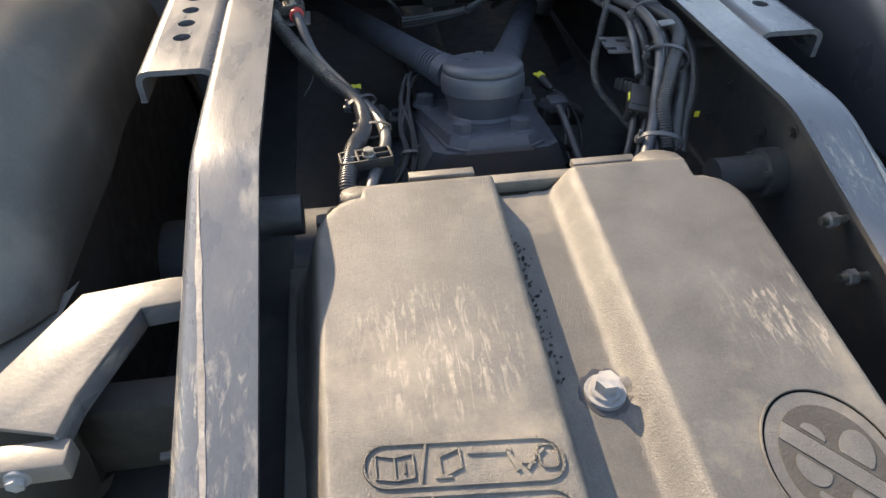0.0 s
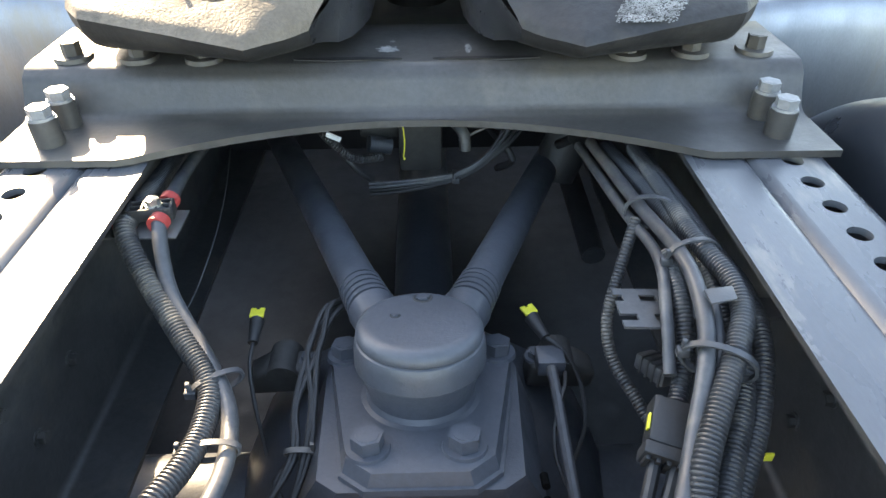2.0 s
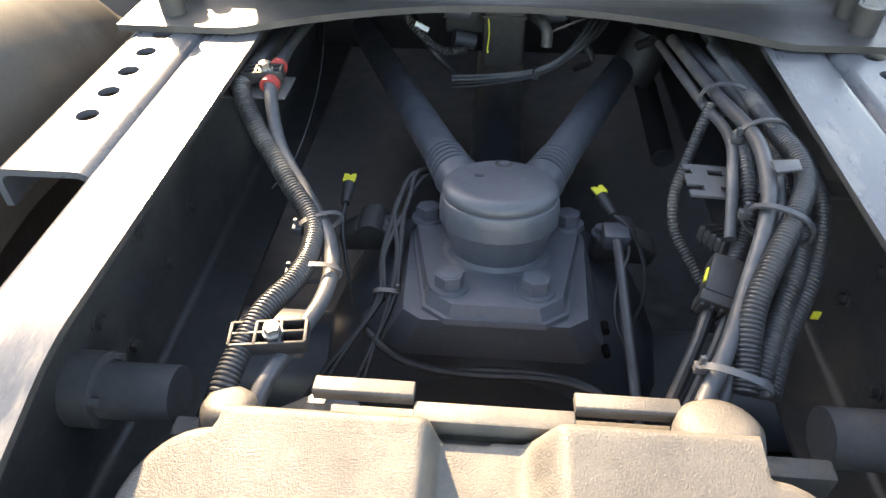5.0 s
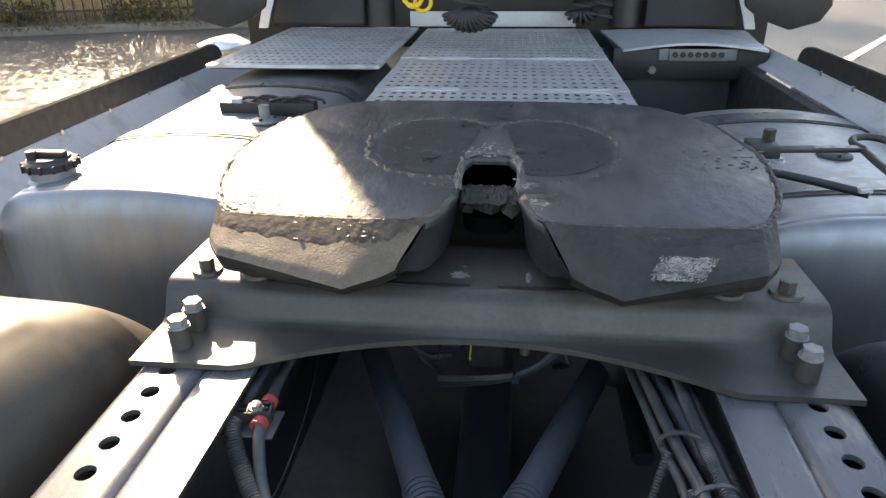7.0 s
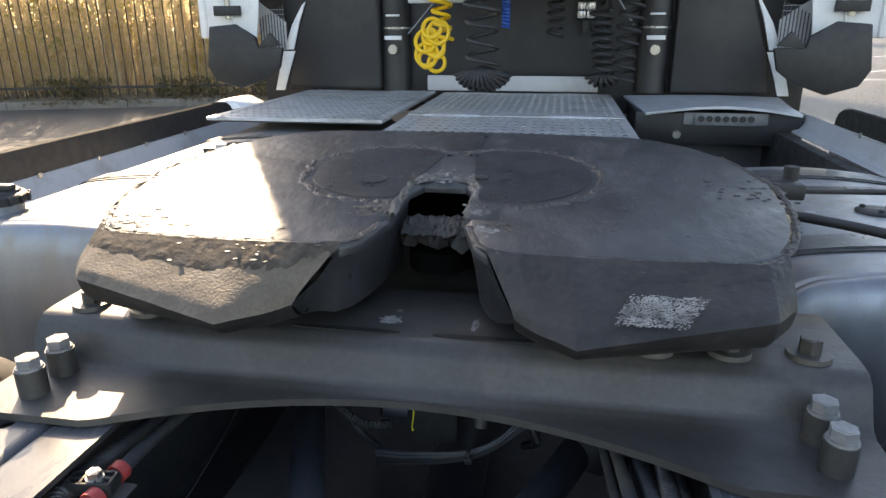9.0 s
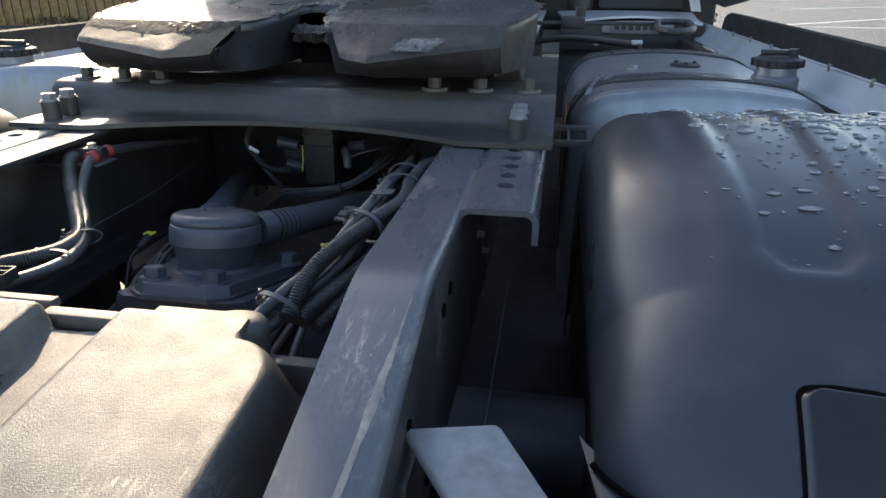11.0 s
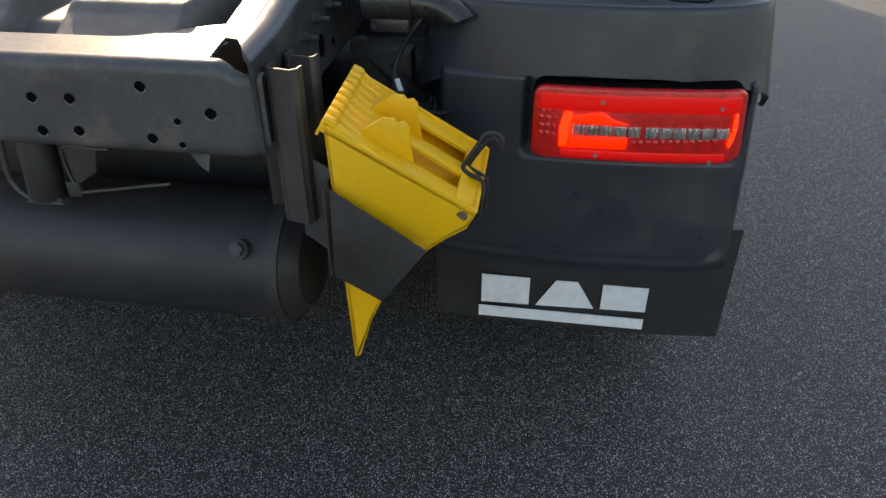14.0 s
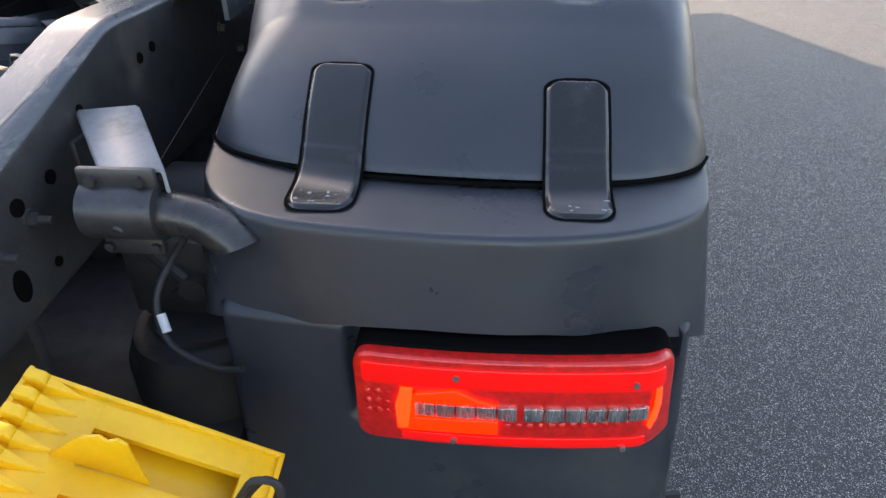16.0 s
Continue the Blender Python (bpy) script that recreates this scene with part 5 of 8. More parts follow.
for s in (-1, 1):
    a, b = Vector((s * 0.047, 1.965, 0.874)), Vector((s * 0.2, 2.385, 0.81))
    c = a + (b - a) * 1.9
    d = (b - a).normalized()
    part("thrust_rod", rod(a, c, 0.0245, n=28), AXLE, joint)
    for k in range(5):
        p = a + d * (0.022 + 0.011 * k)
        part("rod_collar", rod(p, p + d * 0.007, 0.0272 - 0.0003 * k, n=28, w=0.0015), AXLE, joint)
    part("rod_socket", rod(a - d * 0.012, a + d * 0.016, 0.026, 0.0285, 28, 0.003), AXLE, joint)
    part("rod_end", rod(c - d * 0.03, c + d * 0.05, 0.045, n=24, w=0.004), AXLE, joint)


# ---- cables ----
def tie(name, centre, direction, r, parent, flat=0.62):
    """A cable tie: a flat loop with its square lock and cut tail."""
    c = Vector(centre)
    d, u, v = frame_of(direction)
    bm = bmesh.new()
    n, rows = 28, []
    for i in range(n):
        t = 2 * math.pi * i / n
        rr = r * (1 + 0.12 * math.cos(2 * t))
        o = u * math.cos(t) * rr + v * math.sin(t) * rr * flat
        rows.append([bm.verts.new(c + o * k + d * w) for k, w in ((1.0, -0.003), (1.0, 0.003), (1.1, 0.003), (1.1, -0.003))])
    for i in range(n):
        a, b = rows[i], rows[(i + 1) % n]
        for k in range(4):
            bm.faces.new((a[k], a[(k + 1) % 4], b[(k + 1) % 4], b[k]))
    o = c + u * r * 1.15
    lock = box((-0.005, -0.004, -0.004), (0.006, 0.004, 0.005), 0.0008)
    lock.transform(Matrix.Translation(o))
    tail = box((-0.002, -0.002, -0.001), (0.002, 0.002, 0.012), 0.0004)
    tail.transform(Matrix.Translation(o + Vector((0, 0, 0.003))))
    return part(name, merge(bm, lock, tail), CABLE, parent)


hl = thing("wiring_hoses", "corrugated black conduit and smooth air hose tied together", "hose")
conduit = [(-0.36, 2.42, 0.9), (-0.335, 2.2, 0.93), (-0.322, 2.06, 0.955), (-0.318, 2.02, 0.955), (-0.284, 1.97, 0.925), (-0.24, 1.915, 0.898), (-0.203, 1.865, 0.884), (-0.196, 1.815, 0.882), (-0.2, 1.77, 0.888), (-0.214, 1.725, 0.895), (-0.222, 1.685, 0.895), (-0.228, 1.64, 0.888), (-0.23, 1.615, 0.87)]
part("conduit", tube(conduit, 0.0108, 14, 0.0009), CONDUIT, hl)
airh = [(-0.31, 2.42, 0.9), (-0.3, 2.2, 0.94), (-0.287, 2.073, 0.958), (-0.284, 2.03, 0.958), (-0.262, 1.965, 0.92), (-0.222, 1.91, 0.892), (-0.184, 1.85, 0.88), (-0.17, 1.8, 0.878), (-0.17, 1.75, 0.88), (-0.182, 1.7, 0.884), (-0.196, 1.65, 0.884), (-0.203, 1.615, 0.87)]
part("air_hose", tube(airh, 0.0082, 12), CABLE, hl)
for c in ((-0.3225, 2.032, 0.956), (-0.2855, 2.034, 0.958), (-0.2875, 2.078, 0.958)):
    d = Vector((0.1, 1, 0.05)).normalized() * 0.006
    part("red_band", rod(Vector(c) - d, Vector(c) + d, 0.0112, n=20, w=0.001), RED, hl, "faded red end band")
tie("cable_tie", (-0.197, 1.868, 0.881), (0.6, -1, -0.1), 0.022, hl)
tie("cable_tie", (-0.184, 1.79, 0.88), (0.1, -1, 0), 0.022, hl)


def hose_clamp(at, turn, sx=0.05, sy=0.022, label="black plastic ladder hose clamp with a hexagon bolt"):
    c = thing("hose_clamp", label, "clamp", "hose clamps")
    for x in (-sx / 2, -sx / 6, sx / 6, sx / 2):
        part("rung", box((x - 0.0015, -sy / 2, -0.012), (x + 0.0015, sy / 2, 0.004), 0.0005), RUBBER, c)
    for y in (-sy / 2, 0, sy / 2):
        part("long_bar", box((-sx / 2, y - 0.0013, -0.0115), (sx / 2, y + 0.0013, 0.0036), 0.0005), RUBBER, c)
    hex_bolt("clamp_bolt", (0.004, 0, 0.002), (0, 0, 1), 0.0075, 0.009, ZINC, c, 0.0095)
    c.matrix_world = pose(*at, 0, 0, turn)
    return c


hose_clamp((-0.2, 1.688, 0.902), 8, 0.066, 0.026)
hose_clamp((-0.297, 2.05, 0.968), 8, 0.046, 0.02)
brk = thing("clamp_bracket", "thin grey steel bracket carrying the hose clamp", "bracket")
part("arm", box((-0.385, 2.02, 0.945), (-0.265, 2.075, 0.948), 0.001), PAINT, brk)
brk2 = thing("clamp_bracket", "thin grey steel bracket carrying the hose clamp", "bracket")
part("arm", prism([(-0.2, 1.665), (-0.145, 1.70), (-0.11, 1.66), (-0.12, 1.645), (-0.2, 1.645)], 0.82, 0.823, "z", 0.0005), PAINT, brk2)

# loom along the other rail
lr = thing("wiring_loom", "thick bundle of corrugated conduits and cables tied along the rail", "wiring loom")
part("air_hose", tube([(0.242, 2.261, 0.93), (0.255, 2.072, 0.95), (0.264, 1.95, 0.968), (0.262, 1.88, 0.965), (0.25, 1.822, 0.952), (0.224, 1.757, 0.92), (0.198, 1.699, 0.905), (0.174, 1.655, 0.885)], 0.0078, 12), CABLE, lr)
part("air_hose", tube([(x + 0.016, y + 0.004, z - 0.012) for x, y, z in [(0.262, 1.88, 0.965), (0.25, 1.822, 0.952), (0.224, 1.757, 0.92), (0.198, 1.699, 0.905), (0.174, 1.655, 0.885)]], 0.0066, 12), CABLE, lr)
part("conduit", tube([(0.296, 2.238, 0.93), (0.29, 2.106, 0.95), (0.292, 1.978, 0.962), (0.301, 1.915, 0.965), (0.298, 1.871, 0.962), (0.278, 1.828, 0.955), (0.247, 1.775, 0.94), (0.222, 1.726, 0.92), (0.211, 1.668, 0.885)], 0.0102, 14, 0.0009), CONDUIT, lr)
part("conduit", tube([(0.265, 2.267, 0.92), (0.281, 2.081, 0.945), (0.292, 1.986, 0.95), (0.293, 1.932, 0.945), (0.291, 1.884, 0.938), (0.297, 1.845, 0.925), (0.281, 1.796, 0.915), (0.256, 1.746, 0.9), (0.236, 1.703, 0.89), (0.224, 1.673, 0.88)], 0.0098, 14, 0.0009), CONDUIT, lr)
part("branch_conduit", tube([(0.26, 1.972, 0.952), (0.258, 1.911, 0.94), (0.255, 1.872, 0.92), (0.246, 1.844, 0.9), (0.232, 1.812, 0.888)], 0.0085, 12, 0.0007), CONDUIT, lr)
part("branch_conduit", tube([(0.246, 2.04, 0.95), (0.224, 1.999, 0.91), (0.206, 1.959, 0.87), (0.21, 1.926, 0.84), (0.23, 1.885, 0.82), (0.25, 1.83, 0.8), (0.262, 1.76, 0.77)], 0.0062, 12, 0.0006), CONDUIT, lr)
part("conduit", tube([(0.3, 2.3, 0.925), (0.306, 2.1, 0.945), (0.312, 1.98, 0.95), (0.32, 1.91, 0.948), (0.316, 1.85, 0.935), (0.296, 1.79, 0.91), (0.262, 1.73, 0.885), (0.24, 1.68, 0.868)], 0.0085, 12, 0.0008), CONDUIT, lr)
part("air_hose", tube([(0.23, 2.28, 0.915), (0.243, 2.08, 0.935), (0.25, 1.97, 0.95), (0.24, 1.9, 0.94), (0.232, 1.84, 0.91)], 0.0062, 12), CABLE, lr)
part("sheet_clip", prism([(0.262, 1.862), (0.288, 1.868), (0.29, 1.886), (0.262, 1.882)], 0.976, 0.9785, "z", 0.0006), PAINT, lr, "small grey sheet clip")
for c, d, r in (((0.267, 2.055, 0.948), (0.2, 1, 0), 0.025), ((0.28, 1.955, 0.958), (0.2, -1, 0.1), 0.026), ((0.262, 1.822, 0.945), (-0.5, -1, -0.2), 0.027), ((0.2, 1.672, 0.898), (-0.4, -1, -0.5), 0.025)):
    tie("cable_tie", c, d, r, lr, 0.9)

jb = thing("connector_block", "black multi-pin connector block with a yellow latch", "connector")
part("body", box((-0.021, -0.022, -0.012), (0.021, 0.024, 0.014), 0.004), RUBBER, jb)
part("collar", box((-0.023, -0.034, -0.014), (0.023, -0.0215, 0.013), 0.002), RUBBER, jb)
for i in range(5):
    part("comb_tooth", box((-0.02 + 0.009 * i, -0.038, -0.01), (-0.016 + 0.009 * i, -0.033, 0.009), 0.0005), RUBBER, jb)
part("latch", box((-0.023, -0.012, 0.006), (-0.0205, 0.004, 0.012), 0.001), YELLOW2, jb, "yellow plastic latch")
for i in range(2):
    part("lead", tube([(-0.009 + 0.018 * i, -0.03, -0.002), (-0.01 + 0.016 * i, -0.07, -0.012), (-0.014 + 0.014 * i, -0.13, -0.04)], 0.0062, 10), RUBBER, jb)
jb.matrix_world = pose(0.223, 1.795, 0.89, 14, 8, -18)

tag = thing("loom_tag", "yellow cable tag hanging beside the loom", "tag")
part("tag_plate", box((0.304, 1.775, 0.868), (0.312, 1.777, 0.878), 0.0005), YELLOW2, tag)

cb2 = thing("connector_bracket", "grey sheet steel bracket with square holes and notched edges", "bracket")
bm = bmesh.new()
cells = [(i, j) for i in range(8) for j in range(6)]
for i, j in cells:
    if (i, j) in ((3, 4), (4, 1), (4, 4)) or (i == 0 and j in (1, 4)) or (i == 1 and j == 1):
        continue
    vs = [bm.verts.new((0.198 + (i + a) * 0.0085, 1.885 + (j + b) * 0.0095, 0.93 - 0.004 * (i + a) * 0.1)) for a, b in ((0, 0), (1, 0), (1, 1), (0, 1))]
    bm.faces.new(vs)
bmesh.ops.remove_doubles(bm, verts=bm.verts, dist=1e-5)
bmesh.ops.recalc_face_normals(bm, faces=bm.faces)
bmesh.ops.solidify(bm, geom=bm.faces[:], thickness=0.003)
part("perforated_sheet", bm, PAINT, cb2, smooth=False)
part("arm", box((0.26, 1.9, 0.92), (0.388, 1.93, 0.925), 0.001), PAINT, cb2)


def sensor(at, turn, lead, name="wheel_speed_sensor"):
    s = thing("sensor_plug", "black sensor plug with a yellow tag and thin lead", "sensor", "sensor plugs")
    part("yellow_tag", merge(box((-0.0085, -0.004, 0.0), (0.0085, 0.008, 0.003), 0.0005), box((-0.0085, 0.007, 0.0), (-0.002, 0.011, 0.003), 0.0004), box((0.002, 0.007, 0.0), (0.0085, 0.011, 0.003), 0.0004)), YELLOW2, s, "yellow plastic tag")
    part("plug", rod((0, -0.002, -0.005), (0, -0.035, -0.012), 0.009, 0.006, 14, 0.001), RUBBER, s)
    part("lead", tube([(0, -0.032, -0.012)] + lead, 0.0026, 8), RUBBER, s)
    s.matrix_world = pose(*at, 0, 0, turn)


sensor((-0.2, 2.03, 0.822), 0, [(0, -0.06, -0.02), (0.006, -0.09, -0.05), (0.02, -0.13, -0.1)])
sensor((0.133, 2.022, 0.826), 25, [(0.012, -0.055, -0.02), (0.02, -0.085, -0.05), (0.006, -0.12, -0.08), (-0.02, -0.14, -0.11)])

for s, x in ((-1, -0.165), (1, 0.165)):
    dv = thing("damper_mount", "grey painted axle arm with a bolted boss", "mount")
    part("arm", prism([(x - s * 0.04, 0.752), (x + s * 0.04, 0.748), (x + s * 0.045, 0.772), (x + s * 0.02, 0.788), (x - s * 0.035, 0.79)], 1.968, 2.005, "y", 0.006, 3), DARK, dv)
    part("boss", rod((x, 1.965, 0.778), (x, 2.012, 0.778), 0.02, n=24, w=0.003), DARK, dv)
    hex_bolt("arm_bolt", (x + s * -0.03, 1.985, 0.788), (0, 0, 1), 0.008, 0.011, AXLE, dv, 0.012)

bl = thing("brake_leads", "thin black brake leads tied in a bunch beside the joint", "cable")
for k in range(4):
    x = -0.128 + (0.006, 0.013, -0.004, 0.002)[k]
    part("lead", tube([(x + 0.06, 2.03 + 0.004 * k, 0.83), (x + 0.022, 2.02, 0.84 + 0.003 * k), (x + 0.006 * (k - 1), 1.97, 0.83), (x + 0.004 * (1 - k), 1.9, 0.81), (x - 0.002 * k, 1.84, 0.79), (x - 0.02 - 0.016 * k, 1.76, 0.74), (x - 0.03 - 0.03 * k, 1.7, 0.66)], 0.0036, 8), RUBBER, bl)
tie("cable_tie", (-0.126, 1.85, 0.794), (0, 1, 0.2), 0.013, bl)
for k in range(2):
    part("lead", tube([(-0.13, 1.86, 0.78), (-0.15, 1.825, 0.77), (-0.113, 1.784, 0.766), (-0.063, 1.767, 0.764 - 0.003 * k), (-0.013, 1.763 + 0.007 * k, 0.764), (0.049, 1.764 + 0.006 * k, 0.764), (0.092, 1.76 + 0.004 * k, 0.76), (0.126, 1.744, 0.755), (0.16, 1.7, 0.72)], 0.0048, 8), RUBBER, bl)
br = thing("brake_pipe", "dark brake hose wound with a thin spiral lead", "hose")
part("hose", tube([(0.15, 1.97, 0.80), (0.152, 1.93, 0.795), (0.155, 1.84, 0.77), (0.16, 1.76, 0.74), (0.17, 1.68, 0.68)], 0.0065, 10), CABLE, br)
part("spiral_lead", tube([(0.155 + 0.011 * math.cos(a * 0.9), 1.95 - 0.022 * a, 0.798 - 0.008 * a + 0.011 * math.sin(a * 0.9)) for a in range(0, 13)], 0.0022, 6), RUBBER, br)
part("fitting", box((0.135, 1.955, 0.785), (0.168, 1.985, 0.808), 0.003), AXLE, br)

fb = thing("front_harness", "thin dark wires and valves under the mounting plate", "cable")
for k in range(4):
    part("wire", tube([(-0.085, 2.355, 0.812 - 0.007 * k), (-0.03, 2.35, 0.818 - 0.006 * k), (0.05, 2.35, 0.83 - 0.004 * k), (0.1, 2.36, 0.853 - 0.004 * k), (0.135 + 0.01 * k, 2.4, 0.885), (0.16 + 0.01 * k, 2.5, 0.91)], 0.0028 + 0.0006 * (k % 2), 8), CABLE if k < 2 else RUBBER, fb)
part("wire", tube([(0.06, 2.36, 0.885), (0.1, 2.37, 0.9), (0.15, 2.4, 0.908)], 0.0022, 8), CABLE, fb)
part("cable_conduit", tube([(-0.185, 2.5, 0.95), (-0.165, 2.38, 0.915), (-0.13, 2.35, 0.882), (-0.1, 2.35, 0.86), (-0.06, 2.36, 0.858)], 0.0065, 10, 0.0007), CONDUIT, fb)
part("air_pipe", tube([(-0.16, 2.42, 0.9), (-0.125, 2.36, 0.868), (-0.1, 2.35, 0.84), (-0.08, 2.36, 0.815)], 0.0055, 10), RUBBER, fb)
part("air_pipe", tube([(0.1, 2.5, 0.87), (0.12, 2.42, 0.868), (0.15, 2.38, 0.84), (0.13, 2.42, 0.8)], 0.006, 10), RUBBER, fb)
part("white_label", tube([(-0.143, 2.343, 0.908), (-0.122, 2.343, 0.897)], 0.0042, 10, per=3), LOGO, fb)
tie("cable_tie", (0.055, 2.35, 0.826), (1, 0, 0.2), 0.013, fb)
hn = thing("hose_nozzle", "dark rubber hose end with a pale ring near the thrust rod", "hose")
part("hose", tube([(0.275, 2.6, 0.74), (0.28, 2.42, 0.72), (0.285, 2.3, 0.7)], 0.02, 18), RUBBER, hn)
part("ring", rod((0.285, 2.302, 0.7), (0.285, 2.297, 0.699), 0.019, n=24, w=0.001), CABLE, hn)
ab = thing("air_bag_valve", "dark cast valve body hung beside the thrust rod", "valve")
part("body", lathe([(0.01, -0.05), (0.035, -0.045), (0.04, 0.0), (0.034, 0.04), (0.015, 0.05)], (0.24, 2.42, 0.83), (0.3, 0.2, 1), 24), RUBBER, ab)
part("port", rod((0.225, 2.39, 0.86), (0.24, 2.36, 0.885), 0.008, n=14), RUBBER, ab)
vb = thing("valve_block", "dark air valve block bolted under the plate", "valve")
part("body", box((-0.035, 2.375, 0.82), (0.035, 2.46, 0.955), 0.008), DARK, vb)
part("side_plate", box((-0.1, 2.42, 0.86), (-0.035, 2.45, 0.9), 0.004), DARK, vb)
for z in (0.905, 0.93):
    part("rib", box((-0.036, 2.372, z), (0.036, 2.377, z + 0.006), 0.001), DARK, vb)
part("elbow", tube([(0.05, 2.4, 0.9), (0.062, 2.37, 0.902), (0.07, 2.36, 0.89), (0.07, 2.355, 0.87)], 0.009, 12), CABLE, vb)
for x, z in ((-0.06, 0.9), (0.06, 0.9), (-0.05, 0.85)):
    part("port", rod((x, 2.41, z), (x * 1.7, 2.4, z + 0.01), 0.014, n=16, w=0.002), AXLE, vb)
part("yellow_string", tube([(-0.026, 2.35, 0.915), (-0.024, 2.345, 0.89), (-0.027, 2.342, 0.86), (-0.024, 2.342, 0.865)], 0.0011, 6), YELLOW2, vb)

for s_, x in ((-1, -0.345), (1, 0.345)):
    bo = thing("rail_boss", "dark round damper boss bolted inside the rail", "mount", "rail bosses")
    part("sleeve", rod((s_ * 0.29, 1.665, 0.835), (s_ * 0.36, 1.665, 0.835), 0.027, n=28, w=0.003), PAINT, bo)
    part("flange", rod((s_ * 0.36, 1.665, 0.835), (s_ * 0.388, 1.665, 0.835), 0.036, n=28, w=0.004), PAINT, bo)
    for k in range(3):
        a = 2 * math.pi * k / 3 + 0.5
        hex_bolt("boss_bolt", (s_ * 0.36, 1.665 + 0.03 * math.cos(a), 0.835 + 0.03 * math.sin(a)), (-s_, 0, 0), 0.005, 0.008, PAINT, bo)
for y, z in ((1.514, 0.867), (1.449, 0.83)):
    st = thing("rail_stud", "threaded stud with a nut on the rail web", "bolt", "rail studs")
    part("shank", rod((0.388, y, z), (0.352, y, z), 0.0055, n=12), ZINC, st)
    part("nut", rod((0.372, y, z), (0.362, y, z), 0.0105, n=6, w=0.001), BOLT, st)
wr = thing("thin_wire", "thin pale wire hanging inside the rail", "wire")
part("wire", tube([(-0.335, 2.5, 0.86), (-0.316, 2.42, 0.85), (-0.282, 2.21, 0.85), (-0.272, 2.04, 0.85), (-0.29, 1.98, 0.84)], 0.0012, 6), CABLE, wr)
pg = thing("spare_plug", "grey ribbed spare cable plug", "connector")
part("shell", box((-0.012, -0.022, -0.008), (0.012, 0.02, 0.01), 0.003), CONDUIT, pg)
for k in range(4):
    part("rib", box((-0.013, -0.018 + 0.009 * k, -0.009), (0.013, -0.015 + 0.009 * k, 0.0115), 0.0005), RUBBER, pg)
pg.matrix_world = pose(0.241, 1.888, 0.868, -10, 10, 24)

# ---- mudguards over the rear wheels ----
GUARD_PROFILE = [(1.39, 0.85), (1.397, 0.862), (1.42, 0.89), (1.45, 0.918), (1.487, 0.947), (1.53, 0.974), (1.57, 0.996), (1.62, 1.02), (1.67, 1.04), (1.74, 1.057), (1.84, 1.072), (1.92, 1.077), (2.0, 1.071), (2.06, 1.062), (2.14, 1.044), (2.22, 1.013), (2.3, 0.967), (2.37, 0.9), (2.42, 0.82), (2.45, 0.7), (2.46, 0.55)]
# plan of the joint between hood and band, and of the band's shoulder: x and y
SEAM = [(0.549, 1.53), (0.558, 1.512), (0.58, 1.486), (0.613, 1.461), (0.69, 1.427), (0.786, 1.405), (0.89, 1.393), (0.989, 1.391), (1.076, 1.401), (1.14, 1.42), (1.181, 1.445), (1.204, 1.48), (1.212, 1.53)]
SHOULDER = [(0.563, 1.46), (0.573, 1.425), (0.601, 1.375), (0.635, 1.341), (0.673, 1.32), (0.725, 1.305), (0.836, 1.291), (0.956, 1.286), (1.045, 1.296), (1.107, 1.315), (1.157, 1.346), (1.186, 1.385), (1.2, 1.45)]


GUARD_FINE = [(p.x, p.y) for p in smooth_path([(y, z, 0) for y, z in GUARD_PROFILE], 10)]


def profile_at(prof, k):
    k *= len(prof) - 1
    i = min(int(k), len(prof) - 2)
    t = k - i
    return prof[i][0] + (prof[i + 1][0] - prof[i][0]) * t, prof[i][1] + (prof[i + 1][1] - prof[i][1]) * t


def curve_of(pts):
    fine = smooth_path([(x, y, 0) for x, y in pts], 16)
    fine = resample(fine, 0.006)
    return [(p.x, p.y) for p in fine]


SEAM_C, SHOULDER_C = curve_of(SEAM), curve_of(SHOULDER)


def seam_y(x):
    best = SEAM_C[0][1] if x < SEAM_C[0][0] else SEAM_C[-1][1]
    for a, b in zip(SEAM_C, SEAM_C[1:]):
        if a[0] <= x <= b[0]:
            return a[1] + (b[1] - a[1]) * (x - a[0]) / max(1e-6, b[0] - a[0])
    return best


def guard_cross(v, drop, round_in=0.13, inner=0.556, outer=1.213):
    """Across the guard: inner skirt, crown, outer skirt; gives x and the drop below the crown."""
    r = min(round_in, drop * 0.85)
    r2 = min(0.07, drop * 0.85)
    if v < 0.12:
        return inner, -(drop - (drop - r) * v / 0.12)
    if v < 0.32:
        a = radians(90 * (v - 0.12) / 0.2)
        return inner + r - r * math.cos(a), -r + r * math.sin(a)
    if v < 0.68:
        t = (v - 0.32) / 0.36
        return inner + r + (outer - r2 - inner - r) * t, 0.008 * math.sin(math.pi * t)
    if v < 0.88:
        a = radians(90 * (v - 0.68) / 0.2)
        return outer - r2 + r2 * math.sin(a), -r2 + r2 * math.cos(a)
    return outer, -(r2 + (drop - r2) * (v - 0.88) / 0.12)


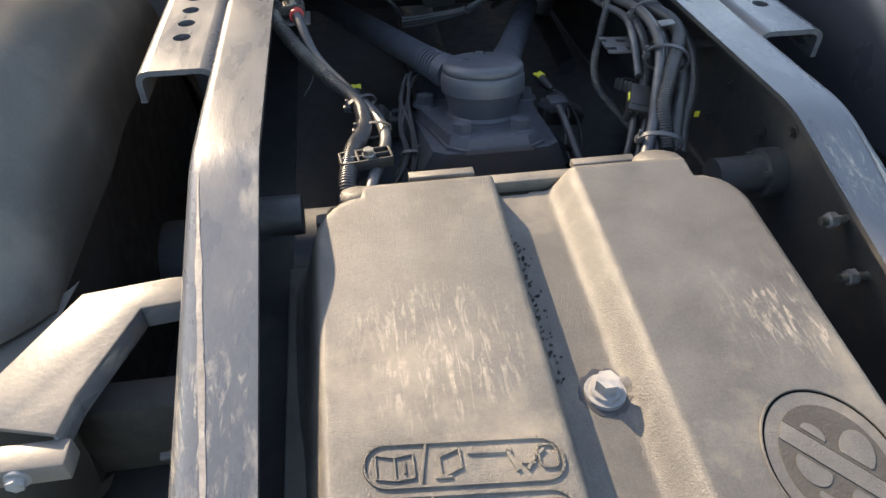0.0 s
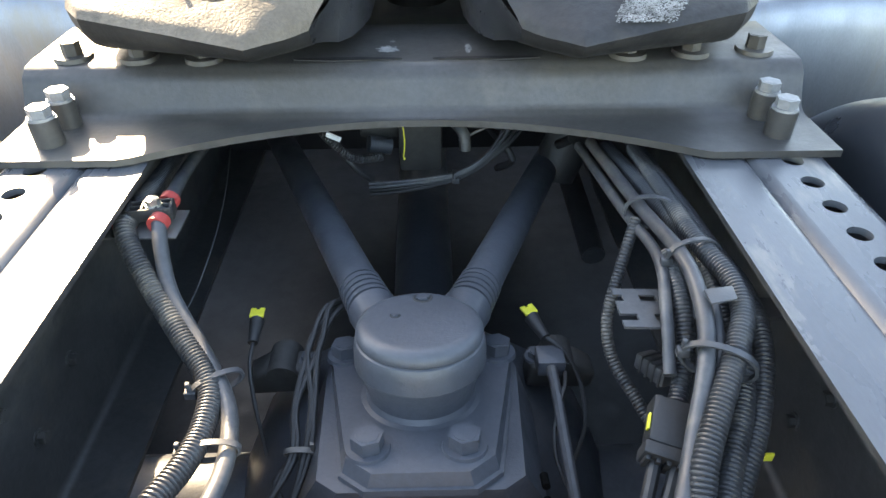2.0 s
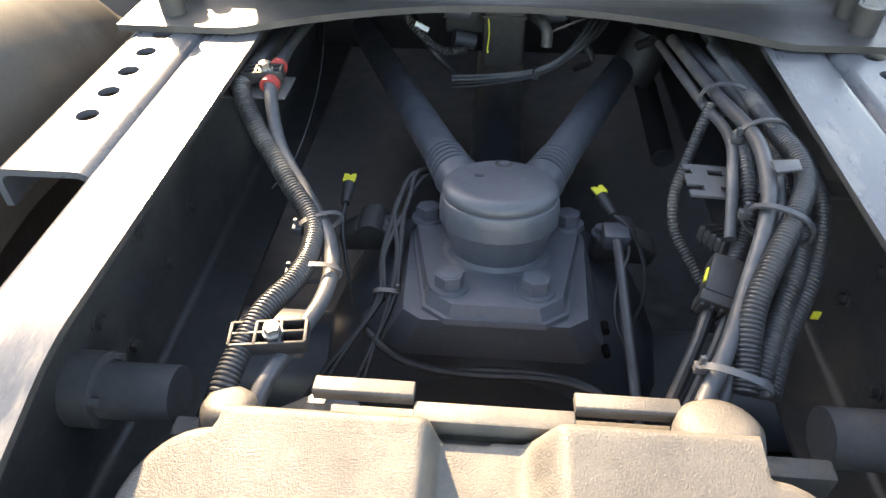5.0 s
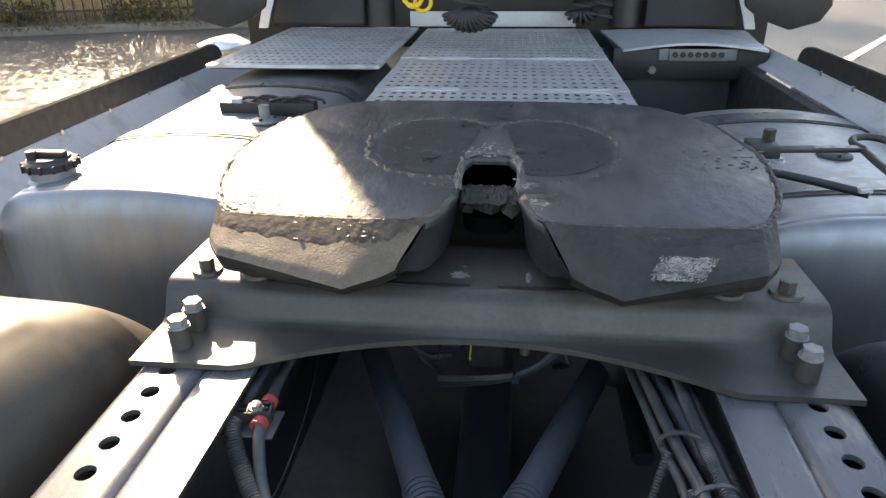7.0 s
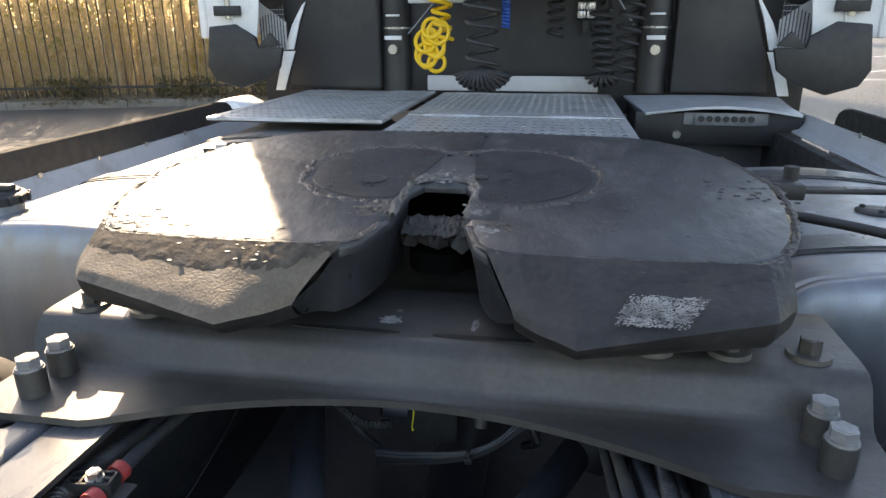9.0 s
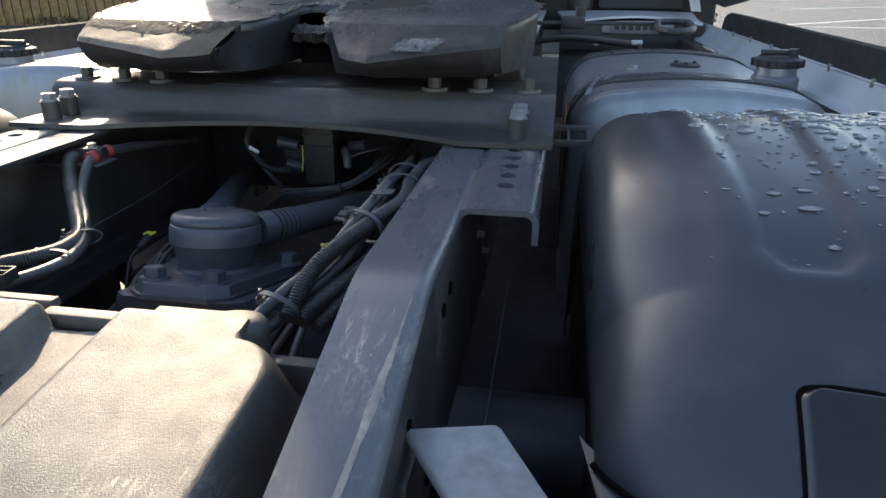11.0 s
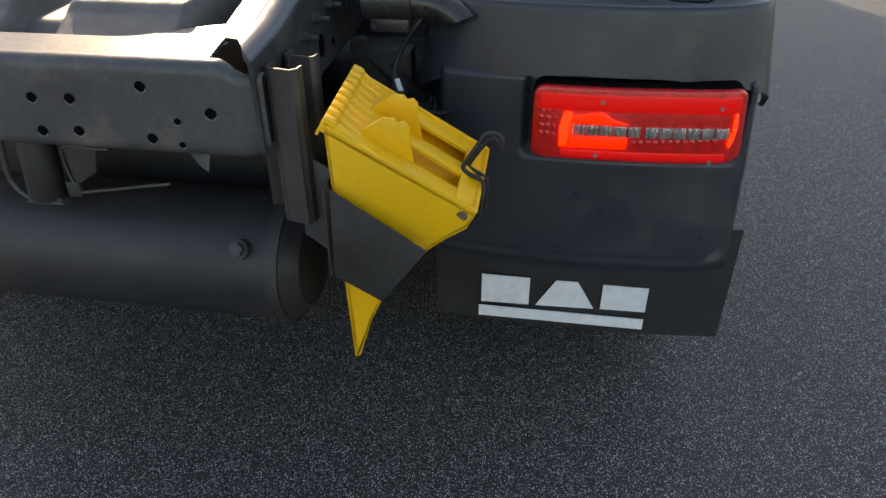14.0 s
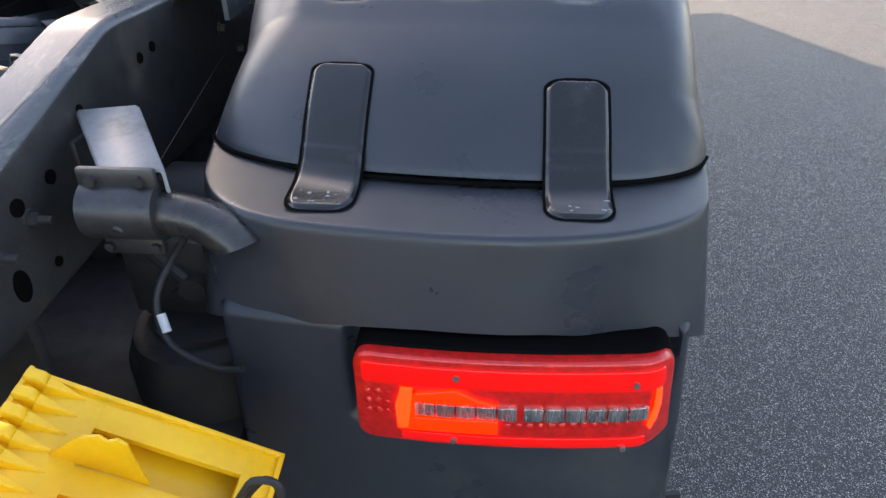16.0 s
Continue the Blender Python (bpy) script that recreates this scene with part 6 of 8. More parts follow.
def hood_at(u, v, tight=True):
    y, z = profile_at(GUARD_FINE, u)
    drop = min(0.22, max(0.006, z - 0.846)) if y < 2.25 else 0.22
    x, dz = guard_cross(v, drop, 0.13 - 0.055 * smooth_step(1.55, 1.85, y) if tight else 0.17)
    bow = (seam_y(x) - 1.391) * (1 - smooth_step(1.39, 1.85, y))
    # three shallow round-ended channels over the crown
    ridge = 0.004 * smooth_step(0.64, 0.67, x) * (1 - smooth_step(1.13, 1.16, x)) * smooth_step(1.55, 1.6, y) * (1 - smooth_step(2.12, 2.16, y))
    wide = 0.012 * smooth_step(1.6, 1.95, y)
    for c in (0.737, 0.888, 1.037):
        e = abs(x - c)
        ridge -= 0.006 * (1 - smooth_step(0.034 + wide, 0.046 + wide, e)) * smooth_step(1.588 + 0.02 * smooth_step(0.02, 0.042, e), 1.603 + 0.02 * smooth_step(0.02, 0.042, e), y) * (1 - smooth_step(2.1, 2.14, y))
    return Vector((x, y + bow, z + dz + ridge))


def crown_z(x, z):
    """Height of the hood over its profile line, across the guard."""
    drop = min(0.22, max(0.006, z - 0.846))
    r, r2 = min(0.13, drop * 0.85), min(0.07, drop * 0.85)
    t = (x - 0.556 - r) / (1.213 - r2 - 0.556 - r)
    return 0.008 * math.sin(math.pi * t)


def make_guard(s, full):
    g = thing("mudguard", "black moulded plastic truck mudguard wet with drops, tail lamp below" if full else "dusty grey-brown plastic truck mudguard over the twin wheels", "mudguard", "mudguards")

    def side(p):
        return Vector((s * p.x, p.y, p.z))
    skin = GUARD if full else DUSTY
    part("hood", sheet(lambda u, v: side(hood_at(u, v, full)), 190, 170, 0.005), skin, g, angle=1.3)

    def band(u, v):
        a, b = profile_at(SEAM_C, v), profile_at(SHOULDER_C, v)
        a, b = Vector((*a, 0.846)), Vector((*b, 0.838))
        out = (b - a).normalized()
        # the lower edge is squarer in plan than the shoulder and drops towards its ends
        end = abs(v * 2 - 1)
        low = b + Vector((0, -0.016 * (1 - end ** 3) - 0.05 * smooth_step(0.45, 0.95, end), 0))
        low.x = 0.88 + (low.x - 0.88) * (0.99 + 0.05 * smooth_step(0.4, 0.9, end))
        low.z = 0.722 - 0.64 * max(0.0, low.y - 1.273)
        if u < 0.1:
            p = a - out * 0.03 * (1 - u / 0.1)
        elif u < 0.4:
            p = a.lerp(b, (u - 0.1) / 0.3 * 0.93)
        elif u < 0.55:
            t = (u - 0.4) / 0.15
            k0, k2 = a.lerp(b, 0.93), b.lerp(low, 0.09)
            p = k0 * (1 - t) ** 2 + b * 2 * t * (1 - t) + k2 * t * t
        elif u < 0.92:
            p = b.lerp(low, 0.09 + 0.91 * (u - 0.55) / 0.37)
        else:
            p = low + Vector((0, 0.03, -0.004)) * (u - 0.92) / 0.08
        return side(p)
    part("rear_band", sheet(band, 48, 110, 0.004), skin, g, angle=1.2)

    def lower(u, v):
        z = 0.742 - u * 0.436
        t = v * 2 - 1
        e = abs(t)
        x = 0.895 + t * (0.298 + 0.027 * u)
        if t < 0:
            x = 0.895 + t * (0.306 + 0.01 * u)
        y = 1.272 + 0.03 * t * t + 0.1 * smooth_step(0.88, 1.0, e) ** 2
        # the top edge is drawn in behind the band above
        y += (0.026 + 0.045 * smooth_step(0.5, 1.0, e)) * smooth_step(0.712, 0.734, z)
        rec = smooth_step(0.766, 0.78, x) * (1 - smooth_step(1.15, 1.164, x)) * smooth_step(0.562, 0.576, z) if full else 0
        y += 0.02 * rec
        y += 0.02 * smooth_step(0.36, 0.31, z)
        # shallow field inside a raised rounded border
        corner = max(0.0, x - 1.12) ** 2 + max(0.0, 0.4 - z) ** 2
        y += 0.009 * (1 - smooth_step(0.052, 0.062, math.sqrt(corner)))
        return Vector((s * x, y, z))
    part("lamp_panel", sheet(lower, 60, 110, 0.005), skin, g, angle=1.2)

    def flap(u, v):
        t = v * 2 - 1
        return Vector((s * (0.905 + t * 0.306), 1.3 + 0.02 * t * t, 0.42 - 0.265 * u))
    part("mud_flap", sheet(flap, 12, 40, 0.006), RUBBER, g, "black rubber mud flap")
    if full:
        for x0, x1 in ((0.706, 0.784), (0.998, 1.072)):
            prof = [Vector((0, y, z)) for y, z in ((1.327 + 0.004 * (x0 < 0.9), 0.8405), (1.342, 0.842), (1.358, 0.8445), (1.372, 0.8495), (1.386, 0.8595))]
            prof += [Vector((0, y, z)) for y, z in GUARD_FINE[14:] if y < 1.495 - 0.012 * (x0 > 0.9)][::3]
            line = resample(smooth_path(prof, 6), 0.002)
            total = len(line) - 1
            size = total * 0.002

            def strap(u, v, grow, lift, dome):
                k = -grow / size + u * (1 + 2 * grow / size)
                kk = min(1.0, max(0.0, k)) * total
                i = min(int(kk), total - 1)
                p = line[i].lerp(line[i + 1], kk - i)
                d = (line[i + 1] - line[i]).normalized()
                p = p + d * (k - min(1.0, max(0.0, k))) * size
                up = Vector((0, -d.z, d.y))
                half = (x1 - x0) / 2 + grow
                r_top, r_low = 0.028, 0.022
                dist_t, dist_l = (1 - u) * (size + 2 * grow), u * (size + 2 * grow)
                if dist_t < r_top * 0.62:
                    half -= r_top * (1 - math.sqrt(max(0, 1 - (1 - dist_t / (r_top * 0.62)) ** 2)))
                if dist_l < r_low:
                    half -= r_low * (1 - math.sqrt(max(0, 1 - (1 - dist_l / r_low) ** 2)))
                t = v * 2 - 1
                rim = min((1 - abs(t)) * half, dist_t, dist_l)
                h = lift + dome * smooth_step(0.0, 0.005, rim)
                lean = -0.005 * (1 - u) if x0 < 0.9 else 0.0
                xx = (x0 + x1) / 2 + lean + t * half
                return Vector((s * xx, p.y + (seam_y(xx) - 1.391) * (1 - smooth_step(1.39, 1.85, p.y)) * smooth_step(1.33, 1.385, p.y), p.z + crown_z(xx, p.z) * smooth_step(1.388, 1.4, p.y))) + up * h
            part("hinge_strap", sheet(lambda u, v: strap(u, v, 0.0, 0.0012, 0.004), 90, 40), STRAP, g, "satin black hinge strap", angle=1.2)
            part("hinge_groove", sheet(lambda u, v: strap(u, v, 0.0032, 0.0014, 0.0), 90, 24), GROOVE, g)
        part("seam", tube([(s * x, y - 0.001, 0.8505) for x, y in SEAM_C[2:-8:6]], 0.0032, 8, step=0.01), GROOVE, g)
    return g


make_guard(1, True)
make_guard(-1, False)

# drops on the wet guard
r = random.Random(11)
ico = bmesh.new()
bmesh.ops.create_icosphere(ico, subdivisions=1, radius=1.0)
base_v = [v.co.copy() for v in ico.verts]
base_f = [[v.index for v in f.verts] for f in ico.faces]
ico.free()
verts, faces = [], []
for i in range(2600):
    u, v = r.uniform(0.33, 0.74), r.uniform(0.25, 0.7)
    c = hood_at(u, v)
    dens = smooth_step(0.62, 0.8, c.x) * (0.1 + 0.9 * smooth_step(1.6, 1.95, c.y))
    if r.random() > dens:
        continue
    size = 0.0013 + 0.0044 * r.random() ** 3
    a = r.uniform(0.9, 2.6)
    k = len(verts)
    verts += [c + Vector((p.x * size * a, p.y * size, p.z * size * 0.5 + 0.0004)) for p in base_v]
    faces += [[k + q for q in f] for f in base_f]
for i in range(46):
    x0 = r.choice((0.712, 1.004))
    x = x0 + 0.064 * r.random()
    y = 1.338 + 0.034 * r.random() ** 1.3
    c = Vector((x, y, 0.8465 + 0.08 * (y - 1.338)))
    size, a = 0.0009 + 0.003 * r.random() ** 3, r.uniform(0.9, 1.9)
    k = len(verts)
    verts += [c + Vector((p.x * size * a, p.y * size, p.z * size * 0.5)) for p in base_v]
    faces += [[k + q for q in f] for f in base_f]
me = bpy.data.meshes.new("water_drops")
me.from_pydata(verts, [], faces)
me.materials.append(WATER)
for p in me.polygons:
    p.use_smooth = True
tagged(new("water_drops", me), "small clear water drops on the mudguard", "drops", kind="stuff")

# white lettering panel on the flap, as plain shapes
lg = thing("flap_emblem", "white plain block shapes printed on the mud flap", "emblem")
for poly in ([(0.702, 0.211), (0.805, 0.213), (0.805, 0.281), (0.702, 0.282)], [(0.82, 0.213), (0.943, 0.217), (0.905, 0.281), (0.86, 0.281)], [(0.957, 0.218), (1.05, 0.22), (1.05, 0.28), (0.957, 0.28)]):
    part("block", prism(poly, 1.2885, 1.291, "y"), LOGO, lg)
part("bar", prism([(0.697, 0.173), (1.05, 0.174), (1.05, 0.2), (0.697, 0.2)], 1.2885, 1.291, "y"), LOGO, lg)

# ---- tail lamp ----
tl = thing("tail_lamp", "lit red rear lamp cluster with a strip of clear reflectors", "tail lamp")


def lamp_y(x):
    return 1.231 + 0.012 * ((x - 0.965) / 0.18) ** 2 + 0.02 * smooth_step(1.1, 1.155, x) ** 2


def lamp_plate(poly, depth0, depth1, w=0.0):
    """A plate of that outline, bent to the sweep of the lamp."""
    bm = bmesh.new()
    a = [bm.verts.new((x, depth0, z)) for x, z in poly]
    b = [bm.verts.new((x, depth1, z)) for x, z in poly]
    bm.faces.new(a)
    bm.faces.new(b[::-1])
    for i in range(len(poly)):
        j = (i + 1) % len(poly)
        bm.faces.new((a[i], a[j], b[j], b[i]))
    bmesh.ops.recalc_face_normals(bm, faces=bm.faces)
    bevel(bm, w, 3, 0.8)
    x0, x1 = min(p[0] for p in poly), max(p[0] for p in poly)
    for k in range(1, int((x1 - x0) / 0.012)):
        bmesh.ops.bisect_plane(bm, geom=bm.verts[:] + bm.edges[:] + bm.faces[:], plane_co=(x0 + 0.012 * k, 0, 0), plane_no=(1, 0, 0))
    for v in bm.verts:
        v.co.y += lamp_y(v.co.x)
    return bm


def slant(poly):
    """The lamp's outline leans a little: its outer end sits higher."""
    return [(x + 0.02 * (z - 0.66) * smooth_step(1.05, 1.15, x) * -4, 0.582 + (z - 0.582) * 0.875 + 0.003 * (x - 0.965) / 0.18) for x, z in poly]


part("housing", lamp_plate(densify(slant(rounded(0.785, 0.582, 1.151, 0.736, 0.022)), 0.02), 0.018, 0.06, 0.004), GROOVE, tl)
part("lens_body", lamp_plate(densify(slant(rounded(0.787, 0.584, 1.15, 0.734, 0.02)), 0.02), 0.001, 0.02, 0.004), LENSDK, tl, "dark red outer lens")
part("upper_lens", lamp_plate(densify(slant(rounded(0.797, 0.69, 1.138, 0.722, 0.006)), 0.02), -0.002, 0.004, 0.001), LITLENS, tl, "bright red upper lens strip")
part("lower_lens", lamp_plate(densify(slant(rounded(0.84, 0.592, 1.12, 0.607, 0.004)), 0.02), -0.0012, 0.004, 0.0008), LITLENS, tl)
part("lit_field", lamp_plate(densify(slant([(0.836, 0.612), (0.953, 0.614), (0.953, 0.638), (0.858, 0.636), (0.858, 0.664), (0.953, 0.665), (0.93, 0.672), (0.905, 0.688), (0.86, 0.678), (0.835, 0.655)]), 0.02), -0.0035, 0.003, 0.001), LIT, tl, "glowing red light field")
part("lit_end", lamp_plate(densify(slant([(1.124, 0.618), (1.132, 0.634), (1.136, 0.66), (1.135, 0.688), (1.128, 0.688), (1.127, 0.655), (1.12, 0.628)]), 0.012), -0.0035, 0.003, 0.001), LITHOT, tl, "glowing red end strip")
part("lit_corner", lamp_plate(densify(slant([(0.837, 0.616), (0.849, 0.616), (0.853, 0.65), (0.856, 0.687), (0.842, 0.687), (0.835, 0.655)]), 0.012), -0.0042, -0.001, 0.0006), LITHOT, tl, "bright orange-red end of the light field")
for i in range(11):
    x = 0.858 + 0.0235 * i + (0.006 if i > 4 else 0)
    if x < 1.112:
        part("reflector_cell", lamp_plate(slant([(x, 0.6395), (x + 0.0215, 0.6395), (x + 0.0215, 0.661), (x, 0.661)]), -0.003, 0.002, 0.0006), CHROME, tl)
for i in range(12):
    part("lens_bead", lathe([(0.0055, 0), (0.005, 0.002), (0.0025, 0.0035)], (0.965 + 0.0122 * i, lamp_y(0.965 + 0.0122 * i) + 0.001, 0.622 + 0.0008 * i), (0, -1, 0), 10), LENSDK, tl)
for i in range(3):
    for j in range(4):
        part("lens_bead", lathe([(0.0055, 0), (0.005, 0.002), (0.0025, 0.0035)], (0.803 + 0.0115 * i, lamp_y(0.8) + 0.001, 0.628 + 0.0145 * j), (0, -1, 0), 10), LENSDK, tl)
for x, z in ((0.905, 0.692), (1.101, 0.689), (0.902, 0.595), (1.098, 0.591)):
    part("lens_screw", rod((x, lamp_y(x) + 0.001, z), (x, lamp_y(x) - 0.005, z), 0.004, 0.0035, 12, 0.0006), ZINC, tl)

# ---- exhaust outlet and its bracket ----
ex = thing("exhaust_outlet", "dull steel exhaust tail pipe held in a clamp", "exhaust pipe")
PIPE = [(0.468, 1.345, 0.826), (0.52, 1.344, 0.826), (0.56, 1.343, 0.825), (0.59, 1.34, 0.822), (0.614, 1.335, 0.816), (0.637, 1.327, 0.806), (0.658, 1.317, 0.792), (0.68, 1.306, 0.774)]


def cut_pipe(r):
    """A bent pipe whose end is cut slanting, open side down."""
    bm = tube(PIPE, r, 28, step=0.006)
    bmesh.ops.bisect_plane(bm, geom=bm.verts[:] + bm.edges[:] + bm.faces[:], plane_co=(0.645, 1.321, 0.797), plane_no=(0.36, -0.2, -0.91), clear_outer=True)
    return bm


part("pipe", cut_pipe(0.0265), EXH, ex)
part("pipe_bore", cut_pipe(0.0245), DARK, ex, "sooty black bore")
part("clamp_shell", rod((0.466, 1.346, 0.828), (0.556, 1.345, 0.828), 0.036, n=36, w=0.003), CLAMP, ex, "broad stained steel pipe clamp")
part("clamp_dimple", rod((0.512, 1.315, 0.818), (0.512, 1.309, 0.816), 0.009, 0.006, 20, 0.002), CLAMP, ex)
part("clamp_ear", box((0.464, 1.335, 0.856), (0.558, 1.346, 0.884), 0.005), CLAMP, ex)
part("clamp_ear", box((0.475, 1.335, 0.77), (0.548, 1.346, 0.798), 0.005), CLAMP, ex)
for x in (0.478, 0.535):
    hex_bolt("clamp_bolt", (x + 0.005, 1.335, 0.869), (0, -1, 0), 0.007, 0.006, CLAMP, ex)
    hex_bolt("clamp_bolt", (x + 0.005, 1.335, 0.783), (0, -1, 0), 0.006, 0.006, CLAMP, ex)


# pale grey puts the sky's reflection on the bracket into its paint
PALE = material("sky_sheen_bracket_paint", (0.2, 0.205, 0.215), 0.42, 0.0, 0.1, 10, 0.1, 160, dirt=(0.12, 0.115, 0.11), dirt_amount=0.2, dirt_scale=12)


def arm_bracket(s, name, label):
    b = thing(name, label, "bracket", "arm brackets")
    rows = []
    for u in range(9):
        # sheet from the rail to the clamp; its inner edge rolls down, its outer edge is folded over
        t = u / 8
        a, c = Vector((0.392, 1.476, 0.9)).lerp(Vector((0.487, 1.346, 0.882)), t), Vector((0.472, 1.49, 0.903)).lerp(Vector((0.566, 1.346, 0.88)), t)
        row = [a + Vector((0.003, 0, -0.012)), a + Vector((0.0, 0, -0.008)), a + Vector((0.001, 0, -0.003)), a + Vector((0.004, 0, 0)), a.lerp(c, 0.5), c - Vector((0.004, 0, 0)), c + Vector((0.001, 0, -0.003)), c + Vector((0.002, 0, -0.02 - 0.02 * t))]
        rows.append([Vector((s * p.x, p.y, p.z)) for p in row])
    bm = sheet(lambda u, v: rows[round(u * 8)][round(v * 7)], 8, 7, 0.004)
    part("folded_sheet", bm, PALE, b, angle=0.9)
    part("foot", box((s * 0.398 - 0.004, 1.44, 0.78), (s * 0.398 + 0.004, 1.5, 0.87), 0.002), WEB, b)
    return b


arm_bracket(1, "exhaust_bracket", "grey folded steel bracket holding the exhaust clamp")
gb = thing("guard_bracket", "grey folded steel arm on the rail beside the wheel", "bracket", "arm brackets")
arm = [(-0.396, 1.493), (-0.42, 1.493), (-0.505, 1.481), (-0.556, 1.38), (-0.54, 1.325), (-0.485, 1.31), (-0.478, 1.35), (-0.441, 1.451), (-0.396, 1.456)]
# darker paint than the flanges: the sheet's shade is put into its colour
part("top_sheet", prism(arm, 0.894, 0.9, "z", 0.002), PAINT, gb)
for a, b in (((-0.478, 1.35), (-0.441, 1.451)), ((-0.441, 1.451), (-0.396, 1.456)), ((-0.485, 1.31), (-0.478, 1.35))):
    d = (Vector(b) - Vector(a)).normalized() * 0.004
    part("down_flange", prism([a, b, (b[0] - d.y, b[1] + d.x), (a[0] - d.y, a[1] + d.x)], 0.872, 0.896, "z", 0.0008), RAIL, gb)
part("foot", box((-0.402, 1.45, 0.8), (-0.394, 1.49, 0.896), 0.002), RAIL, gb)
part("clamp_strip", box((-0.58, 1.285, 0.868), (-0.475, 1.312, 0.892), 0.003), PAINT, gb, "grey clamp strip")
hex_bolt("strip_bolt", (-0.515, 1.285, 0.88), (0, -1, 0), 0.008, 0.008, BOLT, gb, 0.011)
lead = thing("lamp_lead", "black lamp lead with a pale band running to the guard", "cable")
part("lead", tube([(0.56, 1.45, 0.78), (0.53, 1.38, 0.74), (0.515, 1.34, 0.695), (0.54, 1.31, 0.65), (0.6, 1.29, 0.635), (0.64, 1.28, 0.645)], 0.005, 10), RUBBER, lead)
part("pale_band", rod((0.5215, 1.332, 0.683), (0.531, 1.32, 0.664), 0.0062, n=12), LOGO, lead)
cbk = thing("cast_hanger", "dark cast suspension hanger with triangular openings beside the rail", "hanger")
for a, b, r in (((0.405, 1.5, 0.7), (0.5, 1.47, 0.63), 0.013), ((0.5, 1.47, 0.63), (0.42, 1.5, 0.575), 0.012), ((0.405, 1.5, 0.7), (0.42, 1.5, 0.575), 0.012), ((0.5, 1.47, 0.63), (0.545, 1.5, 0.59), 0.014), ((0.42, 1.5, 0.575), (0.56, 1.5, 0.575), 0.015)):
    part("web_bar", rod(a, b, r, n=10, w=0.003), DARK, cbk)
for p in ((0.405, 1.5, 0.7), (0.5, 1.47, 0.63), (0.42, 1.5, 0.575)):
    part("boss", rod((p[0], p[1] - 0.014, p[2]), (p[0], p[1] + 0.014, p[2]), 0.02, n=18, w=0.003), DARK, cbk)
gr = thing("guard_rod", "thin steel stay rod between rail and mudguard", "rod")
part("rod", rod((0.446, 1.5, 0.781), (0.454, 1.83, 0.873), 0.0006, n=8), THIN, gr)
sb = thing("guard_stay", "short dark steel stay from the frame to the mudguard", "stay")
for y in (2.41, 2.556):
    part("cross_bar", box((0.485, y - 0.004, 0.922), (0.578, y + 0.004, 0.937), 0.001), PAINT, sb)
part("side_bar", box((0.57, 2.41, 0.922), (0.578, 2.556, 0.93), 0.001), PAINT, sb)
part("side_bar", box((0.53, 2.41, 0.922), (0.536, 2.556, 0.93), 0.001), PAINT, sb)

# ---- wheel chock in its holder ----
ck = thing("wheel_chock", "bright yellow plastic wheel chock with moulded handles and ribs", "wheel chock")
CA, CD, CT = Vector((0.499, 0, 0.73)), Vector((0.72, 0, 0.589)), Vector((0.503, 0, 0.272))
cu = (CD - CA).normalized()
cn = Vector((cu.z, 0, -cu.x))
if cn.z > 0:
    cn = -cn
Y0, Y1 = 0.964, 1.142


def chock_at(a, d, w):
    """a along the top face, d down into the chock, w across its width from 0 to 1."""
    p = CA + cu * a + cn * d
    return Vector((p.x, Y0 + (Y1 - Y0) * w + 0.13 * a, p.z + 0.03 * w))


LEN = (CD - CA).length
tipa, tipd = (CT - CA).dot(cu), (CT - CA).dot(cn)


def chock_prism(poly, w0, w1, bev=0.003):
    bm = bmesh.new()
    a = [bm.verts.new(chock_at(x, d, w0)) for x, d in poly]
    b = [bm.verts.new(chock_at(x, d, w1)) for x, d in poly]
    bm.faces.new(a)
    bm.faces.new(b[::-1])
    for i in range(len(poly)):
        j = (i + 1) % len(poly)
        bm.faces.new((a[i], a[j], b[j], b[i]))
    bmesh.ops.recalc_face_normals(bm, faces=bm.faces)
    return bevel(bm, bev, 2, 0.4)


side = [(0.0, 0.0), (LEN, 0.0), (LEN + 0.002, 0.035)]
for i in range(1, 9):
    t = i / 9
    p0, p1, p2 = Vector((LEN, 0.04)), Vector((0.19, 0.17)), Vector((tipa + 0.005, tipd))
    p = p0 * (1 - t) ** 2 + p1 * 2 * t * (1 - t) + p2 * t * t
    side.append((p.x, p.y))
side += [(tipa, tipd)]
# outer walls, hollow between, with a deck just below the rim
for w0, w1 in ((0.0, 0.03), (0.97, 1.0)):
    part("side_wall", chock_prism(side, w0, w1, 0.0012), YELLOW, ck)
for a0, a1 in ((0.0, 0.075), (0.2235, LEN)):
    part("deck", chock_prism([(a0, 0.004), (a1, 0.004), (a1, 0.012), (a0, 0.012)], 0.0, 1.0, 0.001), YELLOW, ck)
for w0, w1 in ((0.0, 0.2), (0.42, 0.58), (0.8, 1.0)):
    part("deck", chock_prism([(0.07, 0.0042), (0.23, 0.0042), (0.23, 0.012), (0.07, 0.012)], w0, w1, 0.001), YELLOW, ck)
part("base_wall", chock_prism([(0.0, 0.0), (0.006, 0.0), (tipa + 0.006, tipd - 0.01), (tipa, tipd)], 0.0, 1.0, 0.001), YELLOW, ck)
part("tread_wall", chock_prism(side[2:] + [(tipa + 0.002, tipd - 0.012)] + [(x - 0.005, d - 0.003) for x, d in side[2:-1][::-1]], 0.0, 1.0, 0.0), YELLOW, ck)
part("end_wall", chock_prism([(LEN - 0.006, 0.0), (LEN, 0.0), (LEN + 0.002, 0.036), (LEN - 0.004, 0.036)], 0.0, 1.0, 0.001), YELLOW, ck)
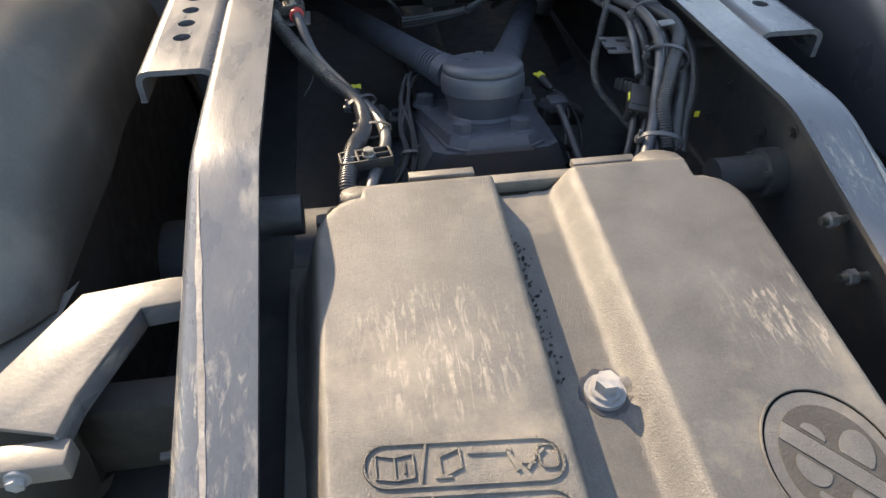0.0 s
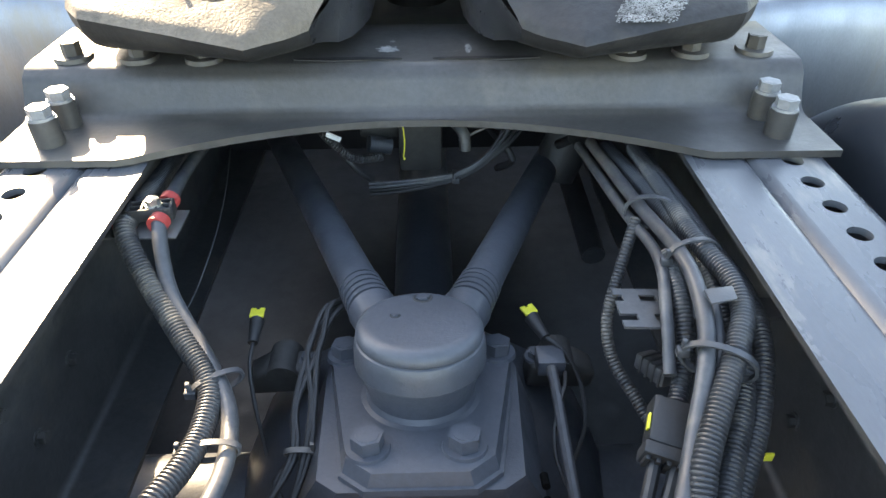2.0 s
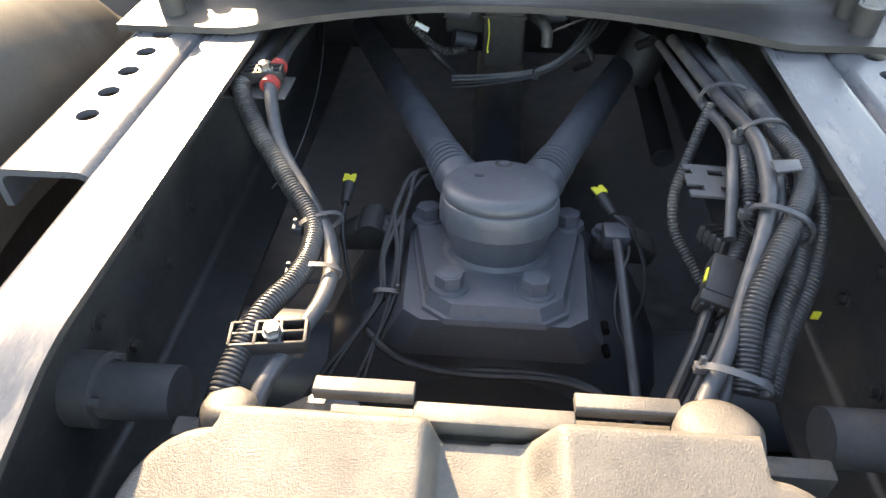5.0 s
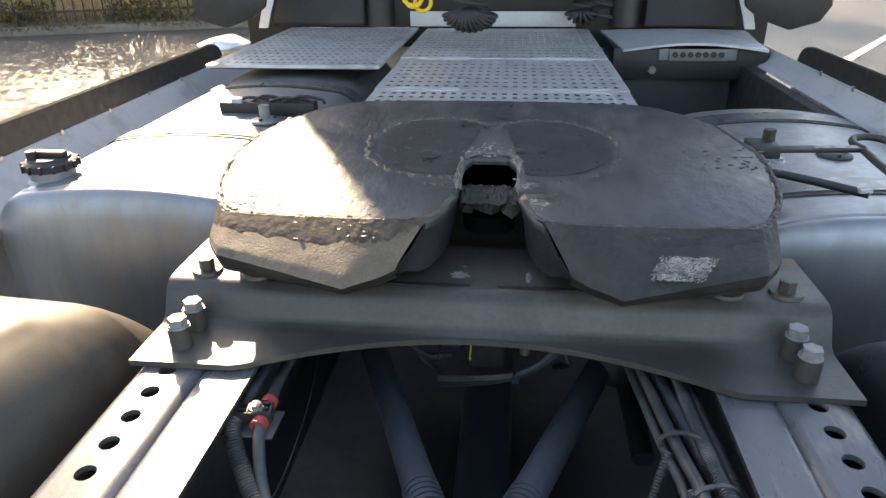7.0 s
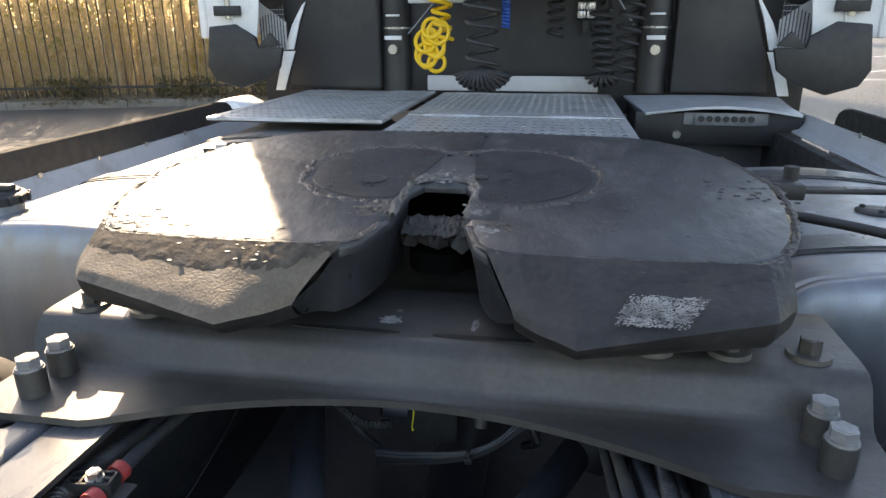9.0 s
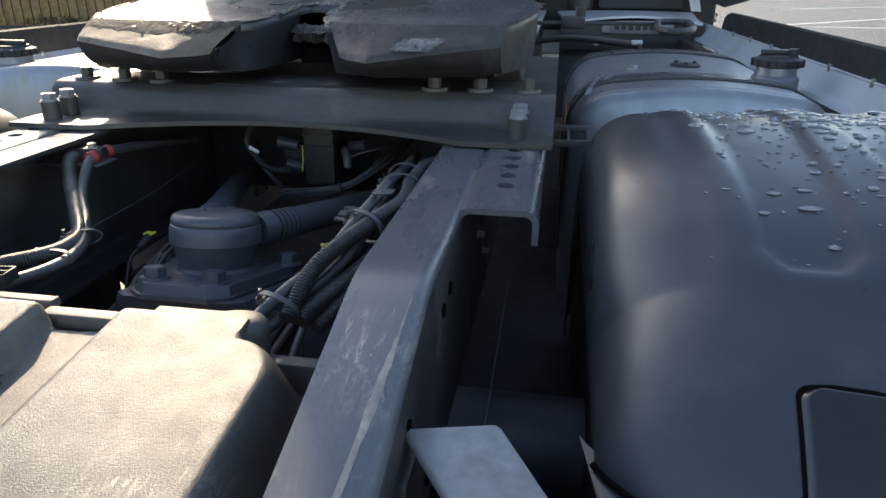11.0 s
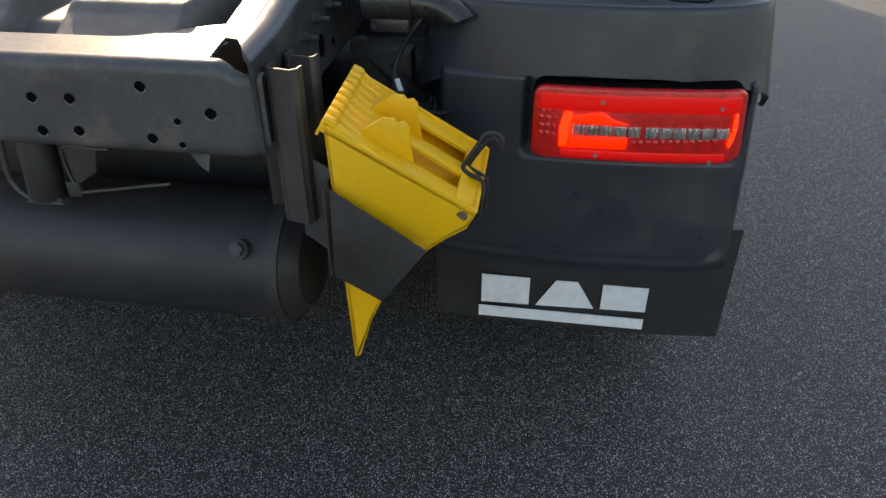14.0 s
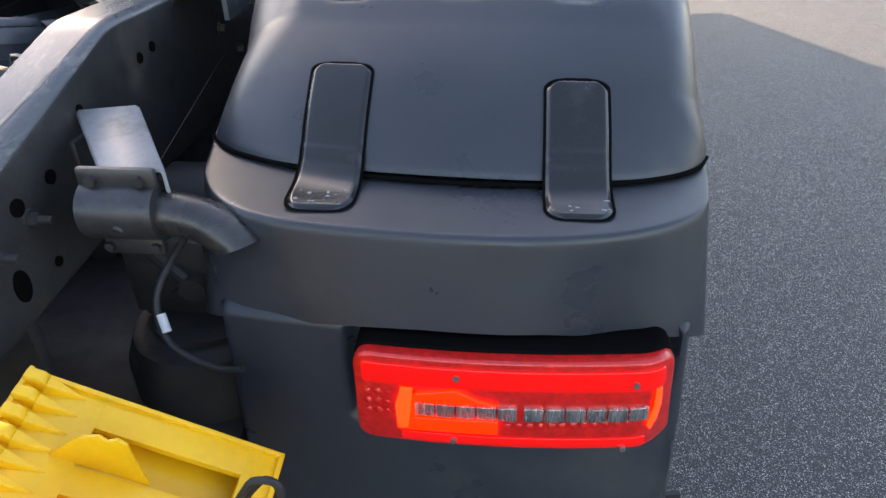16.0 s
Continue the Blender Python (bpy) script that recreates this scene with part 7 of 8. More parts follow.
part("slot_floor", chock_prism([(0.07, 0.03), (0.23, 0.03), (0.23, 0.034), (0.07, 0.034)], 0.02, 0.98, 0.0), YELLOW, ck)
for i in range(9):
    w = 0.06 + 0.11 * i
    part("grip_bump", chock_prism([(-0.004, -0.009), (0.012, -0.01), (0.018, -0.006), (0.02, 0.006), (-0.004, 0.01)], w - 0.034, w + 0.034, 0.0025), YELLOW, ck)
    bm = bmesh.new()
    lo = [bm.verts.new(chock_at(a, 0.006, w + q)) for a, q in ((0.018, -0.05), (0.018, 0.05), (0.062, 0.0))]
    hi = [bm.verts.new(chock_at(a, d, w + q)) for a, d, q in ((0.018, -0.005, -0.03), (0.018, -0.005, 0.03), (0.05, 0.001, 0.0))]
    bm.faces.new(hi)
    for k in range(3):
        bm.faces.new((lo[k], lo[(k + 1) % 3], hi[(k + 1) % 3], hi[k]))
    bmesh.ops.recalc_face_normals(bm, faces=bm.faces)
    part("grip_tooth", bm, YELLOW, ck, smooth=False)
part("rim", chock_prism([(-0.004, -0.004), (0.001, -0.004), (0.001, 0.02), (-0.004, 0.02)], 0.0, 1.0, 0.001), YELLOW, ck)
for w in (0.2, 0.59):
    part("handle", chock_prism([(0.05, 0.006), (0.068, -0.034), (0.083, -0.043), (0.091, -0.039), (0.098, -0.046), (0.108, -0.043), (0.12, -0.024), (0.145, 0.006)], w, w + 0.02, 0.0008), YELLOW, ck, "upright moulded handle")
part("rope_hole", rod(chock_at(LEN - 0.016, 0.02, -0.004), chock_at(LEN - 0.016, 0.02, 0.02), 0.009, n=18), SOIL, ck)
hold = thing("chock_holder", "dark grey steel pocket holding the wheel chock", "holder")
part("front_sheet", prism([(0.503, 0.634), (0.648, 0.54), (0.573, 0.438), (0.498, 0.48)], 0.95, 0.954, "y", 0.001), DARK, hold)
part("back_sheet", prism([(0.499, 0.66), (0.65, 0.56), (0.572, 0.44), (0.492, 0.48)], 1.175, 1.179, "y", 0.001), DARK, hold)
part("side_sheet", prism([(0.492, 0.64), (0.496, 0.64), (0.493, 0.48), (0.489, 0.48)], 0.95, 1.179, "y", 0.001), DARK, hold)
part("arm", prism([(0.428, 0.655), (0.492, 0.622), (0.494, 0.468), (0.472, 0.468), (0.428, 0.503)], 1.03, 1.036, "y", 0.001), PAINT, hold)
part("arm_fold", box((0.424, 1.03, 0.503), (0.43, 1.075, 0.655), 0.001), PAINT, hold)
clip = thing("wire_clip", "black sprung wire retaining clip over the chock", "clip")
wire = [(0.746, 1.09, 0.652), (0.747, 1.09, 0.668), (0.74, 1.09, 0.68), (0.721, 1.09, 0.679), (0.712, 1.088, 0.668), (0.688, 1.082, 0.63), (0.686, 1.08, 0.622), (0.694, 1.075, 0.617), (0.716, 1.066, 0.611), (0.722, 1.06, 0.604), (0.721, 1.05, 0.585), (0.716, 1.05, 0.55)]
part("wire", tube(wire, 0.0038, 8, per=6, step=0.004), RUBBER, clip)
back = [(0.746, 1.09, 0.652), (0.738, 1.1, 0.664), (0.722, 1.104, 0.662), (0.694, 1.1, 0.624), (0.694, 1.098, 0.616), (0.716, 1.092, 0.606), (0.724, 1.09, 0.596), (0.722, 1.088, 0.55)]
part("wire", tube(back, 0.0038, 8, per=6, step=0.004), RUBBER, clip)

# folded uprights beside the frame end
for k, (x0, y, z0, z1, wdt) in enumerate(((0.403, 1.018, 0.54, 0.794, 0.048), (0.404, 1.092, 0.54, 0.792, 0.048))):
    up = thing("folded_upright", "thin grey folded steel upright beside the frame end", "bracket", "uprights")
    prof = [(x0, y + 0.03), (x0, y), (x0 + 0.006, y - 0.004), (x0 + wdt - 0.006, y - 0.012), (x0 + wdt, y - 0.006), (x0 + wdt + 0.001, y + 0.012)]
    for nm, a, b in (("inner_flange", 0, 2), ("web", 2, 3), ("outer_flange", 3, 5)):
        bm = bmesh.new()
        rows = [[bm.verts.new((x, yy, z)) for x, yy in prof[a:b + 1]] for z in (z1, z0)]
        for i in range(b - a):
            bm.faces.new((rows[0][i], rows[0][i + 1], rows[1][i + 1], rows[1][i]))
        bmesh.ops.recalc_face_normals(bm, faces=bm.faces)
        bmesh.ops.solidify(bm, geom=bm.faces[:], thickness=0.003)
        part(nm, bm, PLATEDK, up)

# air reservoir below the rear end
ar = thing("air_reservoir", "black painted cylindrical air tank slung under the frame end", "air tank")
part("shell", lathe([(0.03, -0.44), (0.09, -0.43), (0.118, -0.4), (0.122, -0.36), (0.122, 0.3), (0.118, 0.34), (0.09, 0.37), (0.03, 0.38)], (0.03, 1.12, 0.4), (1, 0, 0), 44), CABBACK, ar)
part("drain_boss", rod((0.308, 1.03, 0.465), (0.308, 1.005, 0.478), 0.018, n=20, w=0.002), DARK, ar)
hex_bolt("drain_plug", (0.308, 1.005, 0.478), (0, -0.85, 0.5), 0.012, 0.01, CLAMP, ar)
for x in (-0.33, 0.36):
    part("strap", rod((x - 0.012, 1.12, 0.4), (x + 0.012, 1.12, 0.4), 0.1235, n=44), DARK, ar)
    part("hanger", box((x - 0.02, 1.1, 0.5), (x + 0.02, 1.14, 0.68), 0.002), DARK, ar)
tow = thing("drain_valve", "dark cylindrical valve hung in a bent rod under the cross member", "valve")
part("body", lathe([(0.012, -0.012), (0.028, -0.008), (0.03, 0.0), (0.03, 0.09), (0.026, 0.104), (0.012, 0.108)], (-0.045, 1.03, 0.55), (0.1, 0, 1), 28), RUBBER, tow)
part("bent_rod", tube([(-0.095, 1.02, 0.668), (-0.095, 1.02, 0.637), (-0.101, 1.02, 0.572), (-0.069, 1.02, 0.539), (-0.011, 1.02, 0.54)], 0.005, 10), PLATEDK, tow)
part("foot", box((-0.075, 1.01, 0.534), (-0.005, 1.05, 0.541), 0.002), PLATEDK, tow)
wb = thing("tie_bracket", "thin folded bracket with a stay rod below the cross member", "bracket")
part("edge", tube([(0.103, 1.02, 0.664), (0.103, 1.02, 0.643), (0.06, 1.02, 0.644), (0.02, 1.02, 0.641), (0.016, 1.02, 0.601), (0.023, 1.02, 0.57)], 0.0025, 8, per=4), PLATEDK, wb)
part("web", prism([(0.02, 0.645), (0.085, 0.664), (0.07, 0.6), (0.023, 0.57)], 1.021, 1.024, "y", 0.0005), DARK, wb)
part("stay", rod((0.015, 1.022, 0.555), (0.2, 1.022, 0.587), 0.003, n=10), PLATEDK, wb)
part("stay_clip", box((0.005, 1.018, 0.55), (0.03, 1.028, 0.578), 0.002), DARK, wb)

# ---- fuel tanks ----
def make_tank(s):
    t = thing("fuel_tank", "brushed aluminium truck fuel tank with steel straps", "fuel tank", "fuel tanks")
    x0, x1, z0, y0, y1 = (0.535, 1.165, 0.36, 2.71, 3.66) if s > 0 else (0.535, 1.205, 0.36, 2.725, 4.6)
    cx, cz, half = (x0 + x1) / 2, 0.69, (x1 - x0) / 2
    crown = 0.97 if s > 0 else 0.982
    sec = densify(rounded(x0, z0, x1, crown, 0.095, 14), 0.02)

    def lift(x):
        return 0.036 * (1 - ((x - cx) / half) ** 2)
    sec = [(x, z + (lift(x) if z > 0.7 else 0)) for x, z in sec]
    bm = bmesh.new()
    rows = []
    # domed end cap, a welded seam behind its rim, the straight shell, and the plain far end
    for y, k in ((-0.04, 0.2), (-0.036, 0.5), (-0.027, 0.8), (-0.017, 0.92), (-0.008, 0.968), (-0.002, 0.985), (0.003, 0.992), (0.012, 0.995), (0.014, 0.991), (0.018, 0.991), (0.021, 0.998), (0.03, 1.0)):
        rows.append([bm.verts.new((s * (cx + (x - cx) * k), y0 + y, cz + (z - cz) * k)) for x, z in sec])
    for y, k in ((y1 - 0.04, 1.0), (y1 - 0.012, 0.985), (y1, 0.95)):
        rows.append([bm.verts.new((s * (cx + (x - cx) * k), y, cz + (z - cz) * k)) for x, z in sec])
    n = len(sec)
    for a, b in zip(rows, rows[1:]):
        for i in range(n):
            bm.faces.new((a[i], a[(i + 1) % n], b[(i + 1) % n], b[i]))
    bm.faces.new(rows[0])
    bm.faces.new(rows[-1][::-1])
    bmesh.ops.recalc_face_normals(bm, faces=bm.faces)
    part("tank_body", bm, TANK, t, angle=0.9)
    for y in ((2.893, 3.51) if s > 0 else (3.2, 3.86)):
        for w0, w1, off, mat, nm in ((-0.05, 0.048, 0.0035, RUBBER, "strap_pad"), (-0.034, 0.046, 0.0065, STRAPM, "strap")):
            bm = bmesh.new()
            rr = []
            for x, z in sec:
                if z < 0.5:
                    continue
                d = Vector((x - cx, (z - cz) * 1.8)).normalized() * off
                rr.append([bm.verts.new((s * (x + d.x), y + w, z + d.y)) for w in (w0, w0 + 0.004, w1 - 0.004, w1)])
            for a, b in zip(rr, rr[1:]):
                if (a[0].co - b[0].co).length < 0.3:
                    for i in range(3):
                        bm.faces.new((a[i], a[i + 1], b[i + 1], b[i]))
            bmesh.ops.recalc_face_normals(bm, faces=bm.faces)
            bmesh.ops.solidify(bm, geom=bm.faces[:], thickness=0.003)
            part(nm, bm, mat, t)
    fx, fy = (1.082, 2.995) if s > 0 else (-1.098, 2.83)
    part("filler_neck", lathe([(0.062, -0.05), (0.06, 0.012), (0.052, 0.02), (0.051, 0.05)], (fx, fy, 0.985), n=36), TANK, t, "aluminium filler neck")
    cap = part("filler_cap", lathe([(0.056, 0.0), (0.062, 0.003), (0.062, 0.018), (0.058, 0.022), (0.05, 0.024), (0.047, 0.03), (0.0, 0.031)], (fx, fy, 1.026), n=36), RUBBER, t, "black filler cap")
    for i in range(14):
        a = 2 * math.pi * i / 14
        part("cap_rib", box((-0.005, -0.003, 1.027), (0.005, 0.003, 1.046), 0.001, m=pose(fx + 0.062 * math.cos(a), fy + 0.062 * math.sin(a), 0, rz=math.degrees(a))), RUBBER, cap)
    part("cap_grip", box((fx - 0.045, fy - 0.013, 1.055), (fx + 0.045, fy + 0.013, 1.07), 0.005), RUBBER, cap)
    part("cap_lock", rod((fx + s * 0.03, fy - 0.02, 1.05), (fx + s * 0.03, fy - 0.02, 1.074), 0.012, n=14, w=0.002), RUBBER, cap)
    sx, sy = (0.868, 3.125) if s > 0 else (-0.73, 3.33)
    part("sender_plate", lathe([(0.043, 0.0), (0.043, 0.006), (0.038, 0.009), (0.0, 0.01)], (sx, sy, crown + 0.034), n=28), RUBBER if s > 0 else TANK, t, "round black sender plate" if s > 0 else "")
    for a in (0.4, 2.5, 4.6):
        hex_bolt("sender_screw", (sx + 0.03 * math.cos(a), sy + 0.03 * math.sin(a), crown + 0.043), (0, 0, 1), 0.006, 0.006, RUBBER, t)
    if s < 0:
        part("sender_stud", rod((sx, sy, crown + 0.04), (sx, sy, crown + 0.085), 0.016, n=18, w=0.003), TANK, t)
    else:
        part("drain_plug", lathe([(0.02, 0.0), (0.02, 0.004), (0.01, 0.006), (0.01, 0.014), (0.0, 0.015)], (0.72, 3.09, 0.996), n=18), STEEL, t)
        for dx, h in ((0.0, 0.0), (0.028, 0.004)):
            part("strap_end", sheet(lambda u, v, dx=dx, h=h: Vector((0.572 + dx + 0.045 * u + 0.012 * v, 2.8 + 0.17 * u, 0.966 + h + 0.03 * math.sin(math.pi * 0.6 * u))), 10, 2, 0.002), STEEL, t)
    return t


for s in (-1, 1):
    make_tank(s)
hb = thing("tank_lead_box", "flat black connector box and leads lying on the tank", "connector")
part("box", box((-0.915, 3.42, 1.012), (-0.6, 3.47, 1.052), 0.004), RUBBER, hb)
for k in range(4):
    part("lead", tube([(-0.86 + 0.05 * k, 3.44, 1.05), (-0.82 + 0.06 * k, 3.43, 1.067 + 0.006 * (k % 2)), (-0.76 + 0.06 * k, 3.45, 1.058), (-0.66 + 0.03 * k, 3.44, 1.05)], 0.005, 8), RUBBER, hb)
part("plug", box((-0.87, 3.415, 1.05), (-0.835, 3.445, 1.066), 0.003), GRID, hb, "pale lead plug")

# ---- side fairings ----
for s in (-1, 1):
    sf = thing("side_fairing", "pale grey side fairing with a black rubber edge strip", "fairing", "side fairings")
    fx, fy = (1.24, 4.42) if s > 0 else (1.42, 4.62)
    top, low = (1.101, 1.015) if s > 0 else (1.068, 0.965)
    inner, back = (1.172, 5.12) if s > 0 else (1.212, 4.95)

    def channel(u, v):
        # trough between the strip and the tank: falls from a small lip, then curls up against the tank
        y = 2.52 + (back - 2.52) * u
        x = fx - 0.004 + (inner - fx + 0.004) * v
        return Vector((s * x, y, low + 0.008 - 0.3 * (fx - inner) * math.sin(math.pi * min(1.0, v * 1.15)) - 0.075 * v))
    part("channel", sheet(channel, 24, 22, 0.003), SKIRT, sf)
    part("channel_lip", tube([(s * (fx - 0.008), 2.52 + 0.1 * i, low + 0.006) for i in range(int((fy - 2.52) / 0.1))], 0.004, 8, step=0.1), SKIRT, sf)
    part("stay", box((0.39, 4.88, 0.75), (1.17, 4.93, 0.8), 0.003) if s > 0 else box((-1.42, 4.5, 0.75), (-0.39, 4.55, 0.8), 0.003), DARK, sf)
    if s > 0:
        # added dark wall hides the sunlit ground where the gap lies in shade
        part("inner_wall", box((1.1, 3.68, 0.45), (1.15, 4.84, 0.95), 0.004), DARK, sf)
    part("outer_skin", box((s * (fx - 0.003) - 0.003, 2.52, 0.3), (s * (fx - 0.003) + 0.003, fy, 0.995), 0.001), WHITE, sf)
    ends = [(2.5, 0.0), (fy - 0.12, 0.0), (fy - 0.05, 0.01), (fy - 0.02, 0.024), (fy, 0.05)]
    bm = bmesh.new()
    rows = [[bm.verts.new((s * x, y, z)) for x, z in ((fx - 0.008, low - 0.02), (fx + 0.004, low - 0.02), (fx + 0.008, top - 0.006 - d), (fx + 0.003, top - d), (fx - 0.004, top - 0.006 - d))] for y, d in ends]
    for a, b in zip(rows, rows[1:]):
        for i in range(5):
            bm.faces.new((a[i], a[(i + 1) % 5], b[(i + 1) % 5], b[i]))
    bm.faces.new(rows[0])
    bm.faces.new(rows[-1][::-1])
    bmesh.ops.recalc_face_normals(bm, faces=bm.faces)
    part("edge_strip", bm, RUBBER, sf, "black rubber edge strip")
    for i in range(6):
        part("clip", box((s * (fx - 0.01) - 0.004, 2.75 + 0.28 * i, low - 0.004), (s * (fx - 0.01) + 0.004, 2.765 + 0.28 * i, low + 0.016), 0.001), ZINC, sf)


# ---- catwalk ----
def perforated(x0, y0, x1, y1, z, nx, ny, skip=None, border=0.022, hole=0.58, lip=0.012):
    """Tread plate with square holes through it and turned-down edges."""
    bm = bmesh.new()
    bx, by = (x1 - x0 - 2 * border) / nx, (y1 - y0 - 2 * border) / ny

    def quad(a, b, c, d):
        bm.faces.new([bm.verts.new((a, b, z)), bm.verts.new((c, b, z)), bm.verts.new((c, d, z)), bm.verts.new((a, d, z))])
    quad(x0, y0, x1, y0 + border)
    quad(x0, y1 - border, x1, y1)
    quad(x0, y0 + border, x0 + border, y1 - border)
    quad(x1 - border, y0 + border, x1, y1 - border)
    for i in range(nx):
        for j in range(ny):
            a, b = x0 + border + i * bx, y0 + border + j * by
            c, d = a + bx, b + by
            if skip and skip(i, j):
                quad(a, b, c, d)
                continue
            ia, ic = a + bx * (0.5 - hole * 0.4), a + bx * (0.5 + hole * 0.4)
            ib, idd = b + by * 0.5 - bx * hole * 0.6, b + by * 0.5 + bx * hole * 0.6
            o = [bm.verts.new(p) for p in ((a, b, z), (c, b, z), (c, d, z), (a, d, z))]
            q = [bm.verts.new(p) for p in ((ia, ib, z), (ic, ib, z), (ic, idd, z), (ia, idd, z))]
            w = [bm.verts.new((p.co.x, p.co.y, z - 0.0016)) for p in q]
            for k in range(4):
                bm.faces.new((o[k], o[(k + 1) % 4], q[(k + 1) % 4], q[k]))
                bm.faces.new((q[k], q[(k + 1) % 4], w[(k + 1) % 4], w[k]))
    for a, b in (((x0, y0), (x1, y0)), ((x1, y0), (x1, y1)), ((x1, y1), (x0, y1)), ((x0, y1), (x0, y0))):
        bm.faces.new([bm.verts.new((*a, z)), bm.verts.new((*b, z)), bm.verts.new((*b, z - lip)), bm.verts.new((*a, z - lip))])
    bmesh.ops.remove_doubles(bm, verts=bm.verts, dist=1e-5)
    return bm


for x0, y0, x1, y1, z, nx, ny in ((-0.436, 3.34, 0.41, 3.607, 1.06, 24, 4), (-0.442, 3.617, 0.415, 4.2, 1.06, 24, 8), (-0.45, 4.212, 0.413, 5.12, 1.062, 24, 12), (-1.21, 3.995, -0.498, 5.13, 1.066, 20, 15)):
    cw = thing("catwalk_panel", "perforated aluminium catwalk tread plate", "catwalk", "catwalk panels")
    part("tread_plate", perforated(x0, y0, x1, y1, z, nx, ny), GALV, cw, smooth=False)
    for x in (x0 + 0.05, x1 - 0.07):
        part("support", box((x, y1 - 0.1, 0.985), (x + 0.02, y1 - 0.03, z - 0.007), 0.001), DARK, cw)
    # added black sheet so that the tread holes look shaded from within
    part("shadow_tray", box((x0 + 0.01, y0 + 0.01, z - 0.019), (x1 - 0.01, y1 - 0.01, z - 0.013), 0.001), DARK, cw, "black sheet standing in for the shade below the tread")
    # pressed border lines that turn in at the corners
    w, d = x1 - x0, y1 - y0
    for m in (0, 1):
        side = [(x0 + w * q if m == 0 else x1 - w * q) for q in (0.34, 0.12, 0.075, 0.075, 0.12, 0.34)]
        path = [(side[0], y0 + 0.014, z), (side[1], y0 + 0.014, z), (side[2], y0 + 0.06, z), (side[3], y1 - 0.06, z), (side[4], y1 - 0.014, z), (side[5], y1 - 0.014, z)]
        part("pressed_line", tube(path, 0.002, 6, step=0.03, per=3), GALV, cw)

tb = thing("tool_locker", "black locker with a polished curved lid and socket strip", "locker")
part("body", box((0.5, 4.7, 0.885), (1.22, 5.1, 1.03), 0.008), CABBACK, tb)
part("lower_panel", box((0.5, 4.86, 0.5), (1.2, 5.0, 0.886), 0.006), AXLE, tb)


def lid_at(u, v):
    x0, x1 = 0.537 - 0.06 * v, 1.197 + 0.015 * smooth_step(0.3, 1.0, v)
    z = 1.03 + 0.034 * math.sin(math.pi * u) * (1 - 0.8 * v) + 0.03 * v
    return Vector((x0 + (x1 - x0) * u, 4.64 + 0.46 * v + 0.02 * (2 * u - 1) ** 2 * (1 - v), z))


part("lid", sheet(lid_at, 28, 14, 0.012), LID, tb, "polished aluminium lid")
sp = part("socket_strip", box((0.755, 4.68, 0.974), (1.019, 4.702, 1.03), 0.003), SOCK, tb)
for i in range(7):
    part("socket", rod((0.782 + 0.035 * i, 4.68, 1.004), (0.782 + 0.035 * i, 4.674, 1.004), 0.0135, n=16, w=0.001), DARK, sp)
for x in (0.733, 1.041):
    part("strip_pad", box((x - 0.024, 4.688, 0.976), (x + 0.024, 4.703, 1.03), 0.003), SOCK, tb)
    hex_bolt("strip_screw", (x, 4.702, 1.0), (0, -1, 0), 0.017, 0.012, ZINC, tb, 0.022)
hex_bolt("lock_knob", (0.685, 4.7, 0.931), (0, -1, 0), 0.02, 0.02, ZINC, tb)

# ---- cab ----
cab = thing("cab", "white truck cab with a dark grey rear wall", "truck cab")
part("rear_wall", box((-1.5, 5.2, 0.95), (1.36, 5.27, 3.7), 0.02), CABBACK, cab, "dark rear wall")
front = [(-1.66, 8.5, 1.36), (1.56, 8.53, 1.36), (0.98, 7.5, 3.72), (-1.1, 7.5, 3.72)]
back = [(-1.68, 5.27, 1.36), (1.55, 5.27, 1.36), (1.55, 5.27, 3.72), (-1.68, 5.27, 3.72)]
bm = bmesh.new()
fv, bv = [bm.verts.new(p) for p in front], [bm.verts.new(p) for p in back]
bm.faces.new(fv[::-1])
bm.faces.new(bv)
for i in range(4):
    bm.faces.new((fv[i], fv[(i + 1) % 4], bv[(i + 1) % 4], bv[i]))
bmesh.ops.recalc_face_normals(bm, faces=bm.faces)
bevel(bm, 0.05, 3)
part("shell", bm, WHITE, cab, "white cab shell with a raked front")
part("lower_shell", box((-1.38, 5.27, 0.8), (1.25, 7.7, 1.37), 0.03, 3), WHITE, cab)
DX = -0.065
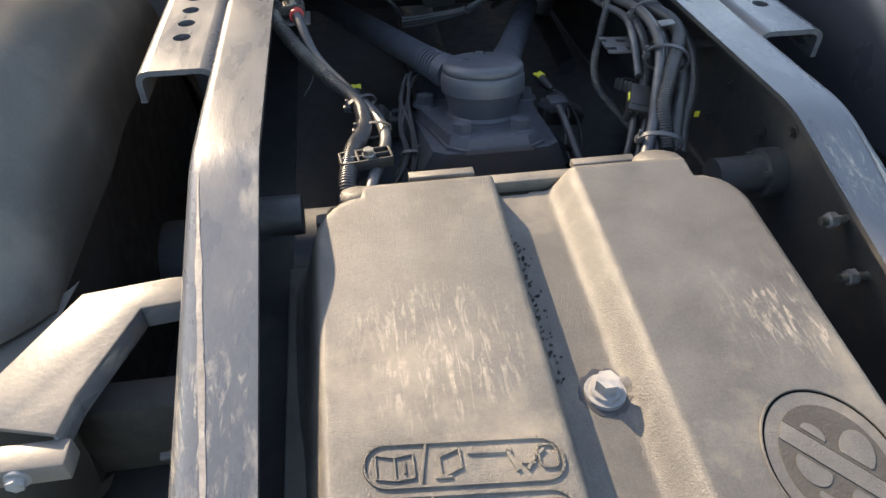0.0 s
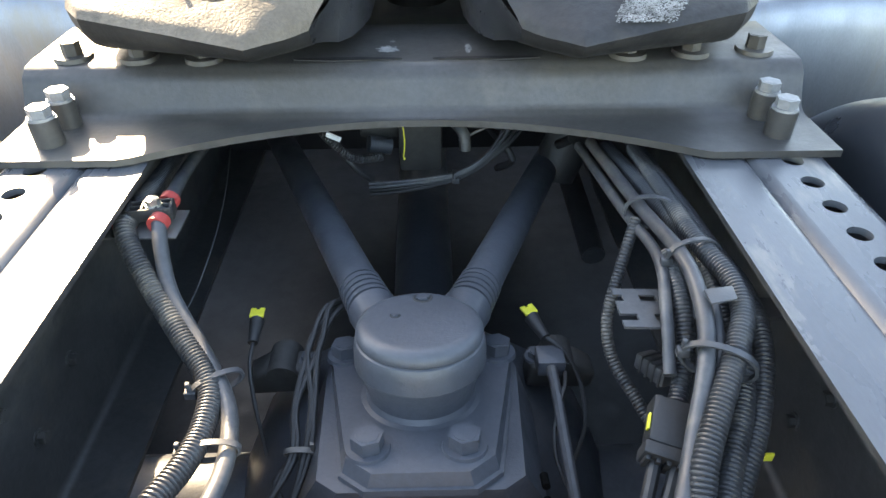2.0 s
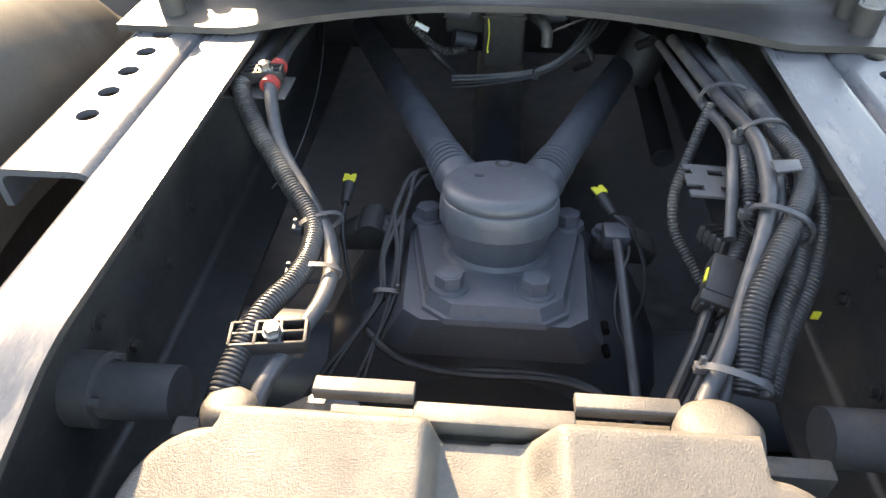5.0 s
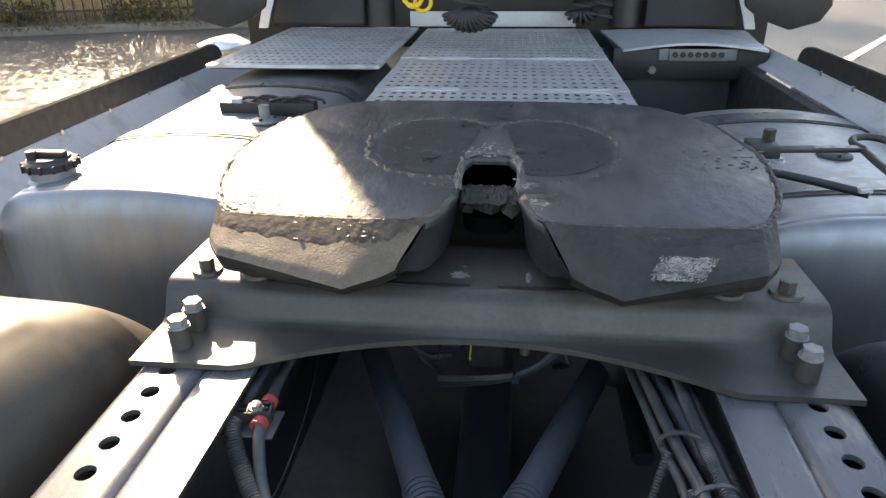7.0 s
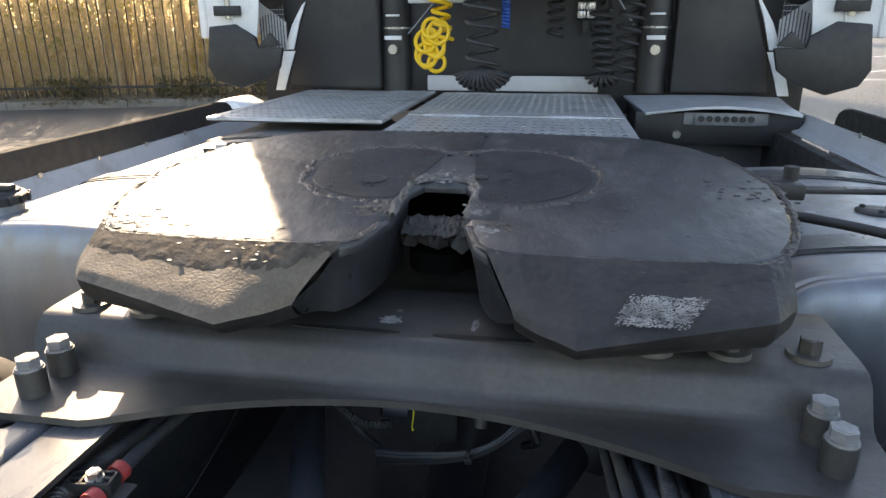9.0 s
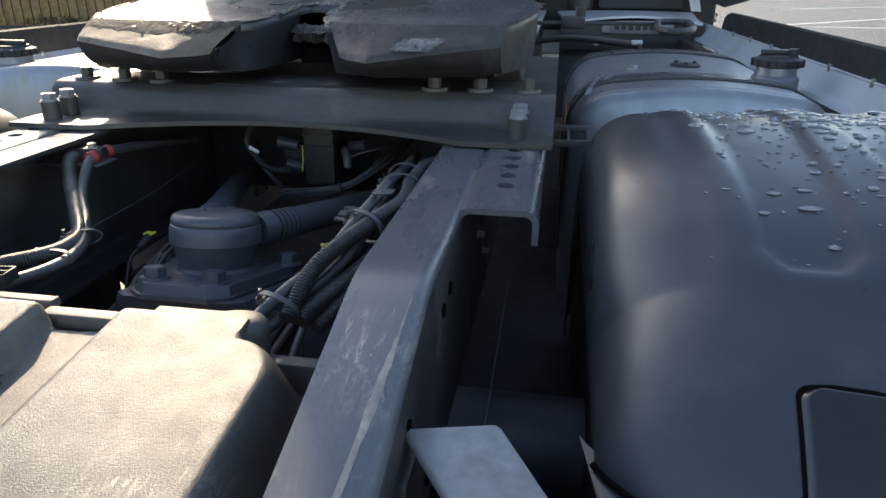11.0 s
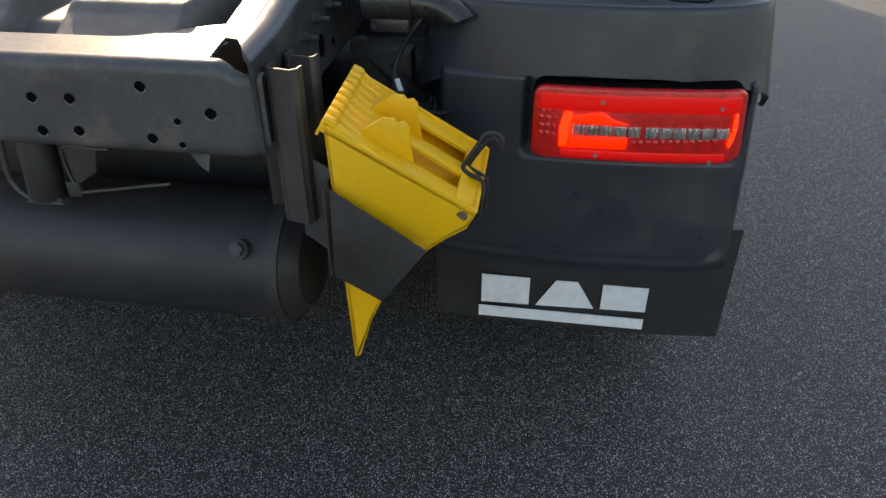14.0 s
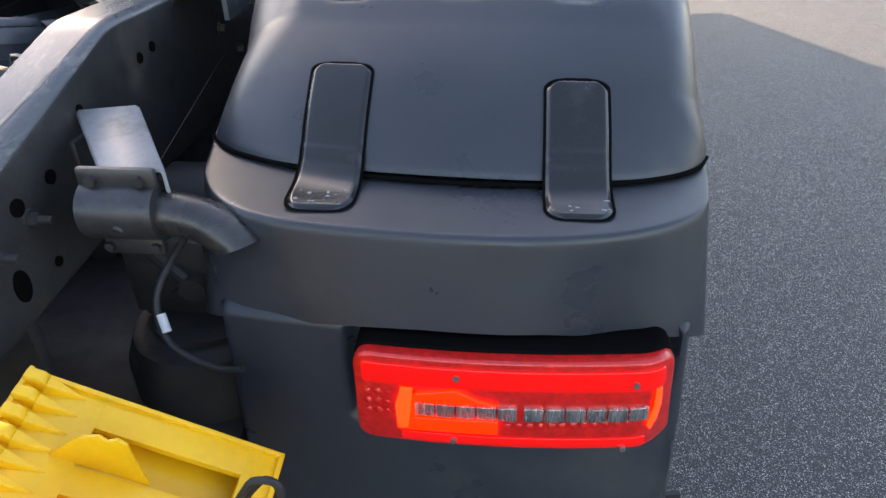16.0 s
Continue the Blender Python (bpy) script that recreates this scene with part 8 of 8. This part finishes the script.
for s in (-1, 1):
    # side deflector seen from behind: outer white skin, folded inner return and a gas strut
    part("side_deflector", box((s * 1.612 + DX - 0.018, 4.9, 1.34), (s * 1.612 + DX + 0.018, 5.3, 3.74), 0.012), WHITE, cab, "white side deflector")
    part("deflector_return", prism([(s * 1.61 + DX, 1.342), (s * 1.33 + DX, 1.342), (s * 1.29 + DX, 1.62), (s * 1.29 + DX, 3.7), (s * 1.61 + DX, 3.7)], 4.92, 4.932, "y", 0.003), WHITE, cab)
    part("return_fold", box((s * 1.45 + DX - 0.004, 4.9, 1.35), (s * 1.45 + DX + 0.004, 4.92, 3.7), 0.002), WHITE, cab)
    part("vent_grid", prism([(s * 1.37 + DX, 1.29), (s * 1.225 + DX, 1.28), (s * 1.22 + DX, 1.42), (s * 1.36 + DX, 1.52)], 5.05, 5.056, "y", 0.001), GRID, cab, "pale grid panel")
    for k in range(9):
        part("grid_bar", box((s * 1.295 + DX - 0.07, 5.046, 1.29 + 0.024 * k), (s * 1.295 + DX + 0.07, 5.05, 1.2925 + 0.024 * k), 0.0), SKIRT, cab)
        part("grid_bar", box((s * 1.295 + DX - 0.068 + 0.016 * k, 5.044, 1.285), (s * 1.295 + DX - 0.064 + 0.016 * k, 5.05, 1.44 + 0.008 * (k if s < 0 else 8 - k)), 0.0), AXLE, cab)
    lower = [(1.52, 1.4), (1.385, 1.412), (1.28, 1.35), (1.27, 1.3), (1.14, 1.3), (1.165, 1.205), (1.24, 1.15), (1.38, 1.1), (1.51, 1.14), (1.55, 1.21)]
    part("gap_seal", prism([(s * x + DX, z) for x, z in lower], 4.79, 4.82, "y", 0.006), RUBBER, cab, "black rubber lower flap")
    part("seal_wing", prism([(s * 1.275 + DX, 1.298), (s * 1.205 + DX, 1.372), (s * 1.15 + DX, 1.31)], 4.795, 4.812, "y", 0.003), RUBBER, cab)
    part("seal_arm", box((s * 1.45 + DX - 0.05, 4.82, 1.2), (s * 1.45 + DX + 0.05, 4.93, 1.36), 0.006), RUBBER, cab)
    part("strut_clamp", box((s * 1.465 + DX - 0.07, 4.88, 1.452), (s * 1.465 + DX + 0.07, 4.91, 1.5), 0.004), RUBBER, cab)
    part("strut", rod((s * 1.465 + DX, 4.9, 1.435), (s * 1.465 + DX, 4.9, 2.6), 0.016, n=16), ZINC, cab)
    part("corner_trim", prism([(s * 1.12 + DX, 1.522), (s * 1.139 + DX, 1.509), (s * 1.203 + DX, 1.408), (s * 1.257 + DX, 1.281), (s * 1.204 + DX, 1.281), (s * 1.157 + DX, 1.434)], 5.09, 5.105, "y", 0.003), WHITE, cab)
    part("corner_trim", prism([(s * 1.197 + DX, 1.273), (s * 1.263 + DX, 1.273), (s * 1.324 + DX, 1.066), (s * 1.272 + DX, 1.066), (s * 1.25 + DX, 1.134)], 5.09, 5.105, "y", 0.003), WHITE, cab)
part("roof_fairing", prism([(-1.68, 3.7), (1.55, 3.7), (1.45, 4.1), (-1.58, 4.1)], 4.9, 6.4, "y", 0.03), WHITE, cab)
part("lower_sheet", box((-0.545, 5.14, 1.07), (0.348, 5.152, 1.148), 0.003), SKIRT, cab)
part("side_bay", box((-1.33, 5.11, 1.07), (-0.79, 5.2, 2.8), 0.03, 3), CABBACK, cab)
part("side_bay", prism([(0.7, 1.07), (1.17, 1.07), (1.13, 1.28), (1.06, 1.5), (1.05, 2.8), (0.7, 2.8)], 5.11, 5.2, "y", 0.02), CABBACK, cab)
for x in (-0.72, 0.61):
    part("bay_post", rod((x, 5.19, 1.07), (x, 5.19, 2.2), 0.078, n=28), CABBACK, cab)
    part("post_band", rod((x, 5.19, 1.384), (x, 5.19, 1.393), 0.0795, n=28), STEEL, cab)
    part("post_stud", rod((x, 5.115, 1.282), (x, 5.09, 1.282), 0.024, n=18, w=0.003), ZINC, cab)
    part("post_label", box((x - 0.045, 5.1, 1.33), (x + 0.045, 5.112, 1.35), 0.001), LOGO, cab)
    part("post_label", box((x - 0.036, 5.1, 1.446), (x + 0.036, 5.112, 1.456), 0.001), LOGO, cab)
part("corner_cover", sheet(lambda u, v: Vector((-1.5 + 0.13 * (2 * v - 1) * math.sqrt(max(0.0, 1 - (2 * u - 1) ** 2)), 4.86 + 0.12 * (2 * u - 1), 1.03 - 0.03 * (2 * v - 1) ** 2)), 16, 12, 0.02), WHITE, cab, "white step cover behind the cab")
part("stay_cable", rod((-0.64, 5.12, 1.36), (-0.48, 5.12, 1.54), 0.0035, n=6), ZINC, cab)
part("stay_cable", rod((0.38, 5.12, 1.58), (0.5, 5.12, 1.4), 0.0035, n=6), ZINC, cab)
wl = thing("work_lamp", "square clear work lamp on the rear wall", "work lamp")
part("housing", box((0.215, 5.12, 1.422), (0.32, 5.17, 1.515), 0.014), RUBBER, wl)
for i in range(2):
    for j in range(2):
        part("reflector", box((0.224 + 0.045 * i, 5.114, 1.431 + 0.041 * j), (0.265 + 0.045 * i, 5.122, 1.468 + 0.041 * j), 0.007), CHROME, wl)
part("bracket", box((0.25, 5.14, 1.36), (0.285, 5.2, 1.422), 0.003), RUBBER, wl)


# ---- coiled air and electric lines ----
def coil(name, label, x, y, z0, z1, r, turns, wire, mat, lean=0.0, loose=0.0, fan=0):
    c = thing(name, label, "coiled hose", "coiled lines")
    pts = []
    n = int(turns * 14)
    for i in range(n + 1):
        t = i / n
        a = 2 * math.pi * turns * t
        rr = r * (1 + loose * math.sin(3.3 * t * 6))
        pts.append((x + lean * t + rr * math.cos(a), y + rr * math.sin(a), z0 + (z1 - z0) * t))
    part("helix", tube(pts, wire, 8, per=1, step=0.006), mat, c)
    if fan:
        for k in range(fan):
            aa = math.pi * (0.08 + 0.84 * k / (fan - 1))
            cx, cz = x + lean - math.cos(aa) * r * 1.1, z1 - 0.02 - math.sin(aa) * r * 0.55
            q = []
            for i in range(17):
                b = 2 * math.pi * i / 16
                q.append((cx - math.cos(aa) * r * 0.75 * math.cos(b) * 0.95 + math.sin(aa) * 0.012 * math.sin(b), y - 0.012 * k * 0.3 + r * 0.85 * math.sin(b), cz - math.sin(aa) * r * 0.75 * math.cos(b) * 0.95))
            part("hanging_loop", tube(q, wire, 8, per=3, step=0.008), mat, c)
    return c


yc = coil("yellow_air_coil", "bright yellow coiled air line hanging behind the cab", -0.4, 4.74, 2.1, 1.34, 0.046, 15, 0.0095, YHOSE, 0.0, 0.2)
for k in range(9):
    # loops that hang bundled at the lower end
    r0 = 0.042 + 0.009 * math.sin(k * 2.3)
    cx, cz, tl_ = -0.436 + 0.03 * math.sin(k * 1.7), 1.39 - 0.019 * k, 0.35 + 0.25 * math.sin(k * 3.1)
    q = [(cx + r0 * math.cos(2 * math.pi * i / 16), 4.7 - 0.008 * k * 0.4 + r0 * tl_ * math.sin(2 * math.pi * i / 16), cz + r0 * math.sin(2 * math.pi * i / 16)) for i in range(17)]
    part("hanging_loop", tube(q, 0.0095, 8, per=3, step=0.008), YHOSE, yc)
coil("black_coil", "black coiled electric line hanging in wide loops", -0.2, 4.5, 2.1, 1.24, 0.068, 12, 0.009, RUBBER, 0.025, 0.1, 13)
bc0 = coil("black_coil", "black coiled electric line hanging in wide loops", 0.33, 4.95, 1.47, 1.19, 0.045, 8, 0.009, RUBBER, 0.03, 0.1, 7)
part("lead", tube([(0.375, 4.95, 1.47), (0.37, 4.99, 1.51), (0.36, 5.08, 1.53), (0.35, 5.205, 1.5)], 0.009, 8), RUBBER, bc0)
coil("black_coil", "tight black coiled electric line on the rear wall", 0.52, 4.95, 2.1, 1.14, 0.05, 17, 0.009, RUBBER, -0.07, 0.1)
coil("black_coil", "tight black coiled electric line on the rear wall", 0.12, 4.97, 2.1, 1.35, 0.034, 18, 0.009, RUBBER)
coil("blue_coil", "short blue coiled air line end", -0.122, 5.0, 1.52, 1.39, 0.016, 8, 0.007, BLUE)
cr = thing("coil_rail", "grey rail that carries the coiled lines", "rail")
part("rail", box((-0.56, 4.76, 1.5), (-0.22, 4.8, 1.56), 0.004), SKIRT, cr)
part("carrier", box((-0.5, 4.74, 1.62), (0.58, 5.2, 1.66), 0.004), CABBACK, cr)
part("carrier_arm", box((-0.3, 4.42, 1.6), (-0.08, 4.76, 1.64), 0.004), CABBACK, cr)
